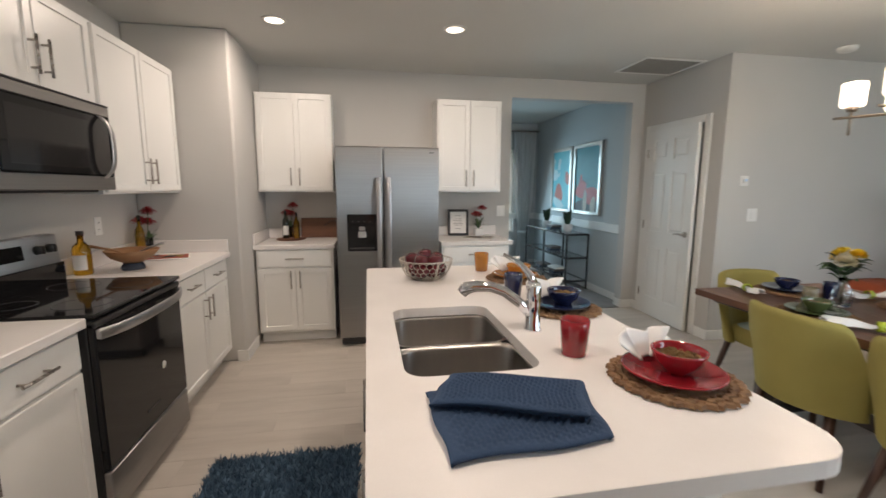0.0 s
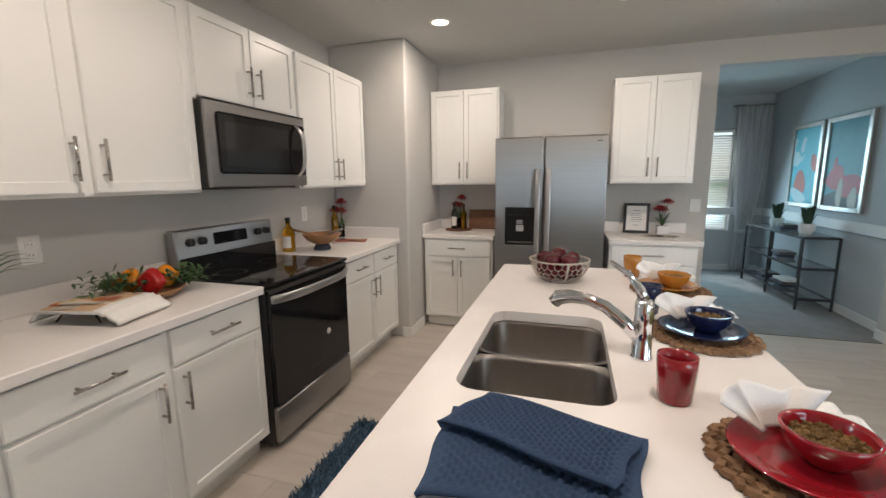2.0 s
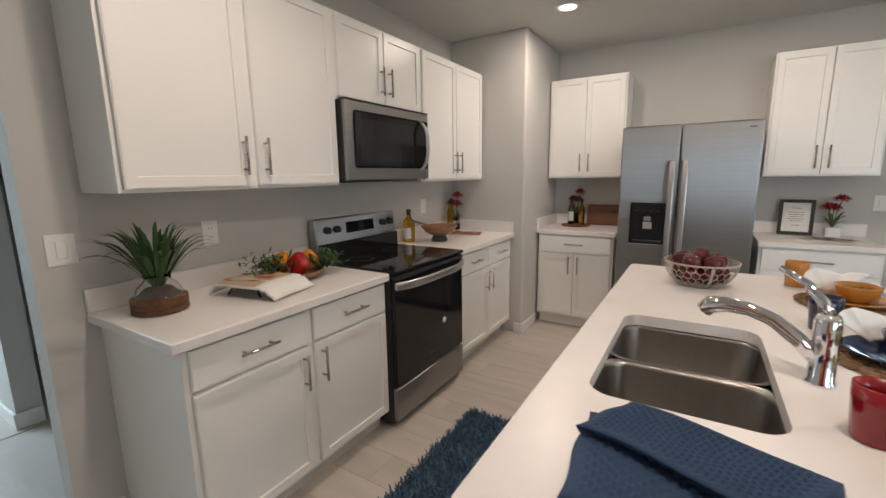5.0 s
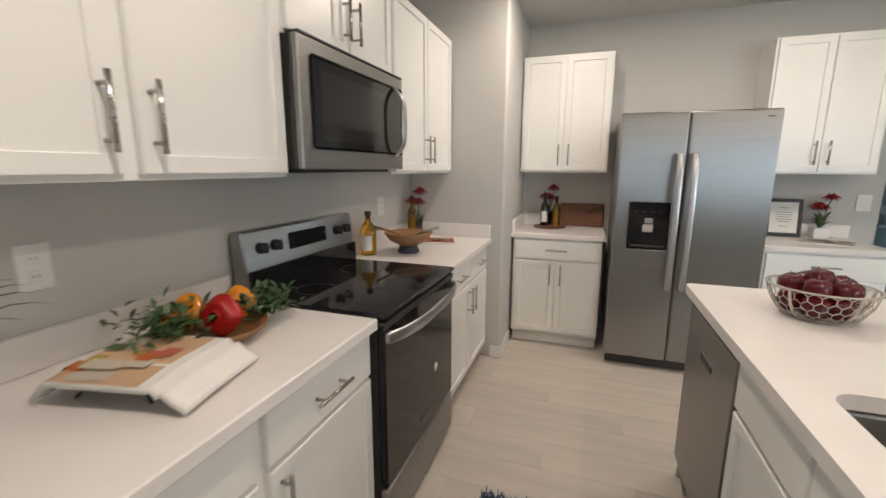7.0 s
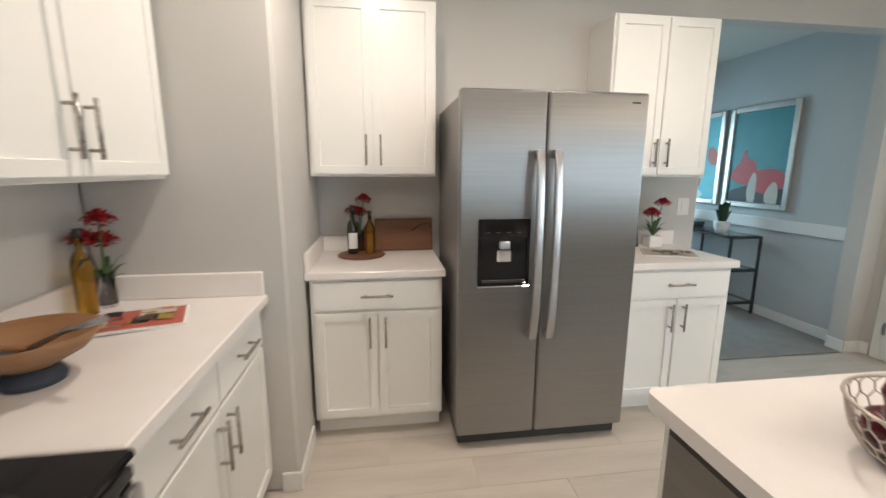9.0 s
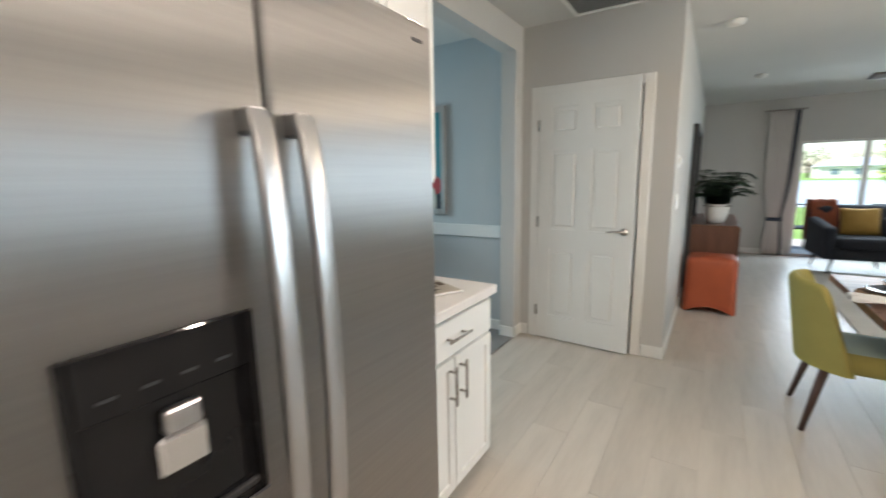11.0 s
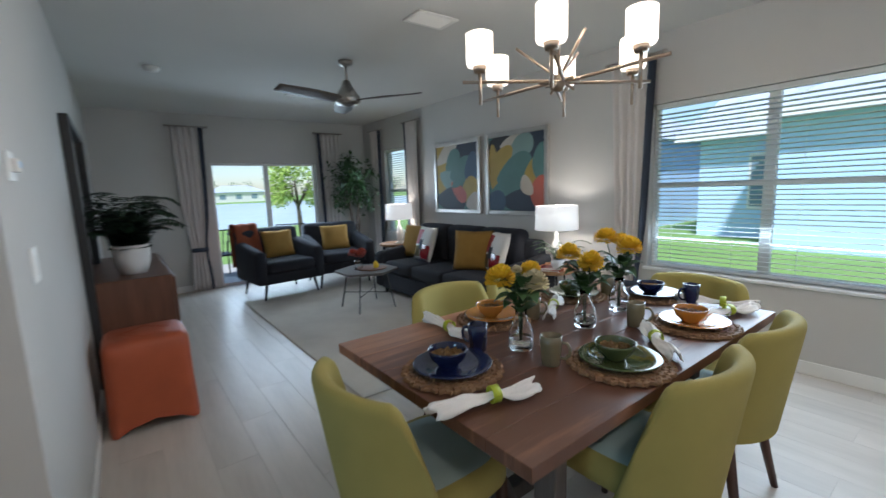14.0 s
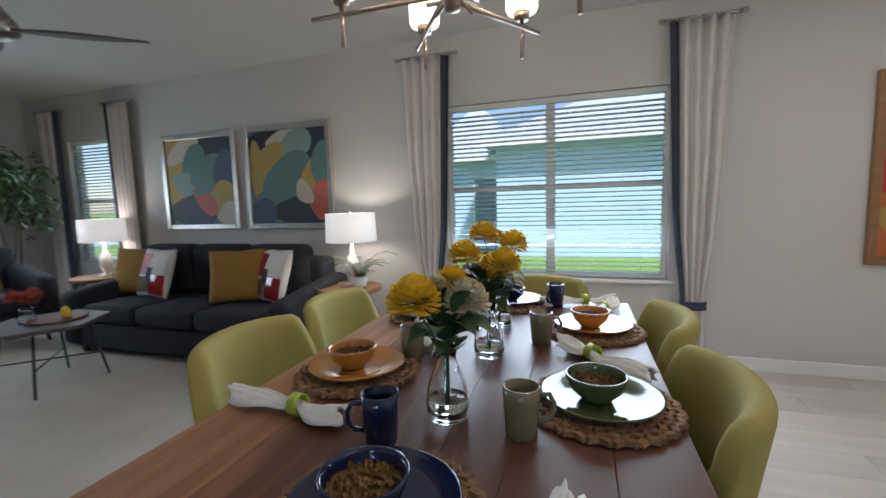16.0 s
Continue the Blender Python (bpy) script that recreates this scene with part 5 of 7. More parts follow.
def drape(u, v):
    s = v * 1.25
    if s < 0.42:
        y, z = -0.18 - 0.005 - 0.14 * s / 0.42, 0.45 + 0.39 * s / 0.42
        y -= 0.04 * s
    elif s < 0.7:
        y, z = -0.335 - 0.17 * (s - 0.42) / 0.28, 0.845 + 0.012 * math.sin(math.pi * (s - 0.42) / 0.28)
    else:
        y, z = -0.525 + 0.05 * (s - 0.7), 0.84 - (s - 0.7) * 0.95
    return (0.13 + 0.27 * u, y + 0.008 * math.sin(9 * u + 3 * v), z + 0.006 * math.sin(14 * u))


part("cloth", grid_sheet(bmesh.new(), drape, 12, 28, 0.012), "rustcloth", th)


def coffee_table():
    t = thing("coffee_table", "hexagonal wooden coffee table on thin black legs", "coffee table", 6.05, 1.14, 0.016)
    bm = lathe(bmesh.new(), [(0, 0.43), (0.36, 0.43), (0.375, 0.445), (0.37, 0.46), (0, 0.46)], 6, smooth=False)
    part("tabletop", bm, "greywood", t)
    for k in range(4):
        a = radians(45 + 90 * k)
        part("leg", tube(bmesh.new(), [(0.33 * math.cos(a), 0.33 * math.sin(a), 0), (0.24 * math.cos(a), 0.24 * math.sin(a), 0.43)], 0.009, 8), "black", t)
    for a in (45, 135):
        a = radians(a)
        part("brace", tube(bmesh.new(), [(0.29 * math.cos(a), 0.29 * math.sin(a), 0.18), (-0.29 * math.cos(a), -0.29 * math.sin(a), 0.18)], 0.006, 6), "black", t)


coffee_table()


def side_table(x, y, label):
    t = thing("side_table", label, "side table", x, y, 0)
    part("tabletop", lathe(bmesh.new(), [(0, 0.555), (0.24, 0.555), (0.255, 0.565), (0.255, 0.59), (0.245, 0.595), (0.235, 0.58), (0, 0.58)], 36), "basketwood", t)
    for k in range(3):
        a = math.tau * k / 3 + 0.4
        part("leg", tube(bmesh.new(), [(0.2 * math.cos(a), 0.2 * math.sin(a), 0), (0.17 * math.cos(a), 0.17 * math.sin(a), 0.555)], 0.009, 8), "black", t)
    part("ring", lathe(bmesh.new(), [(0.18, 0.2), (0.19, 0.2), (0.19, 0.215), (0.18, 0.215), (0.18, 0.2)], 28), "black", t)


side_table(4.15, 0.12, "round wooden side table with thin black legs")
side_table(7.10, 0.08, "round wooden side table in the corner")


def table_lamp(x, y):
    t = thing("table_lamp", "white table lamp with a lit drum shade", "lamp", x, y, 0.58, group="table lamps")
    part("base", lathe(bmesh.new(), [(0, 0), (0.07, 0), (0.07, 0.015), (0.03, 0.03), (0.055, 0.10), (0.06, 0.16), (0.045, 0.23), (0.018, 0.27), (0.012, 0.38), (0, 0.38)], 28), "white", t)
    part("shade", lathe(bmesh.new(), [(0.203, 0.37), (0.205, 0.37), (0.198, 0.60), (0.196, 0.60), (0.203, 0.37)], 36), "lampshade", t, "glowing white drum shade")
    part("finial", lathe(bmesh.new(), [(0, 0.59), (0.006, 0.59), (0.01, 0.615), (0, 0.63)], 12), "chrome", t)
    part("spider", tube(bmesh.new(), [(-0.196, 0, 0.59), (0.196, 0, 0.59)], 0.002, 6), "chrome", t)
    lamp("table_lamp_bulb", "POINT", Matrix.Translation((x, y, 1.07)), 5.5, (1.0, 0.86, 0.68), 0.04)


table_lamp(4.17, 0.02)
table_lamp(7.12, 0.0)


def art(name, m, w, h, seed, label, palette, frame_mt="silverframe", n=26, border=0.055, shapes=()):
    """A framed print; own axes: faces -y, centred. Flat colour shapes on a flat sheet."""
    rnd = random.Random(seed)
    a = thing(name, label, "picture")
    a.matrix_basis = m
    bm = bmesh.new()
    for x0, x1, z0, z1 in ((-w / 2, -w / 2 + border, -h / 2, h / 2), (w / 2 - border, w / 2, -h / 2, h / 2), (-w / 2 + border, w / 2 - border, -h / 2, -h / 2 + border), (-w / 2 + border, w / 2 - border, h / 2 - border, h / 2)):
        bx(bm, x0, x1, -0.035, -0.001, z0, z1, 0.006)
    part("frame", bm, frame_mt, a)
    part("print", box(-w / 2 + border, w / 2 - border, -0.018, -0.003, -h / 2 + border, h / 2 - border), palette[0], a)
    iw, ih = w / 2 - border, h / 2 - border
    rows = [(cx * iw, cz * ih, rx * iw, rz * ih, radians(ro), tone) for cx, cz, rx, rz, ro, tone in shapes]
    rows = rows or [(rnd.uniform(-iw, iw), rnd.uniform(-ih, ih), rnd.uniform(0.08, 0.22) * w, rnd.uniform(0.06, 0.2) * h, rnd.random() * math.pi, palette[1 + i % (len(palette) - 1)]) for i in range(n)]
    for i, (cx, cz, rx, rz, ro, tone) in enumerate(rows):
        bm = bmesh.new()
        pts = []
        for k in range(20):
            t = k * math.tau / 20
            px, pz = rx * math.cos(t), rz * math.sin(t) * (1 + 0.35 * math.cos(t))
            qx, qz = cx + px * math.cos(ro) - pz * math.sin(ro), cz + px * math.sin(ro) + pz * math.cos(ro)
            pts.append((max(-iw, min(iw, qx)), max(-ih, min(ih, qz))))
        bm.faces.new([bm.verts.new((x, -0.0185 - 0.0003 * (i + 1), z)) for x, z in pts])
        part("colour_shape", bm, tone if not isinstance(tone, str) else P[tone], a)
    return a


def paint(name, c):
    return mat(name, c, tuple(v * 0.8 for v in c), 0.55, scale=6, fine=80, bump=0.05)


P = {k: paint("print_" + k, c) for k, c in dict(teal=(0.10, 0.21, 0.20), sage=(0.22, 0.33, 0.31), navy=(0.022, 0.034, 0.06), blue=(0.05, 0.095, 0.16), ochre=(0.42, 0.30, 0.06), coral=(0.48, 0.12, 0.08), cream=(0.55, 0.50, 0.42), black=(0.015, 0.015, 0.02), aqua=(0.12, 0.50, 0.58), pale=(0.50, 0.66, 0.68), red=(0.45, 0.03, 0.03), orange=(0.50, 0.14, 0.03), peach=(0.62, 0.42, 0.26), dteal=(0.04, 0.24, 0.28)).items()}
# leaf shapes of the two abstract prints and the bottle shapes of the den print: place, radii, turn, tone
LEAVES = ([(-0.75, 0.2, 0.5, 1.0, 10, "ochre"), (-0.5, 0.75, 0.6, 0.25, 30, "cream"), (0.55, 0.75, 0.55, 0.4, -20, "navy"), (-0.2, 0.45, 0.5, 0.28, 50, "teal"),
           (-0.35, -0.1, 0.55, 0.32, -25, "sage"), (0.25, 0.2, 0.6, 0.35, 20, "teal"), (0.75, 0.1, 0.35, 0.6, 5, "blue"), (0.6, -0.45, 0.5, 0.35, 40, "ochre"),
           (-0.3, -0.7, 0.75, 0.4, 0, "navy"), (0.1, -0.45, 0.45, 0.22, -40, "coral"), (0.8, -0.8, 0.35, 0.3, 10, "cream"), (0.05, -0.15, 0.3, 0.16, 30, "teal")],
          [(-0.6, 0.6, 0.6, 0.5, 0, "black"), (0.6, 0.45, 0.6, 0.7, 0, "navy"), (-0.1, 0.8, 0.45, 0.2, 10, "cream"), (0.15, 0.6, 0.55, 0.3, 35, "sage"),
           (-0.8, 0.05, 0.22, 0.75, 8, "ochre"), (-0.5, 0.35, 0.3, 0.5, -35, "ochre"), (-0.05, 0.1, 0.7, 0.32, 25, "teal"), (0.55, -0.05, 0.2, 0.5, -20, "ochre"),
           (0.85, 0.2, 0.25, 0.5, 0, "teal"), (-0.35, -0.4, 0.6, 0.3, 15, "teal"), (0.3, -0.75, 0.8, 0.35, 0, "navy"), (0.8, -0.5, 0.28, 0.42, -10, "coral"),
           (-0.75, -0.75, 0.4, 0.3, 0, "blue"), (0.4, -0.35, 0.2, 0.28, 30, "cream")],
          [(0.0, -0.95, 1.3, 0.35, 0, "black"), (-0.45, -0.35, 0.5, 0.28, 15, "red"), (0.5, -0.45, 0.55, 0.2, -15, "red"), (0.35, -0.6, 0.5, 0.2, 10, "red"),
           (-0.1, -0.75, 0.16, 0.4, 0, "cream"), (0.6, -0.85, 0.22, 0.3, 0, "cream"), (-0.5, -0.15, 0.12, 0.3, 0, "red")])
ABS = [P["teal"], P["navy"], P["teal"], P["cream"], P["ochre"], P["blue"], P["coral"], P["teal"], P["black"]]
art("framed_picture", pose(6.07, WY, 1.53, 0, 0, 180), 0.97, 0.97, 11, "framed abstract print in teal, navy and ochre", ABS, shapes=LEAVES[0])
art("framed_picture", pose(5.0, WY, 1.53, 0, 0, 180), 0.97, 0.98, 12, "framed abstract print in teal, coral and ochre", ABS, shapes=LEAVES[1])
art("framed_picture", pose(0.28, WY, 1.37, 0, 0, 180), 0.74, 1.20, 13, "framed orange and red abstract print", [P["orange"], P["red"], P["ochre"], P["black"], P["orange"]], "basketwood")
art("framed_picture", pose(3.10, 6.68, 1.55, 0, 0, -90), 0.70, 1.00, 14, "silver framed aqua print in the den", [P["aqua"], P["pale"], P["aqua"], P["pale"], P["coral"], P["aqua"]], n=9)
art("framed_picture", pose(3.10, 5.88, 1.55, 0, 0, -90), 0.76, 1.00, 15, "silver framed teal and red print in the den", [P["dteal"], P["dteal"], P["red"], P["red"], P["dteal"], P["pale"]], shapes=LEAVES[2])


# ---- media wall: cabinet, screen, ottoman ----
c = thing("media_cabinet", "walnut media cabinet against the living room wall", "cabinet", 0, 0, 0)
part("body", box(5.30, 6.95, 3.12, 3.60, 0.08, 0.82, 0.006), "walnutv", c)
for x in (5.36, 6.89):
    for y in (3.16, 3.54):
        part("leg", box(x - 0.03, x + 0.03, y - 0.03, y + 0.03, 0, 0.08, 0.004), "legwood", c)
for k in range(3):
    d = part("door", box(5.32 + 0.545 * k, 5.85 + 0.545 * k, 3.10, 3.119, 0.10, 0.80, 0.003), "walnutv", c)
    part("knob", lathe(bmesh.new(), [(0, 0), (0.01, 0), (0.013, 0.015), (0, 0.02)], 12), "nickel", d, "", Matrix.Translation((5.80 + 0.545 * k, 3.10, 0.55)) @ pose(0, 0, 0, 90))
s = thing("wall_mirror", "tall black framed leaning panel against the wall", "mirror", 5.22, BY - 0.002, 0.02)
part("frame", bx(bx(bx(box(0, 0.05, -0.05, 0, 0, 1.92, 0.004), 1.25, 1.30, -0.05, 0, 0, 1.92, 0.004), 0.05, 1.25, -0.05, 0, 0, 0.05, 0.004), 0.05, 1.25, -0.05, 0, 1.87, 1.92, 0.004), "black", s)
part("glass", box(0.05, 1.25, -0.02, -0.002, 0.05, 1.87), "screen", s)


def ottoman(x, y):
    o = thing("ottoman", "rust orange leather ottoman with arched base", "ottoman", x, y, 0)
    bm = bmesh.new()
    hw, hd, h = 0.225, 0.235, 0.56

    def fn(u, v):
        # side walls with an arched lower rim and a softly rounded top
        a = u * math.tau
        ca, sa = math.cos(a), math.sin(a)
        ex, ey = abs(ca) ** 0.28 * (1 if ca > 0 else -1), abs(sa) ** 0.28 * (1 if sa > 0 else -1)
        arch = 0.0
        arch = 0.07 * max(0, 1 - (ey / 0.85) ** 2) * (abs(ex) > 0.9) + 0.07 * max(0, 1 - (ex / 0.85) ** 2) * (abs(ey) > 0.9) * (abs(ex) <= 0.9)
        lv = (0, 0.25, 0.5, 0.8, 0.92, 0.97, 1.0, 1.0)[round(v * 7)]
        k = (1.0, 0.98, 0.96, 0.95, 0.94, 0.90, 0.80, 0.0)[round(v * 7)]
        z = arch + (h - arch) * lv
        return (hw * ex * k, hd * ey * k, max(0.002, z))
    grid_sheet(bm, fn, 72, 7)
    bmesh.ops.remove_doubles(bm, verts=bm.verts, dist=0.0005)
    part("cover", bm, "rust", o)
    part("seam", lathe(bmesh.new(), [(0.13, 0.561), (0.133, 0.564), (0.136, 0.561)], 4), "rust", o)


ottoman(4.79, 3.34)


# ---- den ----
def console(x0, x1, y0, y1):
    c = thing("console_table", "black metal console table with glass shelves", "console table")
    for x in (x0, x1):
        for y in (y0, (y0 + y1) / 2, y1):
            part("leg", box(x - 0.011, x + 0.011, y - 0.011, y + 0.011, 0.006, 0.79, 0.002), "black", c)
    for z in (0.12, 0.45, 0.78):
        bm = bmesh.new()
        for x in (x0, x1):
            bx(bm, x - 0.009, x + 0.009, y0 + 0.011, y1 - 0.011, z - 0.01, z + 0.01)
        for y in (y0, y1):
            bx(bm, x0 + 0.011, x1 - 0.011, y - 0.009, y + 0.009, z - 0.01, z + 0.01)
        part("rail", bm, "black", c)
        part("shelf", box(x0, x1, y0 + 0.012, y1 - 0.012, z + 0.0105, z + 0.0165), "glass", c, "clear glass shelf")


console(2.72, 3.04, 5.68, 7.18)

# ---- tableware ----
RND = random.Random(7)


def pad(bm, c, along, across, up, a, b, h):
    """A small faceted strand pad."""
    c = Vector(c)
    t = [bm.verts.new(c + along * (a * i) + across * (b * j) + up * h) for i, j in ((-0.45, -0.4), (0.45, -0.4), (0.45, 0.4), (-0.45, 0.4))]
    d = [bm.verts.new(c + along * (a * i) + across * (b * j)) for i, j in ((-0.62, -0.62), (0.62, -0.62), (0.62, 0.62), (-0.62, 0.62))]
    bm.faces.new(t)
    for k in range(4):
        bm.faces.new((d[k], d[(k + 1) % 4], t[(k + 1) % 4], t[k]))


def placemat(x, y, z, mt="wicker", r=0.185):
    m = thing("placemat", "round braided seagrass placemat", "placemat", x, y, z, RND.uniform(0, 360), group="braided placemats")
    part("core", lathe(bmesh.new(), [(0, 0.0005), (r - 0.012, 0.0005), (r - 0.008, 0.006), (0, 0.007)], 40), mt, m)
    bm = bmesh.new()
    rr = r - 0.012
    while rr > 0.03:
        n = max(8, int(rr * math.tau / 0.023))
        for k in range(n):
            a = (k + 0.5 * (int(rr * 1000) % 2)) * math.tau / n
            tilt = 0.6 if k % 2 else -0.6
            al = Vector((-math.sin(a + tilt), math.cos(a + tilt), 0))
            ac = Vector((math.cos(a + tilt), math.sin(a + tilt), 0))
            pad(bm, (rr * math.cos(a), rr * math.sin(a), 0.004), al, ac, Vector((0, 0, 1)), 0.023, 0.016, 0.009 + RND.uniform(-0.0015, 0.0015))
        rr -= 0.021
    part("braid", bm, mt, m)["kind"] = "stuff"
    return m


def plate_(x, y, z, mt, label, r=0.135):
    p = thing("plate", label, "plate", x, y, z)
    part("dish", lathe(bmesh.new(), [(0, 0.0), (0.075, 0.0), (0.08, 0.006), (r, 0.019), (r + 0.001, 0.022), (r - 0.004, 0.0225), (0.085, 0.011), (0.07, 0.0075), (0, 0.007)], 48), mt, p)


def bowl_(x, y, z, mt, label, r=0.068, h=0.06, fill=True):
    b = thing("bowl", label, "bowl", x, y, z)
    part("dish", lathe(bmesh.new(), [(0, 0), (0.034, 0), (0.036, 0.006), (r * 0.85, h * 0.45), (r, h * 0.9), (r + 0.001, h), (r - 0.004, h), (r - 0.006, h * 0.85), (r * 0.8, h * 0.45), (0.03, 0.008), (0, 0.007)], 40), mt, b)
    if fill:
        bm = lathe(bmesh.new(), [(0, h * 0.62), (r * 0.85, h * 0.6)], 24)
        for _ in range(170):
            a, q = RND.random() * math.tau, (r * 0.83) * math.sqrt(RND.random())
            d = Vector((RND.gauss(0, 1), RND.gauss(0, 1), RND.gauss(0, 0.4))).normalized()
            o = d.orthogonal().normalized()
            pad(bm, (q * math.cos(a), q * math.sin(a), h * 0.6 + RND.random() * 0.005), d, o, Vector((0, 0, 1)), 0.008, 0.005, 0.004)
        part("filling", bm, "grain", b, "dry golden seeds")


def mug(x, y, z, mt, label, handle=0, r=0.036, h=0.10):
    c = thing("cup", label, "cup", x, y, z, handle or 0)
    part("vessel", lathe(bmesh.new(), [(0, 0), (r * 0.82, 0), (r * 0.86, 0.004), (r, h * 0.75), (r, h), (r - 0.003, h + 0.001), (r - 0.004, h * 0.75), (r * 0.78, 0.008), (0, 0.007)], 32), mt, c)
    if handle is not None:
        pts = [(r * 0.95, 0, h * 0.80), (r + 0.02, 0, h * 0.80), (r + 0.03, 0, h * 0.62), (r + 0.028, 0, h * 0.42), (r + 0.014, 0, h * 0.28), (r * 0.88, 0, h * 0.25)]
        part("handle", tube(bmesh.new(), pts, 0.0055, 8), mt, c)


def napkin(x, y, z, rz, label="white napkin gathered through a lime ring"):
    n = thing("napkin", label, "napkin", x, y, z, rz, group="napkins")
    n.scale = (1.12, 1.2, 1.2)

    def fn(u, v):
        s = (u - 0.4)
        e = min(1.0, (0.4 - s * -1) / 0.4 if s < 0 else (0.6 - s) / 0.6)
        w = (0.020 + (0.155 if s < 0 else 0.075) * abs(s) ** 0.8) * max(0.15, e) ** 0.3
        a = v * 2 - 1
        ruff = 0.010 * math.sin(a * 8 + 5 * u) * min(1, abs(s) * 6)
        return (s * 0.30 + 0.012 * math.sin(a * 6), a * w * 0.55 + 0.006 * math.sin(9 * u), 0.006 + 0.018 * math.exp(-(s / 0.1) ** 2) + abs(ruff) + 0.028 * (1 - a * a) * min(1, 3 * abs(s)))
    part("cloth", grid_sheet(bmesh.new(), fn, 22, 16, 0.003), "white", n)

    def ring(u, v):
        a = u * math.tau
        return (-0.012 + 0.024 * v + 0.0, 0.021 * math.cos(a), 0.024 + 0.021 * math.sin(a))
    part("ring", grid_sheet(bmesh.new(), ring, 20, 1, 0.002), "limering", n, "lime green napkin ring")


M["limering"] = mat("lime_ring", (0.42, 0.50, 0.03), (0.34, 0.42, 0.02), 0.5)


def standing_napkin(x, y, z, rz, s=1.0):
    n = thing("napkin", "white cloth napkin folded upright beside the bowl", "napkin", x, y, z, rz)

    def fn(u, v):
        a = (u - 0.5) * 2.4
        k = 0.03 + 0.075 * v
        return (s * (k * math.sin(a) * 1.1 + 0.008 * math.sin(13 * u)), s * (0.035 * math.cos(a) * (0.6 + v) - 0.04 + 0.010 * math.sin(19 * u) * v), s * (0.004 + (0.085 + 0.02 * math.sin(8 * u)) * v * (1 - 0.35 * abs(a) / 1.2)))
    part("cloth", grid_sheet(bmesh.new(), fn, 26, 10, 0.003), "white", n)

    def lay(u, v):
        return (s * (0.03 + 0.13 * u), s * ((v - 0.5) * (0.05 + 0.07 * u)), 0.012 + 0.014 * math.sin(7 * v + 3 * u) ** 2)
    part("tail", grid_sheet(bmesh.new(), lay, 12, 10, 0.003), "white", n)


# island settings
ZI = 0.9145
for x, y, mt, word, cx, cy in ((0.80, 1.23, "redglaze", "deep red", 0.625, 1.44), (0.80, 1.90, "blueglaze", "cobalt blue", 0.675, 2.13), (0.82, 2.49, "yellowglaze", "amber yellow", 0.695, 2.76)):
    placemat(x, y, ZI, r=0.165)
    plate_(x - 0.005, y, ZI + 0.014, mt, word + " glazed dinner plate on a placemat", 0.125)
    bowl_(x + 0.015, y + 0.005, ZI + 0.0225, mt, word + " glazed bowl filled with seeds")
    mug(cx, cy, ZI, mt, word + " glazed tumbler on the island", None, 0.043, 0.110)
    standing_napkin(x - 0.045, y + 0.085, ZI + 0.036, 20)

# dining settings
ZT = 0.7555
SET = [(2.68, 2.53, "blueglaze", "cobalt blue", 2.765, 2.335, 2.43, 2.575, 76, 20), (2.335, 2.07, "greenglaze", "olive green", 2.495, 2.235, 2.345, 1.79, 133, 200),
       (2.335, 1.48, "yellowglaze", "amber yellow", 2.505, 1.645, 2.29, 1.22, 70, 200), (2.68, 1.13, "blueglaze", "cobalt blue", 2.485, 1.14, 2.36, 1.09, 20, 60),
       (2.99, 2.03, "yellowglaze", "amber yellow", 2.88, 1.88, 3.0, 2.29, -6, 200), (2.98, 1.42, "greenglaze", "olive green", 2.88, 1.25, 2.90, 1.70, 120, 200)]
for x, y, mt, word, cx, cy, nx, ny, nr, hr in SET:
    placemat(x, y, ZT, "wicker", 0.175)
    plate_(x, y, ZT + 0.014, mt, word + " glazed dinner plate on a placemat", 0.135)
    bowl_(x + 0.01, y + 0.01, ZT + 0.0225, mt, word + " glazed bowl with dry seeds")
    mug(cx, cy, ZT, mt if mt == "blueglaze" else "khakiglaze", word + " glazed mug on the dining table" if mt == "blueglaze" else "khaki glazed mug on the dining table", hr, 0.038, 0.105)
    napkin(nx, ny, ZT, nr)


# ---- plants and flowers ----
def leaf(bm, base, tip, w, droop=0.15, n=6):
    base, tip = Vector(base), Vector(tip)
    d = tip - base
    side = d.cross(Vector((0, 0, 1)))
    side = side.normalized() if side.length > 1e-4 else Vector((1, 0, 0))
    L = d.length
    rows = []
    for i in range(n + 1):
        t = i / n
        p = base + d * t + Vector((0, 0, droop * L * (math.sin(math.pi * t * 0.9) - t * t * 0.8)))
        k = w * math.sin(math.pi * min(0.98, max(0.06, t)) ** 0.8)
        rows.append((bm.verts.new(p - side * k), bm.verts.new(p + Vector((0, 0, -k * 0.3))), bm.verts.new(p + side * k)))
    for a, b in zip(rows, rows[1:]):
        for j in (0, 1):
            f = bm.faces.new((a[j], a[j + 1], b[j + 1], b[j]))
            f.smooth = True


def bloom(bm, c, r, rnd, n=95, cup=0.75):
    c = Vector(c)
    for i in range(n):
        z = 1 - 1.55 * (i + 0.5) / n
        a = i * 2.39996
        q = math.sqrt(max(0, 1 - z * z))
        d = Vector((q * math.cos(a), q * math.sin(a), z * cup)).normalized()
        s = Vector((0, 0, 1)).cross(d)
        s = s.normalized() if s.length > 1e-3 else Vector((1, 0, 0))
        u = d.cross(s)
        rad = r * rnd.uniform(0.88, 1.06)
        w = r * 0.27
        p0, p1 = c + d * rad * 0.45, c + d * rad
        vs = [bm.verts.new(v) for v in (p0 - s * w * 0.5, p0 + s * w * 0.5, p1 + s * w + u * w * 0.2, p1 + d * w * 0.35 + u * w * 0.55, p1 - s * w + u * w * 0.2)]
        bm.faces.new(vs)


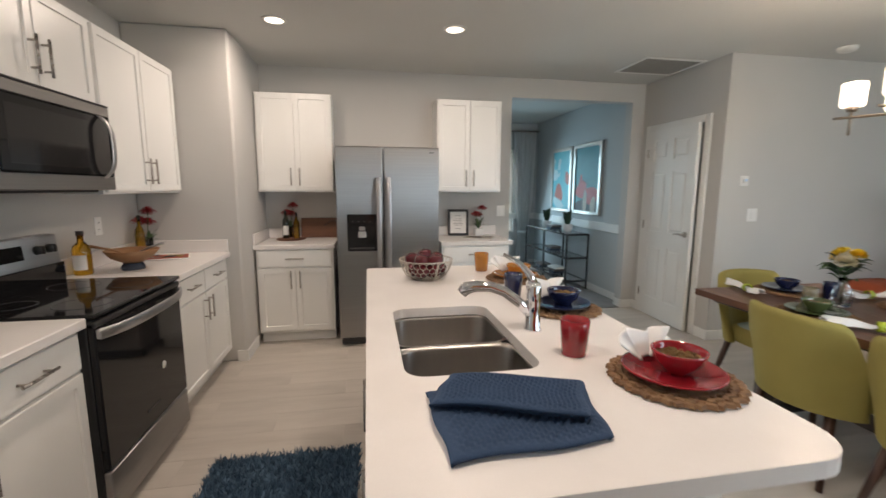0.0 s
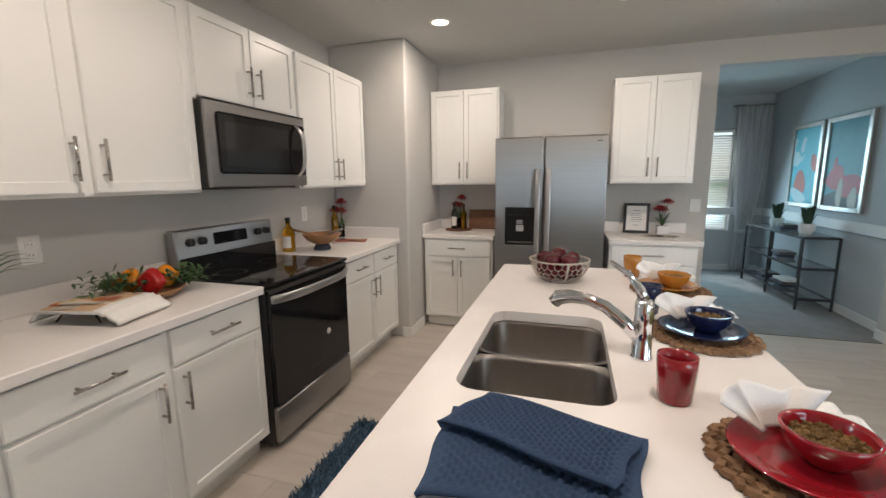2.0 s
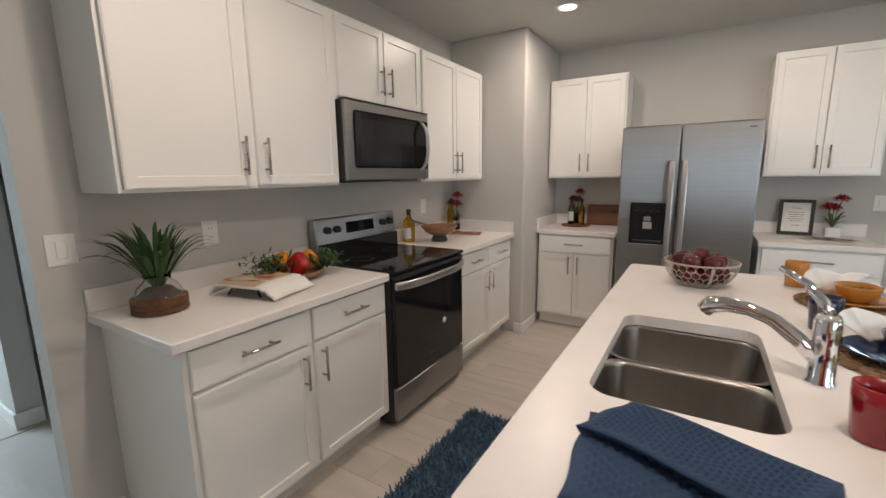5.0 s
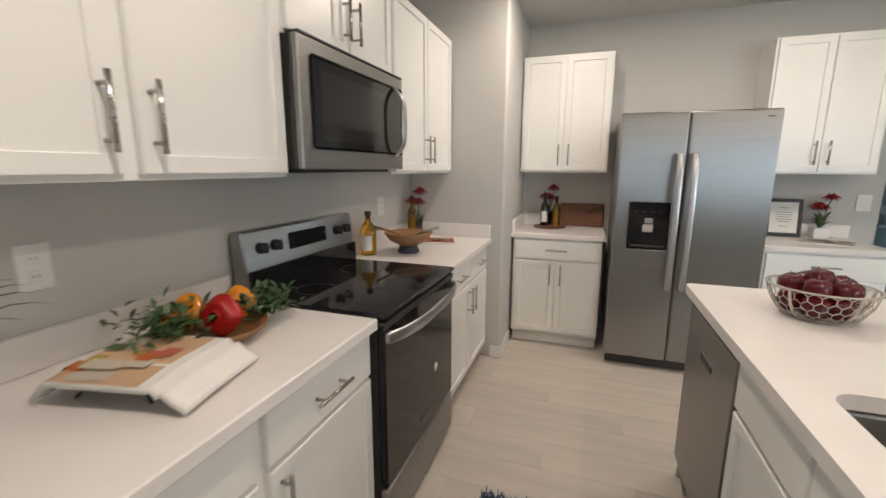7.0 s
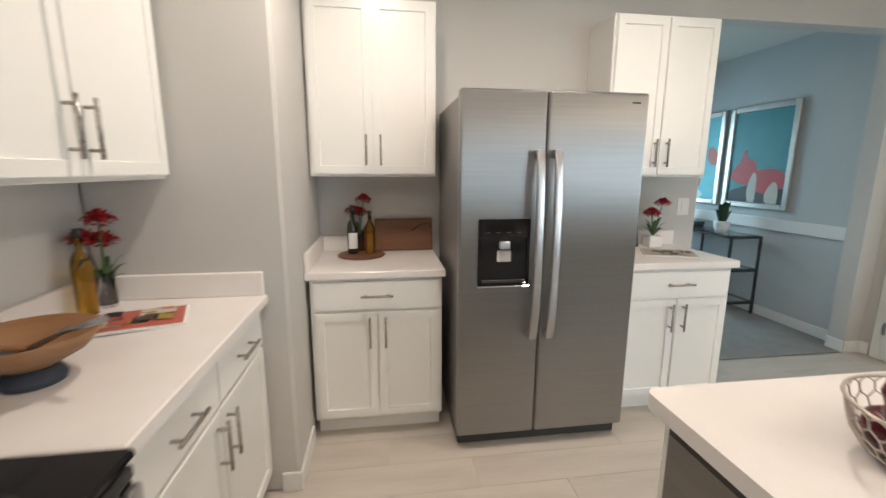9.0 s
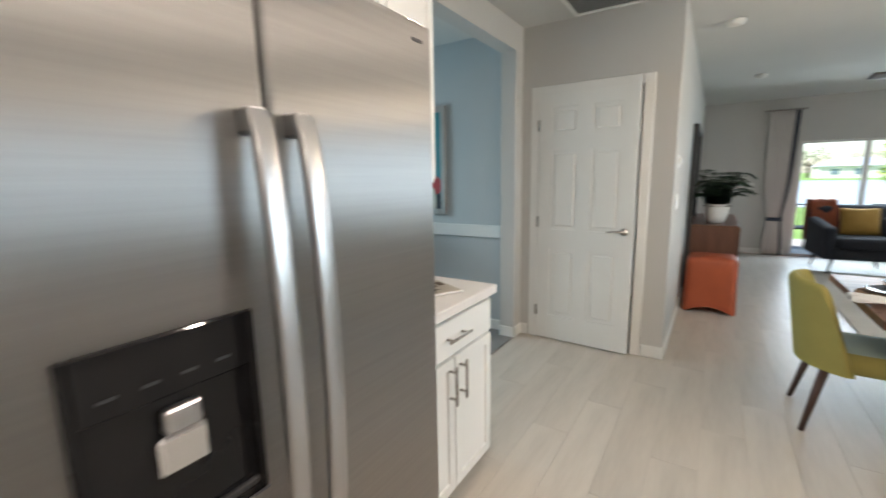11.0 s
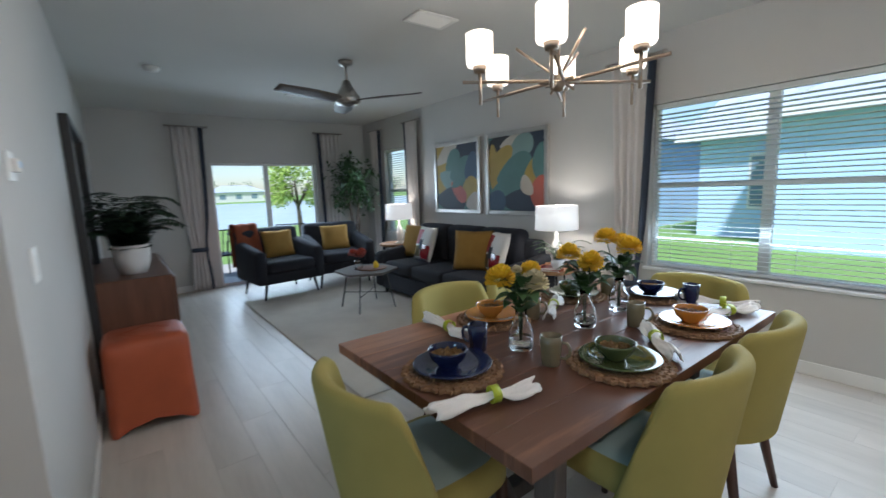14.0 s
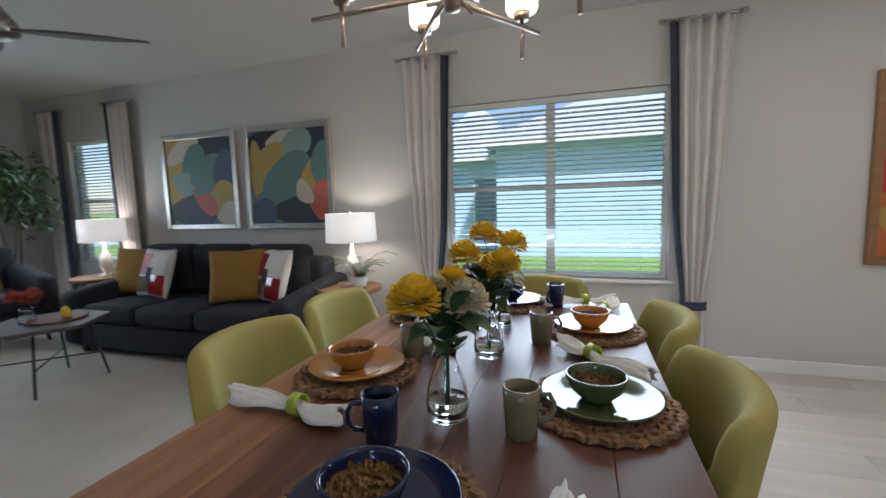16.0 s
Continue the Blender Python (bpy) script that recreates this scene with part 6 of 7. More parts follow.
def bouquet(x, y, z, seed, blooms):
    rnd = random.Random(seed)
    blooms = [(a * 0.95, b * 0.95, c - 0.015, r * 1.12, mt) for a, b, c, r, mt in blooms]
    v = thing("flower_vase", "clear glass bottle vase with yellow and cream flowers", "vase", x, y, z, group="vases on the dining table")
    part("glass", lathe(bmesh.new(), [(0, 0), (0.042, 0), (0.046, 0.006), (0.049, 0.03), (0.044, 0.075), (0.028, 0.115), (0.021, 0.135), (0.023, 0.165), (0.0205, 0.165), (0.0185, 0.135), (0.0255, 0.114), (0.041, 0.075), (0.0455, 0.03), (0.042, 0.012), (0, 0.012)], 32), "glass", v)
    part("water", lathe(bmesh.new(), [(0, 0.0125), (0.041, 0.0125), (0.045, 0.03), (0.0445, 0.045), (0, 0.045)], 28), "water_in", v)
    for bxx, byy, bz, r, mt in blooms:
        part("stalk", tube(bmesh.new(), [(bxx * 0.05, byy * 0.05, 0.02), (bxx * 0.1, byy * 0.1, 0.15), (bxx, byy, bz)], 0.0022, 6), "leaf", v)
    for bxx, byy, bz, r, mt in blooms:
        bm = bmesh.new()
        bloom(bm, (bxx, byy, bz), r, rnd)
        part("bloom", bm, mt, v)
    bm = bmesh.new()
    for k in range(30):
        a = k * 2.4 + rnd.random()
        q, r0 = rnd.uniform(0.06, 0.125), rnd.uniform(0.008, 0.035)
        h = rnd.uniform(0.165, 0.275)
        leaf(bm, (r0 * math.cos(a), r0 * math.sin(a), h - 0.015), (q * math.cos(a), q * math.sin(a), h + rnd.uniform(-0.035, 0.05)), rnd.uniform(0.022, 0.036), 0.25)
    part("foliage", bm, "leaf", v)


bouquet(2.665, 2.20, ZT, 1, [(0.055, 0.06, 0.29, 0.05, "yellow"), (-0.045, -0.03, 0.275, 0.045, "cream"), (0.0, -0.06, 0.315, 0.033, "yellow"), (0.02, 0.0, 0.32, 0.018, "cream")])
bouquet(2.652, 1.80, ZT, 2, [(0.07, 0.03, 0.33, 0.045, "yellow"), (-0.06, 0.05, 0.31, 0.045, "yellow"), (0.0, -0.05, 0.30, 0.032, "yellow"), (-0.03, 0.01, 0.28, 0.028, "yellow")])
bouquet(2.68, 1.475, ZT, 3, [(0.05, 0.05, 0.37, 0.048, "yellow"), (-0.06, 0.02, 0.33, 0.05, "yellow"), (0.02, -0.05, 0.35, 0.035, "yellow")])


def fronds(name, label, x, y, z, n, length, seed, pot, leafmt="leaf", leaflet=0.05, up=0.7):
    rnd = random.Random(seed)
    p = thing(name, label, "plant", x, y, z)
    pot(p)
    z0 = p.get("rim", 0.1)
    bm, st = bmesh.new(), bmesh.new()
    for k in range(n):
        a = k * 2.4 + rnd.uniform(-0.3, 0.3)
        L = length * rnd.uniform(0.7, 1.1)
        lift = up * rnd.uniform(0.5, 1.2)
        pts = []
        for i in range(9):
            t = i / 8
            q = L * (t ** 1.1) * 0.8
            pts.append(Vector((q * math.cos(a), q * math.sin(a), z0 + L * (lift * t * 1.5 - 1.05 * t * t * lift))))
        tube(st, pts, 0.002, 4, False)
        for i in range(1, 9):
            d = (pts[i] - pts[i - 1]).normalized()
            sd = d.cross(Vector((0, 0, 1))).normalized()
            for h in (0.0, 0.5):
                c = pts[i - 1].lerp(pts[i], h)
                ll = leaflet * (1.1 - 0.7 * i / 8)
                for s in (-1, 1):
                    leaf(bm, c, c + sd * s * ll + d * ll * 0.6 - Vector((0, 0, ll * 0.25)), ll * 0.2, 0.1, 2)
    part("stalk_bundle", st, leafmt, p)
    part("foliage", bm, leafmt, p)


def white_pot(r, h):
    def make(p):
        part("pot", lathe(bmesh.new(), [(0, 0), (r * 0.7, 0), (r * 0.95, h * 0.4), (r, h * 0.8), (r * 0.92, h), (r * 0.85, h), (r * 0.9, h * 0.75), (0, h * 0.72)], 28), "white", p, "white ceramic pot")
        p["rim"] = h * 0.75
    return make


fronds("potted_fern", "leafy green plant in a white ceramic pot", 5.62, 3.34, 0.8205, 36, 0.50, 5, white_pot(0.12, 0.22), "leaf_dark", 0.14, 1.5)
fronds("potted_fern", "small green fern in a white pot", 3.98, 0.25, 0.625, 18, 0.34, 6, white_pot(0.06, 0.08), "leaf_light", 0.045, 0.9)


def blade_plant(name, label, x, y, z, n, length, seed, pot, mt, w=0.014, spread=0.8):
    rnd = random.Random(seed)
    p = thing(name, label, "plant", x, y, z)
    pot(p)
    z0 = p.get("rim", 0.05)
    bm = bmesh.new()
    for k in range(n):
        a = k * 2.4 + rnd.uniform(-0.4, 0.4)
        L = length * rnd.uniform(0.65, 1.1)
        sp = spread * rnd.uniform(0.25, 1.0)
        tip = (L * sp * math.cos(a), L * sp * math.sin(a), z0 + L * math.sqrt(max(0.15, 1 - 0.7 * sp * sp)))
        leaf(bm, (0.02 * math.cos(a), 0.02 * math.sin(a), z0 - 0.02), tip, w * rnd.uniform(0.7, 1.2), 0.22, 7)
    part("foliage", bm, mt, p)


def glass_basket(p):
    part("basket", lathe(bmesh.new(), [(0, 0), (0.085, 0), (0.095, 0.03), (0.092, 0.062), (0.086, 0.064), (0.086, 0.01), (0, 0.01)], 36), "wickerdark", p, "dark woven basket holder")
    bm = bmesh.new()
    for k in range(44):
        a = k * math.tau / 44
        for j in range(3):
            pad(bm, (0.093 * math.cos(a), 0.093 * math.sin(a), 0.012 + 0.02 * j), Vector((-math.sin(a), math.cos(a), 0)), Vector((0, 0, 1)), Vector((math.cos(a), math.sin(a), 0)), 0.013, 0.015, 0.004)
    part("weave", bm, "wickerdark", p)
    part("glass", lathe(bmesh.new(), [(0.08, 0.012), (0.083, 0.07), (0.07, 0.10), (0.045, 0.125), (0.048, 0.15), (0.045, 0.15), (0.042, 0.125), (0.067, 0.098), (0.079, 0.07), (0.077, 0.014), (0.08, 0.012)], 32), "glass", p, "clear glass jar")
    part("pebbles", lathe(bmesh.new(), [(0, 0.012), (0.076, 0.012), (0.077, 0.06), (0.05, 0.09), (0, 0.10)], 24), "bark", p)
    p["rim"] = 0.12


blade_plant("potted_plant", "spiky green plant in a glass jar with woven basket", -1.475, 1.17, ZI, 76, 0.26, 8, glass_basket, "leaf", 0.009, 0.98)
for y in (6.0, 6.72):
    blade_plant("potted_succulent", "dark green succulent in a small white pot", 2.88, y, 0.797, 16, 0.24, 9 + int(y), white_pot(0.075, 0.11), "leaf_dark", 0.028, 0.55)


def ficus(x, y):
    rnd = random.Random(12)
    t = thing("ficus_tree", "tall indoor ficus tree with small green leaves", "potted tree", x, y, 0)
    part("pot", lathe(bmesh.new(), [(0, 0), (0.14, 0), (0.19, 0.30), (0.18, 0.31), (0.16, 0.28), (0, 0.28)], 28), "black", t, "dark round planter")
    bm = bmesh.new()
    tops = []
    for k in range(4):
        a = k * 1.6
        p = [(0.03 * math.cos(a), 0.03 * math.sin(a), 0.27), (0.05 * math.cos(a + 1), 0.05 * math.sin(a + 1), 0.7), (0.10 * math.cos(a + 0.4), 0.10 * math.sin(a + 0.4), 1.15), (0.16 * math.cos(a), 0.16 * math.sin(a), 1.6)]
        tube(bm, p, [0.018, 0.015, 0.012, 0.006], 7)
        for j in range(5):
            b = a + j * 1.3
            s = Vector(p[2]).lerp(Vector(p[3]), j / 4 - 0.15)
            e = s + Vector((0.21 * math.cos(b), 0.21 * math.sin(b), 0.20))
            tube(bm, [s, s.lerp(e, 0.5) + Vector((0, 0, 0.04)), e], [0.006, 0.004, 0.002], 5)
            tops.append(e)
    part("trunk", bm, "bark", t)
    bm = bmesh.new()
    for e in tops + [Vector((0.1 * math.cos(k), 0.1 * math.sin(k), 1.95 - 0.05 * k)) for k in range(4)]:
        for _ in range(46):
            c = e + Vector((rnd.gauss(0, 0.065), rnd.gauss(0, 0.065), rnd.gauss(-0.04, 0.09)))
            d = Vector((rnd.gauss(0, 1), rnd.gauss(0, 1), -0.6 + rnd.gauss(0, 0.5))).normalized()
            leaf(bm, c, c + d * rnd.uniform(0.07, 0.11), 0.021, 0.05, 2)
    part("foliage", bm, "leaf", t)


ficus(8.18, 0.22)
v = thing("flower_vase", "clear vase with coral flowers on the coffee table", "vase", 6.10, 1.22, 0.478)
part("glass", lathe(bmesh.new(), [(0, 0), (0.045, 0), (0.055, 0.04), (0.035, 0.09), (0.04, 0.11), (0.036, 0.11), (0.031, 0.09), (0.05, 0.04), (0.04, 0.008), (0, 0.008)], 24), "glass", v)
for k in range(4):
    bm = bmesh.new()
    bloom(bm, (0.055 * math.cos(k * 1.57), 0.055 * math.sin(k * 1.57), 0.17 + 0.02 * (k % 2)), 0.055, RND, 60)
    part("bloom", bm, "coral", v)
t = thing("tray", "wooden tray on the coffee table", "tray", 6.02, 1.08, 0.4765, 30)
part("board", lathe(bmesh.new(), [(0, 0), (0.17, 0), (0.18, 0.012), (0.17, 0.014), (0, 0.010)], 32), "brownboard", t)
t = thing("pear", "yellow pear on the wooden tray", "fruit", 5.96, 1.06, 0.488)
part("flesh", lathe(bmesh.new(), [(0, 0), (0.025, 0.006), (0.035, 0.03), (0.028, 0.055), (0.014, 0.08), (0, 0.088)], 18), "yellow", t)
part("stalk", tube(bmesh.new(), [(0, 0, 0.085), (0.006, 0, 0.105)], 0.002, 5), "bark", t)
for i, (mt, w) in enumerate((("rust", 0.2), ("redglaze", 0.18))):
    b = thing("book", "closed hardback book on the side table", "book", 4.06, 0.24, 0.5805 + 0.0225 * i, 20 + 12 * i)
    part("cover", box(-w / 2, w / 2, -0.07, 0.07, 0, 0.022, 0.002), mt, b)
    part("page_block", box(-w / 2 + 0.004, w / 2 + 0.001, -0.066, 0.0705, 0.003, 0.019), "paper", b)


# ---- island: apples, towel, mat on the floor ----
def apple_bowl(x, y):
    b = thing("wire_bowl", "cream wire mesh fruit bowl", "bowl", x, y, ZI)
    prof = [(0.082, 0.003), (0.112, 0.022), (0.137, 0.062), (0.148, 0.108)]

    def at(a, v):
        s = v * 3
        i = min(2, int(s))
        f = s - i
        r = prof[i][0] + (prof[i + 1][0] - prof[i][0]) * f
        z = prof[i][1] + (prof[i + 1][1] - prof[i][1]) * f
        return (r * math.cos(a), r * math.sin(a), z)
    part("rim", tube(bmesh.new(), [at(k * math.tau / 40, 1) for k in range(41)], 0.0035, 6, False), "wire", b)
    part("foot_ring", tube(bmesh.new(), [at(k * math.tau / 32, 0) for k in range(33)], 0.003, 6, False), "wire", b)
    bm = bmesh.new()
    n, rows = 26, 5
    for j in range(rows):
        for k in range(n):
            a0 = (k + 0.5 * (j % 2)) * math.tau / n
            v0, v1 = j / rows, (j + 0.6) / rows
            v2 = (j + 1) / rows
            tube(bm, [at(a0, v0), at(a0, v1)], 0.0016, 4, False)
            for s in (-0.5, 0.5):
                tube(bm, [at(a0, v1), at(a0 + s * math.tau / n, v2)], 0.0016, 4, False)
    part("mesh", bm, "wire", b)
    for k in range(5):
        a = k * math.tau / 5
        part("band", tube(bmesh.new(), [at(a, i / 8) for i in range(9)], 0.005, 6), "wire", b)
    for i, (ax, ay, az) in enumerate([(0.076 * math.cos(k * 1.047), 0.076 * math.sin(k * 1.047), 0.046) for k in range(6)] + [(0, 0, 0.055)] + [(0.068 * math.cos(k * 1.257 + 0.4), 0.068 * math.sin(k * 1.257 + 0.4), 0.100) for k in range(5)] + [(0.0, 0.0, 0.122)]):
        f = thing("apple", "dark red apple in the wire bowl", "apple", x + ax, y + ay, ZI + az - 0.033, i * 50, group="apples", rx=(i * 17) % 30 - 15)
        f.scale = (1.1, 1.1, 1.1)
        part("flesh", lathe(bmesh.new(), [(0, 0.004), (0.012, 0.0), (0.03, 0.012), (0.0385, 0.036), (0.033, 0.058), (0.016, 0.068), (0.005, 0.062), (0, 0.060)], 20), "apple", f)
        part("stalk", tube(bmesh.new(), [(0, 0, 0.06), (0.003, 0, 0.078)], 0.0015, 5), "bark", f)


apple_bowl(0.33, 2.60)


def towel():
    t = thing("dish_towel", "folded navy blue waffle weave towel on the island", "towel", 0.335, 1.13, ZI)

    def quad(u, v, c, z, wob):
        a, b, cc, d = [Vector(q) for q in c]
        p = a.lerp(b, u).lerp(d.lerp(cc, u), v)
        rim = min(u, 1 - u, v, 1 - v)
        waffle = 0.0058 * math.sin(u * 100) * math.sin(v * 66) * min(1, max(0, rim - 0.03) * 14) - 0.006 * (1 - min(1, rim * 22)) ** 2
        return (p.x + 0.004 * math.sin(9 * v), p.y + 0.006 * math.sin(7 * u), z + waffle + wob * math.sin(4 * u + 2 * v) * math.sin(3 * v + 1))
    lo = ((-0.185, -0.15, 0), (0.155, -0.125, 0), (0.20, 0.10, 0), (-0.195, 0.12, 0))
    hi = ((-0.20, 0.02, 0), (0.125, -0.085, 0), (0.185, 0.06, 0), (-0.125, 0.165, 0))
    part("lower_fold", grid_sheet(bmesh.new(), lambda u, v: quad(u, v, lo, 0.016 + 0.004 * v, 0.002), 90, 60, 0.014), "bluecloth", t)
    part("upper_fold", grid_sheet(bmesh.new(), lambda u, v: quad(u, v, hi, 0.040 + 0.006 * math.sin(3 * u), 0.003), 90, 60, 0.016), "bluecloth", t)


towel()


def shag_rug(x0, x1, y0, y1):
    r = thing("shag_rug", "blue shag floor mat beside the island", "rug")
    part("backing", box(x0, x1, y0, y1, 0.0005, 0.012, 0.004), "bluerug", r)
    bm = bmesh.new()
    rnd = random.Random(4)
    for _ in range(9000):
        p = Vector((rnd.uniform(x0 - 0.008, x1 + 0.008), rnd.uniform(y0 - 0.008, y1 + 0.008), 0.008))
        d = Vector((rnd.gauss(0, 0.5), rnd.gauss(0, 0.5), 1)).normalized() * rnd.uniform(0.022, 0.04)
        s = Vector((rnd.gauss(0, 1), rnd.gauss(0, 1), 0)).normalized() * 0.0045
        bm.faces.new([bm.verts.new(q) for q in (p - s, p + s, p + d + s * 0.4, p + d - s * 0.4)])
    part("pile", bm, "bluerug", r)["kind"] = "stuff"


shag_rug(-0.78, -0.06, 1.25, 2.47)


# ---- things on the kitchen counters ----
def bottle(x, y, z, mt, label, r=0.034, h=0.24, cap="black", paper=True):
    b = thing("bottle", label, "bottle", x, y, z)
    part("glass", lathe(bmesh.new(), [(0, 0), (r * 0.95, 0), (r, 0.006), (r, h * 0.56), (r * 0.85, h * 0.66), (r * 0.36, h * 0.76), (r * 0.34, h * 0.92), (0, h * 0.92)], 28), mt, b)
    part("cap", lathe(bmesh.new(), [(0, h * 0.9), (r * 0.42, h * 0.9), (r * 0.42, h), (0, h)], 20), cap, b)
    if paper:
        def lab(u, v):
            a = -2.3 + 1.7 * u
            return ((r + 0.0008) * math.cos(a), (r + 0.0008) * math.sin(a), h * (0.12 + 0.34 * v))
        part("label", grid_sheet(bmesh.new(), lab, 12, 1), "paper", b, "pale paper label")


bottle(-1.61, 3.02, ZI, "oil", "golden oil bottle with black cap beside the range", 0.045, 0.25)
bottle(-0.775, 4.60, ZI + 0.012, "darkbottle", "dark wine bottle with white label on a tray", 0.032, 0.27)
bottle(-0.675, 4.60, ZI + 0.012, "oil", "slim yellow oil bottle on a tray", 0.03, 0.25, paper=False)
bottle(-1.61, 3.66, ZI, "oil", "tall yellow oil bottle by the flowers", 0.03, 0.30, paper=False)
t = thing("tray", "round woven tray under the bottles", "tray", -0.725, 4.585, ZI)
part("disc", lathe(bmesh.new(), [(0, 0), (0.13, 0), (0.138, 0.006), (0.13, 0.012), (0, 0.0115)], 36), "brownboard", t)


def board():
    b = thing("cutting_board", "reddish brown wooden board leaning on the wall", "cutting board", -0.47, 4.715, ZI + 0.001, 0, rx=-9)
    part("panel", box(-0.18, 0.18, -0.009, 0.009, 0, 0.20, 0.008, 2), "brownboard", b)
    part("strap", tube(bmesh.new(), [(0.05, -0.012, 0.12), (0.10, -0.014, 0.16), (0.16, -0.012, 0.17), (0.175, -0.012, 0.13)], 0.005, 6), "legwood", b, "dark leather strap")


board()


def wood_bowl():
    b = thing("serving_bowl", "wooden serving bowl on a dark ribbed foot", "bowl", -1.42, 3.16, ZI)
    part("foot", lathe(bmesh.new(), [(0, 0), (0.062, 0), (0.065, 0.012), (0.05, 0.04), (0, 0.042)], 20, smooth=False), "band", b, "dark ribbed foot")
    part("dish", lathe(bmesh.new(), [(0, 0.04), (0.05, 0.042), (0.11, 0.075), (0.145, 0.12), (0.14, 0.122), (0.105, 0.08), (0.04, 0.05), (0, 0.05)], 40), "basketwood", b)
    for i, (mt, a) in enumerate((("steel", 2.9), ("basketwood", 0.9))):
        s = thing("serving_spoon", "serving spoon resting in the wooden bowl", "spoon", -1.42, 3.16, ZI)
        d = Vector((math.cos(a) * -1, math.sin(a) * -1, 0))
        part("shaft", tube(bmesh.new(), [d * -0.03 + Vector((0, 0, 0.066)), d * 0.10 + Vector((0, 0, 0.13)), d * 0.21 + Vector((0, 0, 0.165))], [0.008, 0.006, 0.009], 8), mt, s)
        part("head", lathe(bmesh.new(), [(0, 0.0), (0.024, 0.006), (0.03, 0.016), (0.027, 0.016), (0.02, 0.008), (0, 0.004)], 16), mt, s, "", Matrix.Translation(d * -0.045 + Vector((0, 0, 0.056))))


wood_bowl()


def red_flowers(x, y, z, label, pot=True, h=0.30):
    v = thing("flower_vase", label, "vase", x, y, z)
    if pot:
        part("pot", box(-0.045, 0.045, -0.045, 0.045, 0, 0.075, 0.006), "white", v, "white square pot")
    else:
        part("pot", lathe(bmesh.new(), [(0, 0), (0.03, 0), (0.034, 0.01), (0.034, 0.13), (0.031, 0.13), (0.03, 0.012), (0, 0.012)], 24), "glass", v, "clear glass vase")
    bm = bmesh.new()
    heads = ((0.03, -0.03, h * 1.05), (-0.035, -0.02, h * 0.82), (0.0, 0.02, h * 0.78))
    for hx, hy, hz in heads:
        part("stalk", tube(bmesh.new(), [(0, 0, 0.04), (hx * 0.4, hy * 0.4, hz * 0.6), (hx, hy, hz)], 0.003, 6), "leaf_light", v)
    for k in range(9):
        a = k * 2.4
        leaf(bm, (0, 0, 0.07), (0.08 * math.cos(a), 0.08 * math.sin(a), 0.13 + 0.01 * k), 0.012, 0.2)
    part("foliage", bm, "leaf_light", v)
    for hx, hy, hz in heads:
        bm = bmesh.new()
        for k in range(8):
            a = k * math.tau / 8
            leaf(bm, (hx, hy, hz), (hx + 0.062 * math.cos(a), hy + 0.062 * math.sin(a), hz + 0.012), 0.020, 0.35, 4)
        bloom(bm, (hx, hy, hz + 0.004), 0.042, RND, 40)
        part("bloom", bm, "redpetal", v)


red_flowers(-1.60, 3.745, ZI, "red poppies in a clear glass vase", False, 0.30)
red_flowers(-0.74, 4.69, ZI, "red poppies in a clear vase behind the bottles", False, 0.30)
red_flowers(1.18, 4.66, ZI, "red poppies in a white square pot", True, 0.27)

f = thing("photo_frame", "black tabletop frame with a printed white notice", "picture frame", 0.96, 4.66, ZI + 0.002, -8, rx=-12)
bm = bmesh.new()
for a in ((-0.11, -0.085, 0, 0.28), (0.085, 0.11, 0, 0.28), (-0.085, 0.085, 0, 0.025), (-0.085, 0.085, 0.255, 0.28)):
    bx(bm, a[0], a[1], -0.012, 0.008, a[2], a[3], 0.003)
part("frame", bm, "black", f)
part("sheet", box(-0.085, 0.085, -0.006, 0.004, 0.025, 0.255), "paper", f)
for i, w in enumerate((0.06, 0.0, 0.09, 0.10, 0.08, 0.10, 0.07, 0.0, 0.05)):
    if w:
        part("text_bar", box(-w / 2, w / 2, -0.0072, -0.005, 0.21 - i * 0.017, 0.214 - i * 0.017), "ink", f)


def magazine(x, y, z, rz, label, cols, w=0.21, l=0.28, rise=None, printed=1.0):
    g = thing("magazine", label, "magazine", x, y, z, rz)

    def fn(u, v):
        return ((u - 0.5) * w, (v - 0.5) * l, 0.010 + (rise(u, v) if rise else 0.0) + 0.002 * math.sin(5 * v))
    part("page_block", grid_sheet(bmesh.new(), fn, 28, 14, 0.008), "paper", g)
    rnd = random.Random(len(label))
    for i in range(22):
        u0, v0 = rnd.uniform(0.04, 0.62) * printed, rnd.uniform(0.04, 0.74)
        du, dv = rnd.uniform(0.15, 0.34) * printed, rnd.uniform(0.08, 0.22)
        if i == 0:
            u0, v0, du, dv = 0.03, 0.03, printed - 0.06, 0.94

        def fp(u, v, u0=u0, v0=v0, du=du, dv=dv, i=i):
            p = fn(u0 + du * u, v0 + dv * v)
            return (p[0], p[1], p[2] + 0.001 + 0.0003 * i)
        part("printed_block", grid_sheet(bmesh.new(), fp, 8, 4), cols[i % len(cols)], g)


magazine(-1.40, 3.56, ZI, -70, "glossy food magazine lying on the counter", [P["coral"], P["cream"], P["black"], P["ochre"], "legwood"])
magazine(1.12, 4.40, ZI, 62, "printed leaflet lying on the counter", [P["cream"], "greywood", P["cream"], "bark"], 0.22, 0.30)


def drooping(u, v):
    """Flat over the stand, one end folded down to the counter in two leaves."""
    lift = 0.048 * min(1, u / 0.10) * (1 - 0.35 * max(0, 0.35 - v))
    fall = max(0.0, u - 0.74) / 0.26
    return lift * (1 - fall ** 1.2) + 0.014 * math.sin(math.pi * min(1, fall)) * math.sin(3 * math.pi * fall) ** 2


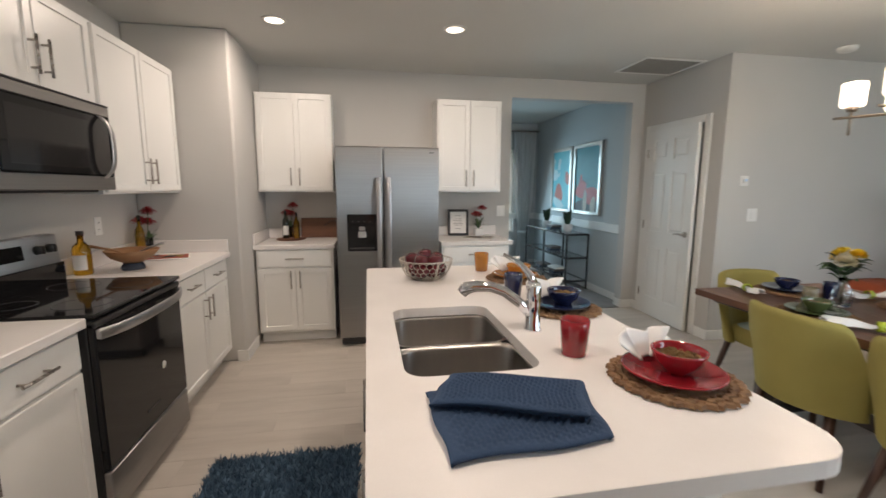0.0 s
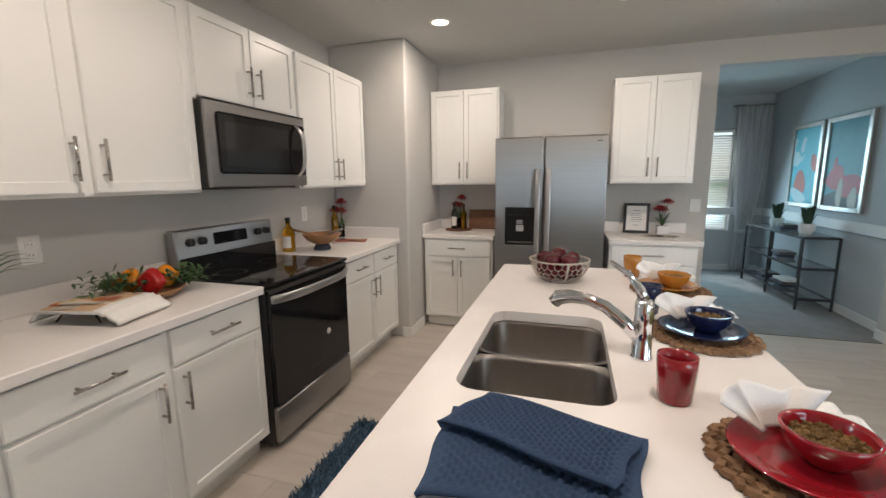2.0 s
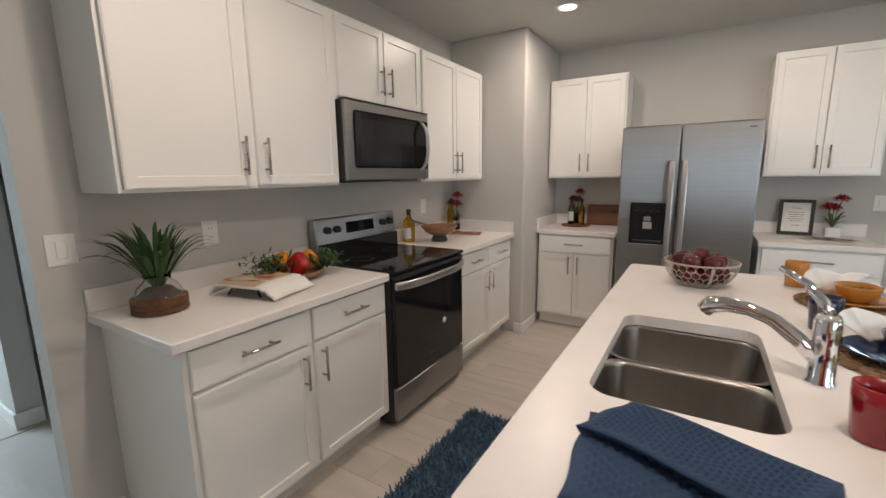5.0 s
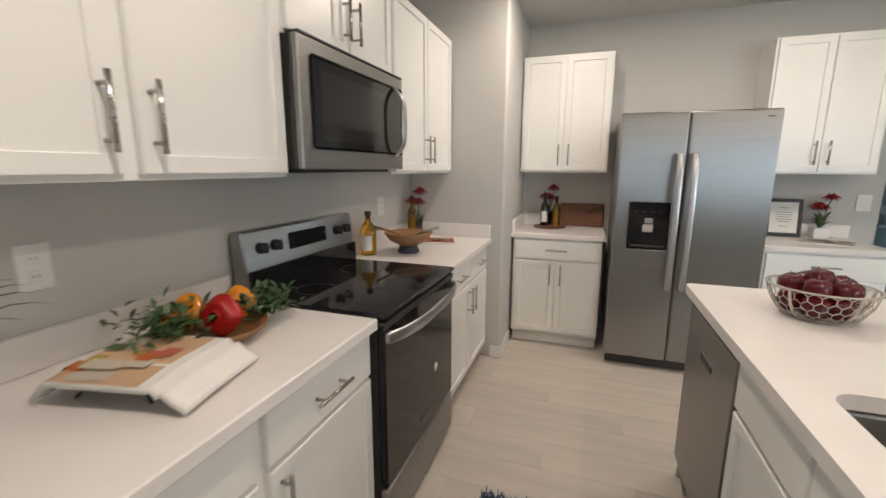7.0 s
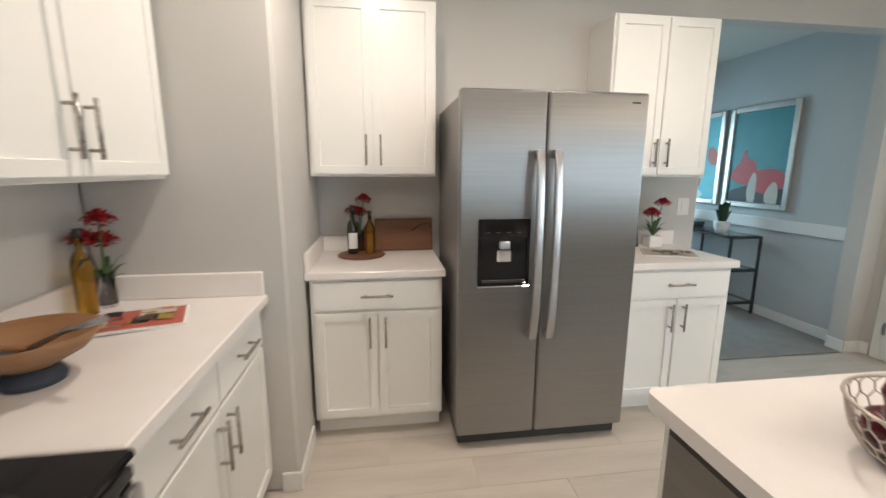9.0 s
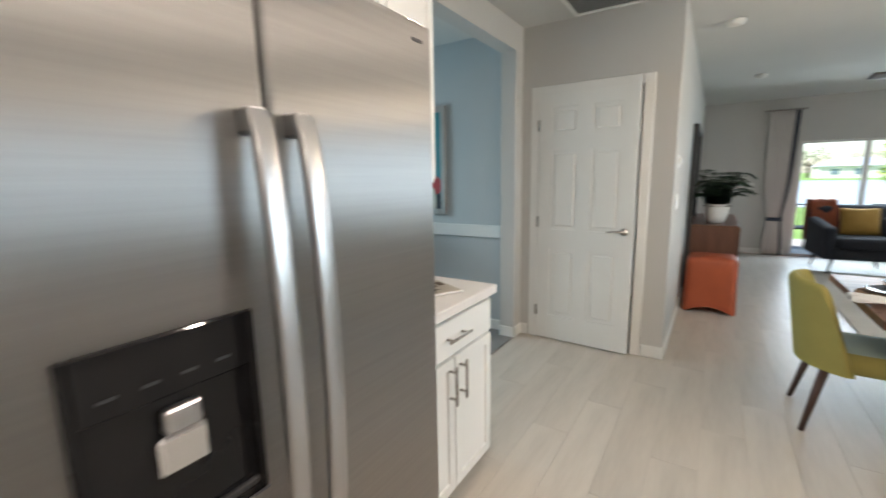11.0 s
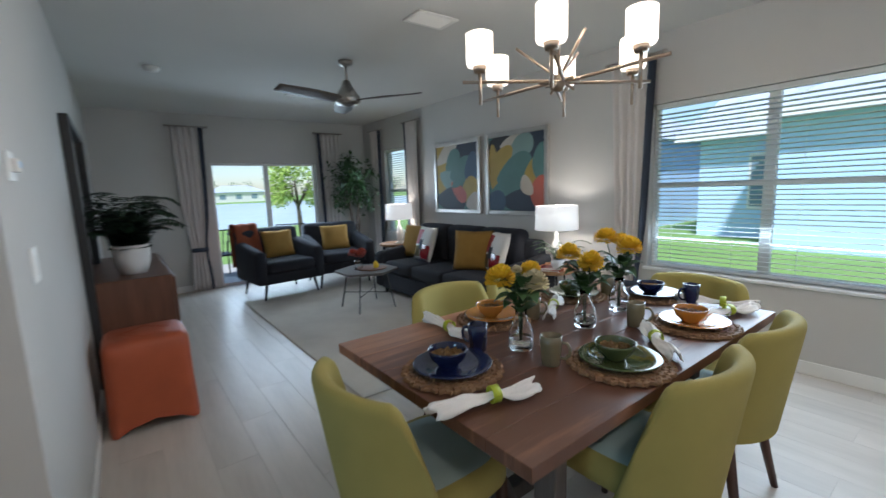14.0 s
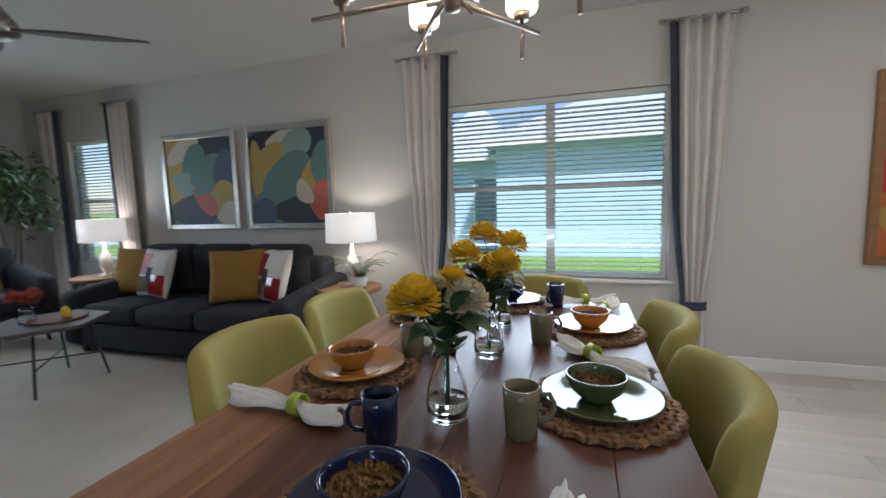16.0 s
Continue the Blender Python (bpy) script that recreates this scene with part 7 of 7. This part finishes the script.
g = thing("book_stand", "low black metal stand under an open cookbook", "stand", -1.355, 1.54, ZI, 12)
for y in (-0.09, 0.09):
    part("rail", tube(bmesh.new(), [(-0.11, y, 0.004), (-0.08, y, 0.036), (0.05, y, 0.036), (0.07, y, 0.004)], 0.004, 6), "black", g)
magazine(-1.355, 1.54, ZI + 0.003, 12, "open cookbook with colourful printed pages", [P["peach"], P["ochre"], P["cream"], P["orange"], P["peach"], P["cream"], "leaf_light", P["coral"]], 0.36, 0.26, drooping, 0.72)

t = thing("vegetable_tray", "wooden tray of peppers and leafy greens", "tray", -1.44, 1.785, ZI, 70)
part("tray", lathe(bmesh.new(), [(0, 0.012), (0.12, 0.012), (0.15, 0.04), (0.145, 0.043), (0.115, 0.02), (0, 0.02)], 28), "basketwood", t)
for k in range(3):
    a = k * 2.1
    part("foot", cyl(bmesh.new(), 0.09 * math.cos(a), 0.09 * math.sin(a), 0.0, 0.013, 0.01, 12), "black", t)
for mt, px, py, r, turn in (("redpepper", -1.40, 1.81, 0.046, 12), ("orange", -1.495, 1.80, 0.042, -14), ("orange", -1.47, 1.90, 0.040, 62)):
    f = thing("pepper", ("red" if mt == "redpepper" else "orange yellow") + " bell pepper lying on the wooden tray", "vegetable", px, py, ZI + 0.072, turn, rx=78)
    f.scale = (1.25, 1.25, 1.2)
    bm = bmesh.new()

    def pf(u, v, r=r):
        a, z = u * math.tau, v
        q = r * math.sin(math.pi * min(0.97, max(0.03, v)) ** 0.8) ** 0.6 * (1 + 0.07 * math.cos(4 * a))
        return (q * math.cos(a), q * math.sin(a), 0.075 * z - 0.012 * (v > 0.9))
    grid_sheet(bm, pf, 24, 12)
    part("flesh", bm, mt, f)
    part("stalk", tube(bmesh.new(), [(0, 0, 0.055), (0.006, 0, 0.085)], 0.005, 6), "leaf", f)
g = thing("leafy_greens", "bunch of green carrot tops on the tray", "greens", -1.44, 1.80, ZI + 0.03)
bm = bmesh.new()
rnd = random.Random(31)
for k in range(420):
    e = Vector((0.05, 0.14, 0.015)) if k % 2 else Vector((-0.03, -0.13, 0.03))
    c = e + Vector((rnd.gauss(0, 0.042), rnd.gauss(0, 0.045), abs(rnd.gauss(0.02, 0.025))))
    d = Vector((rnd.gauss(0, 1), rnd.gauss(0, 1), rnd.gauss(0.3, 0.5))).normalized() * 0.04
    leaf(bm, c, c + d, 0.008, 0.1, 2)
part("foliage", bm, "leaf_light", g)
f = thing("carrot", "orange carrot on the vegetable tray", "vegetable", -1.485, 1.75, ZI + 0.085)
part("root", tube(bmesh.new(), [(0, -0.08, 0), (0, 0.0, 0.006), (0, 0.09, 0.002)], [0.014, 0.011, 0.004], 10), "orange", f)

# den shelves
for z, y, n in ((0.137, 6.3, 3), (0.467, 6.45, 2), (0.137, 6.8, 2), (0.797, 6.45, 2)):
    for i in range(n):
        b = thing("book", "stacked hardback book on the console shelf", "book", 2.88, y, z + i * 0.031, 80 + 9 * i, group="books on the console")
        part("cover", box(-0.12, 0.12, -0.085, 0.085, 0, 0.03, 0.002), ("band", "greywood", "paper")[i % 3], b)
        part("page_block", box(-0.115, 0.1215, -0.081, 0.081, 0.004, 0.026), "paper", b)

# ---- floor planks ----
def planks():
    w, length, gap = 0.203, 1.215, 0.0016
    me = mesh_of("plank", box(0, length - gap, 0, w - gap, -0.012, 0.0), "tile")
    y, row = WY, 0
    while y < FY - 0.02:
        x = -1.70 - (row * 0.41) % length
        while x < SX:
            inside = not (x > DX + 0.3 and y > BY) and not (x + length < DX + 0.1 and y > FY)
            if inside:
                o = new("plank", me)
                o.parent = floor
                o.location = (x, y, 0)
            x += length
        y += w
        row += 1


planks()
bm = bmesh.new()
for i in range(26):
    for k in range(2):
        bx(bm, -4.4 + k * 0.74, -4.4 + k * 0.74 + 0.737, WY + i * 0.203, WY + i * 0.203 + 0.2, -0.012, 0.0)
rest = part("planks_rest", bm, "tile", floor)
rest["kind"] = "stuff"
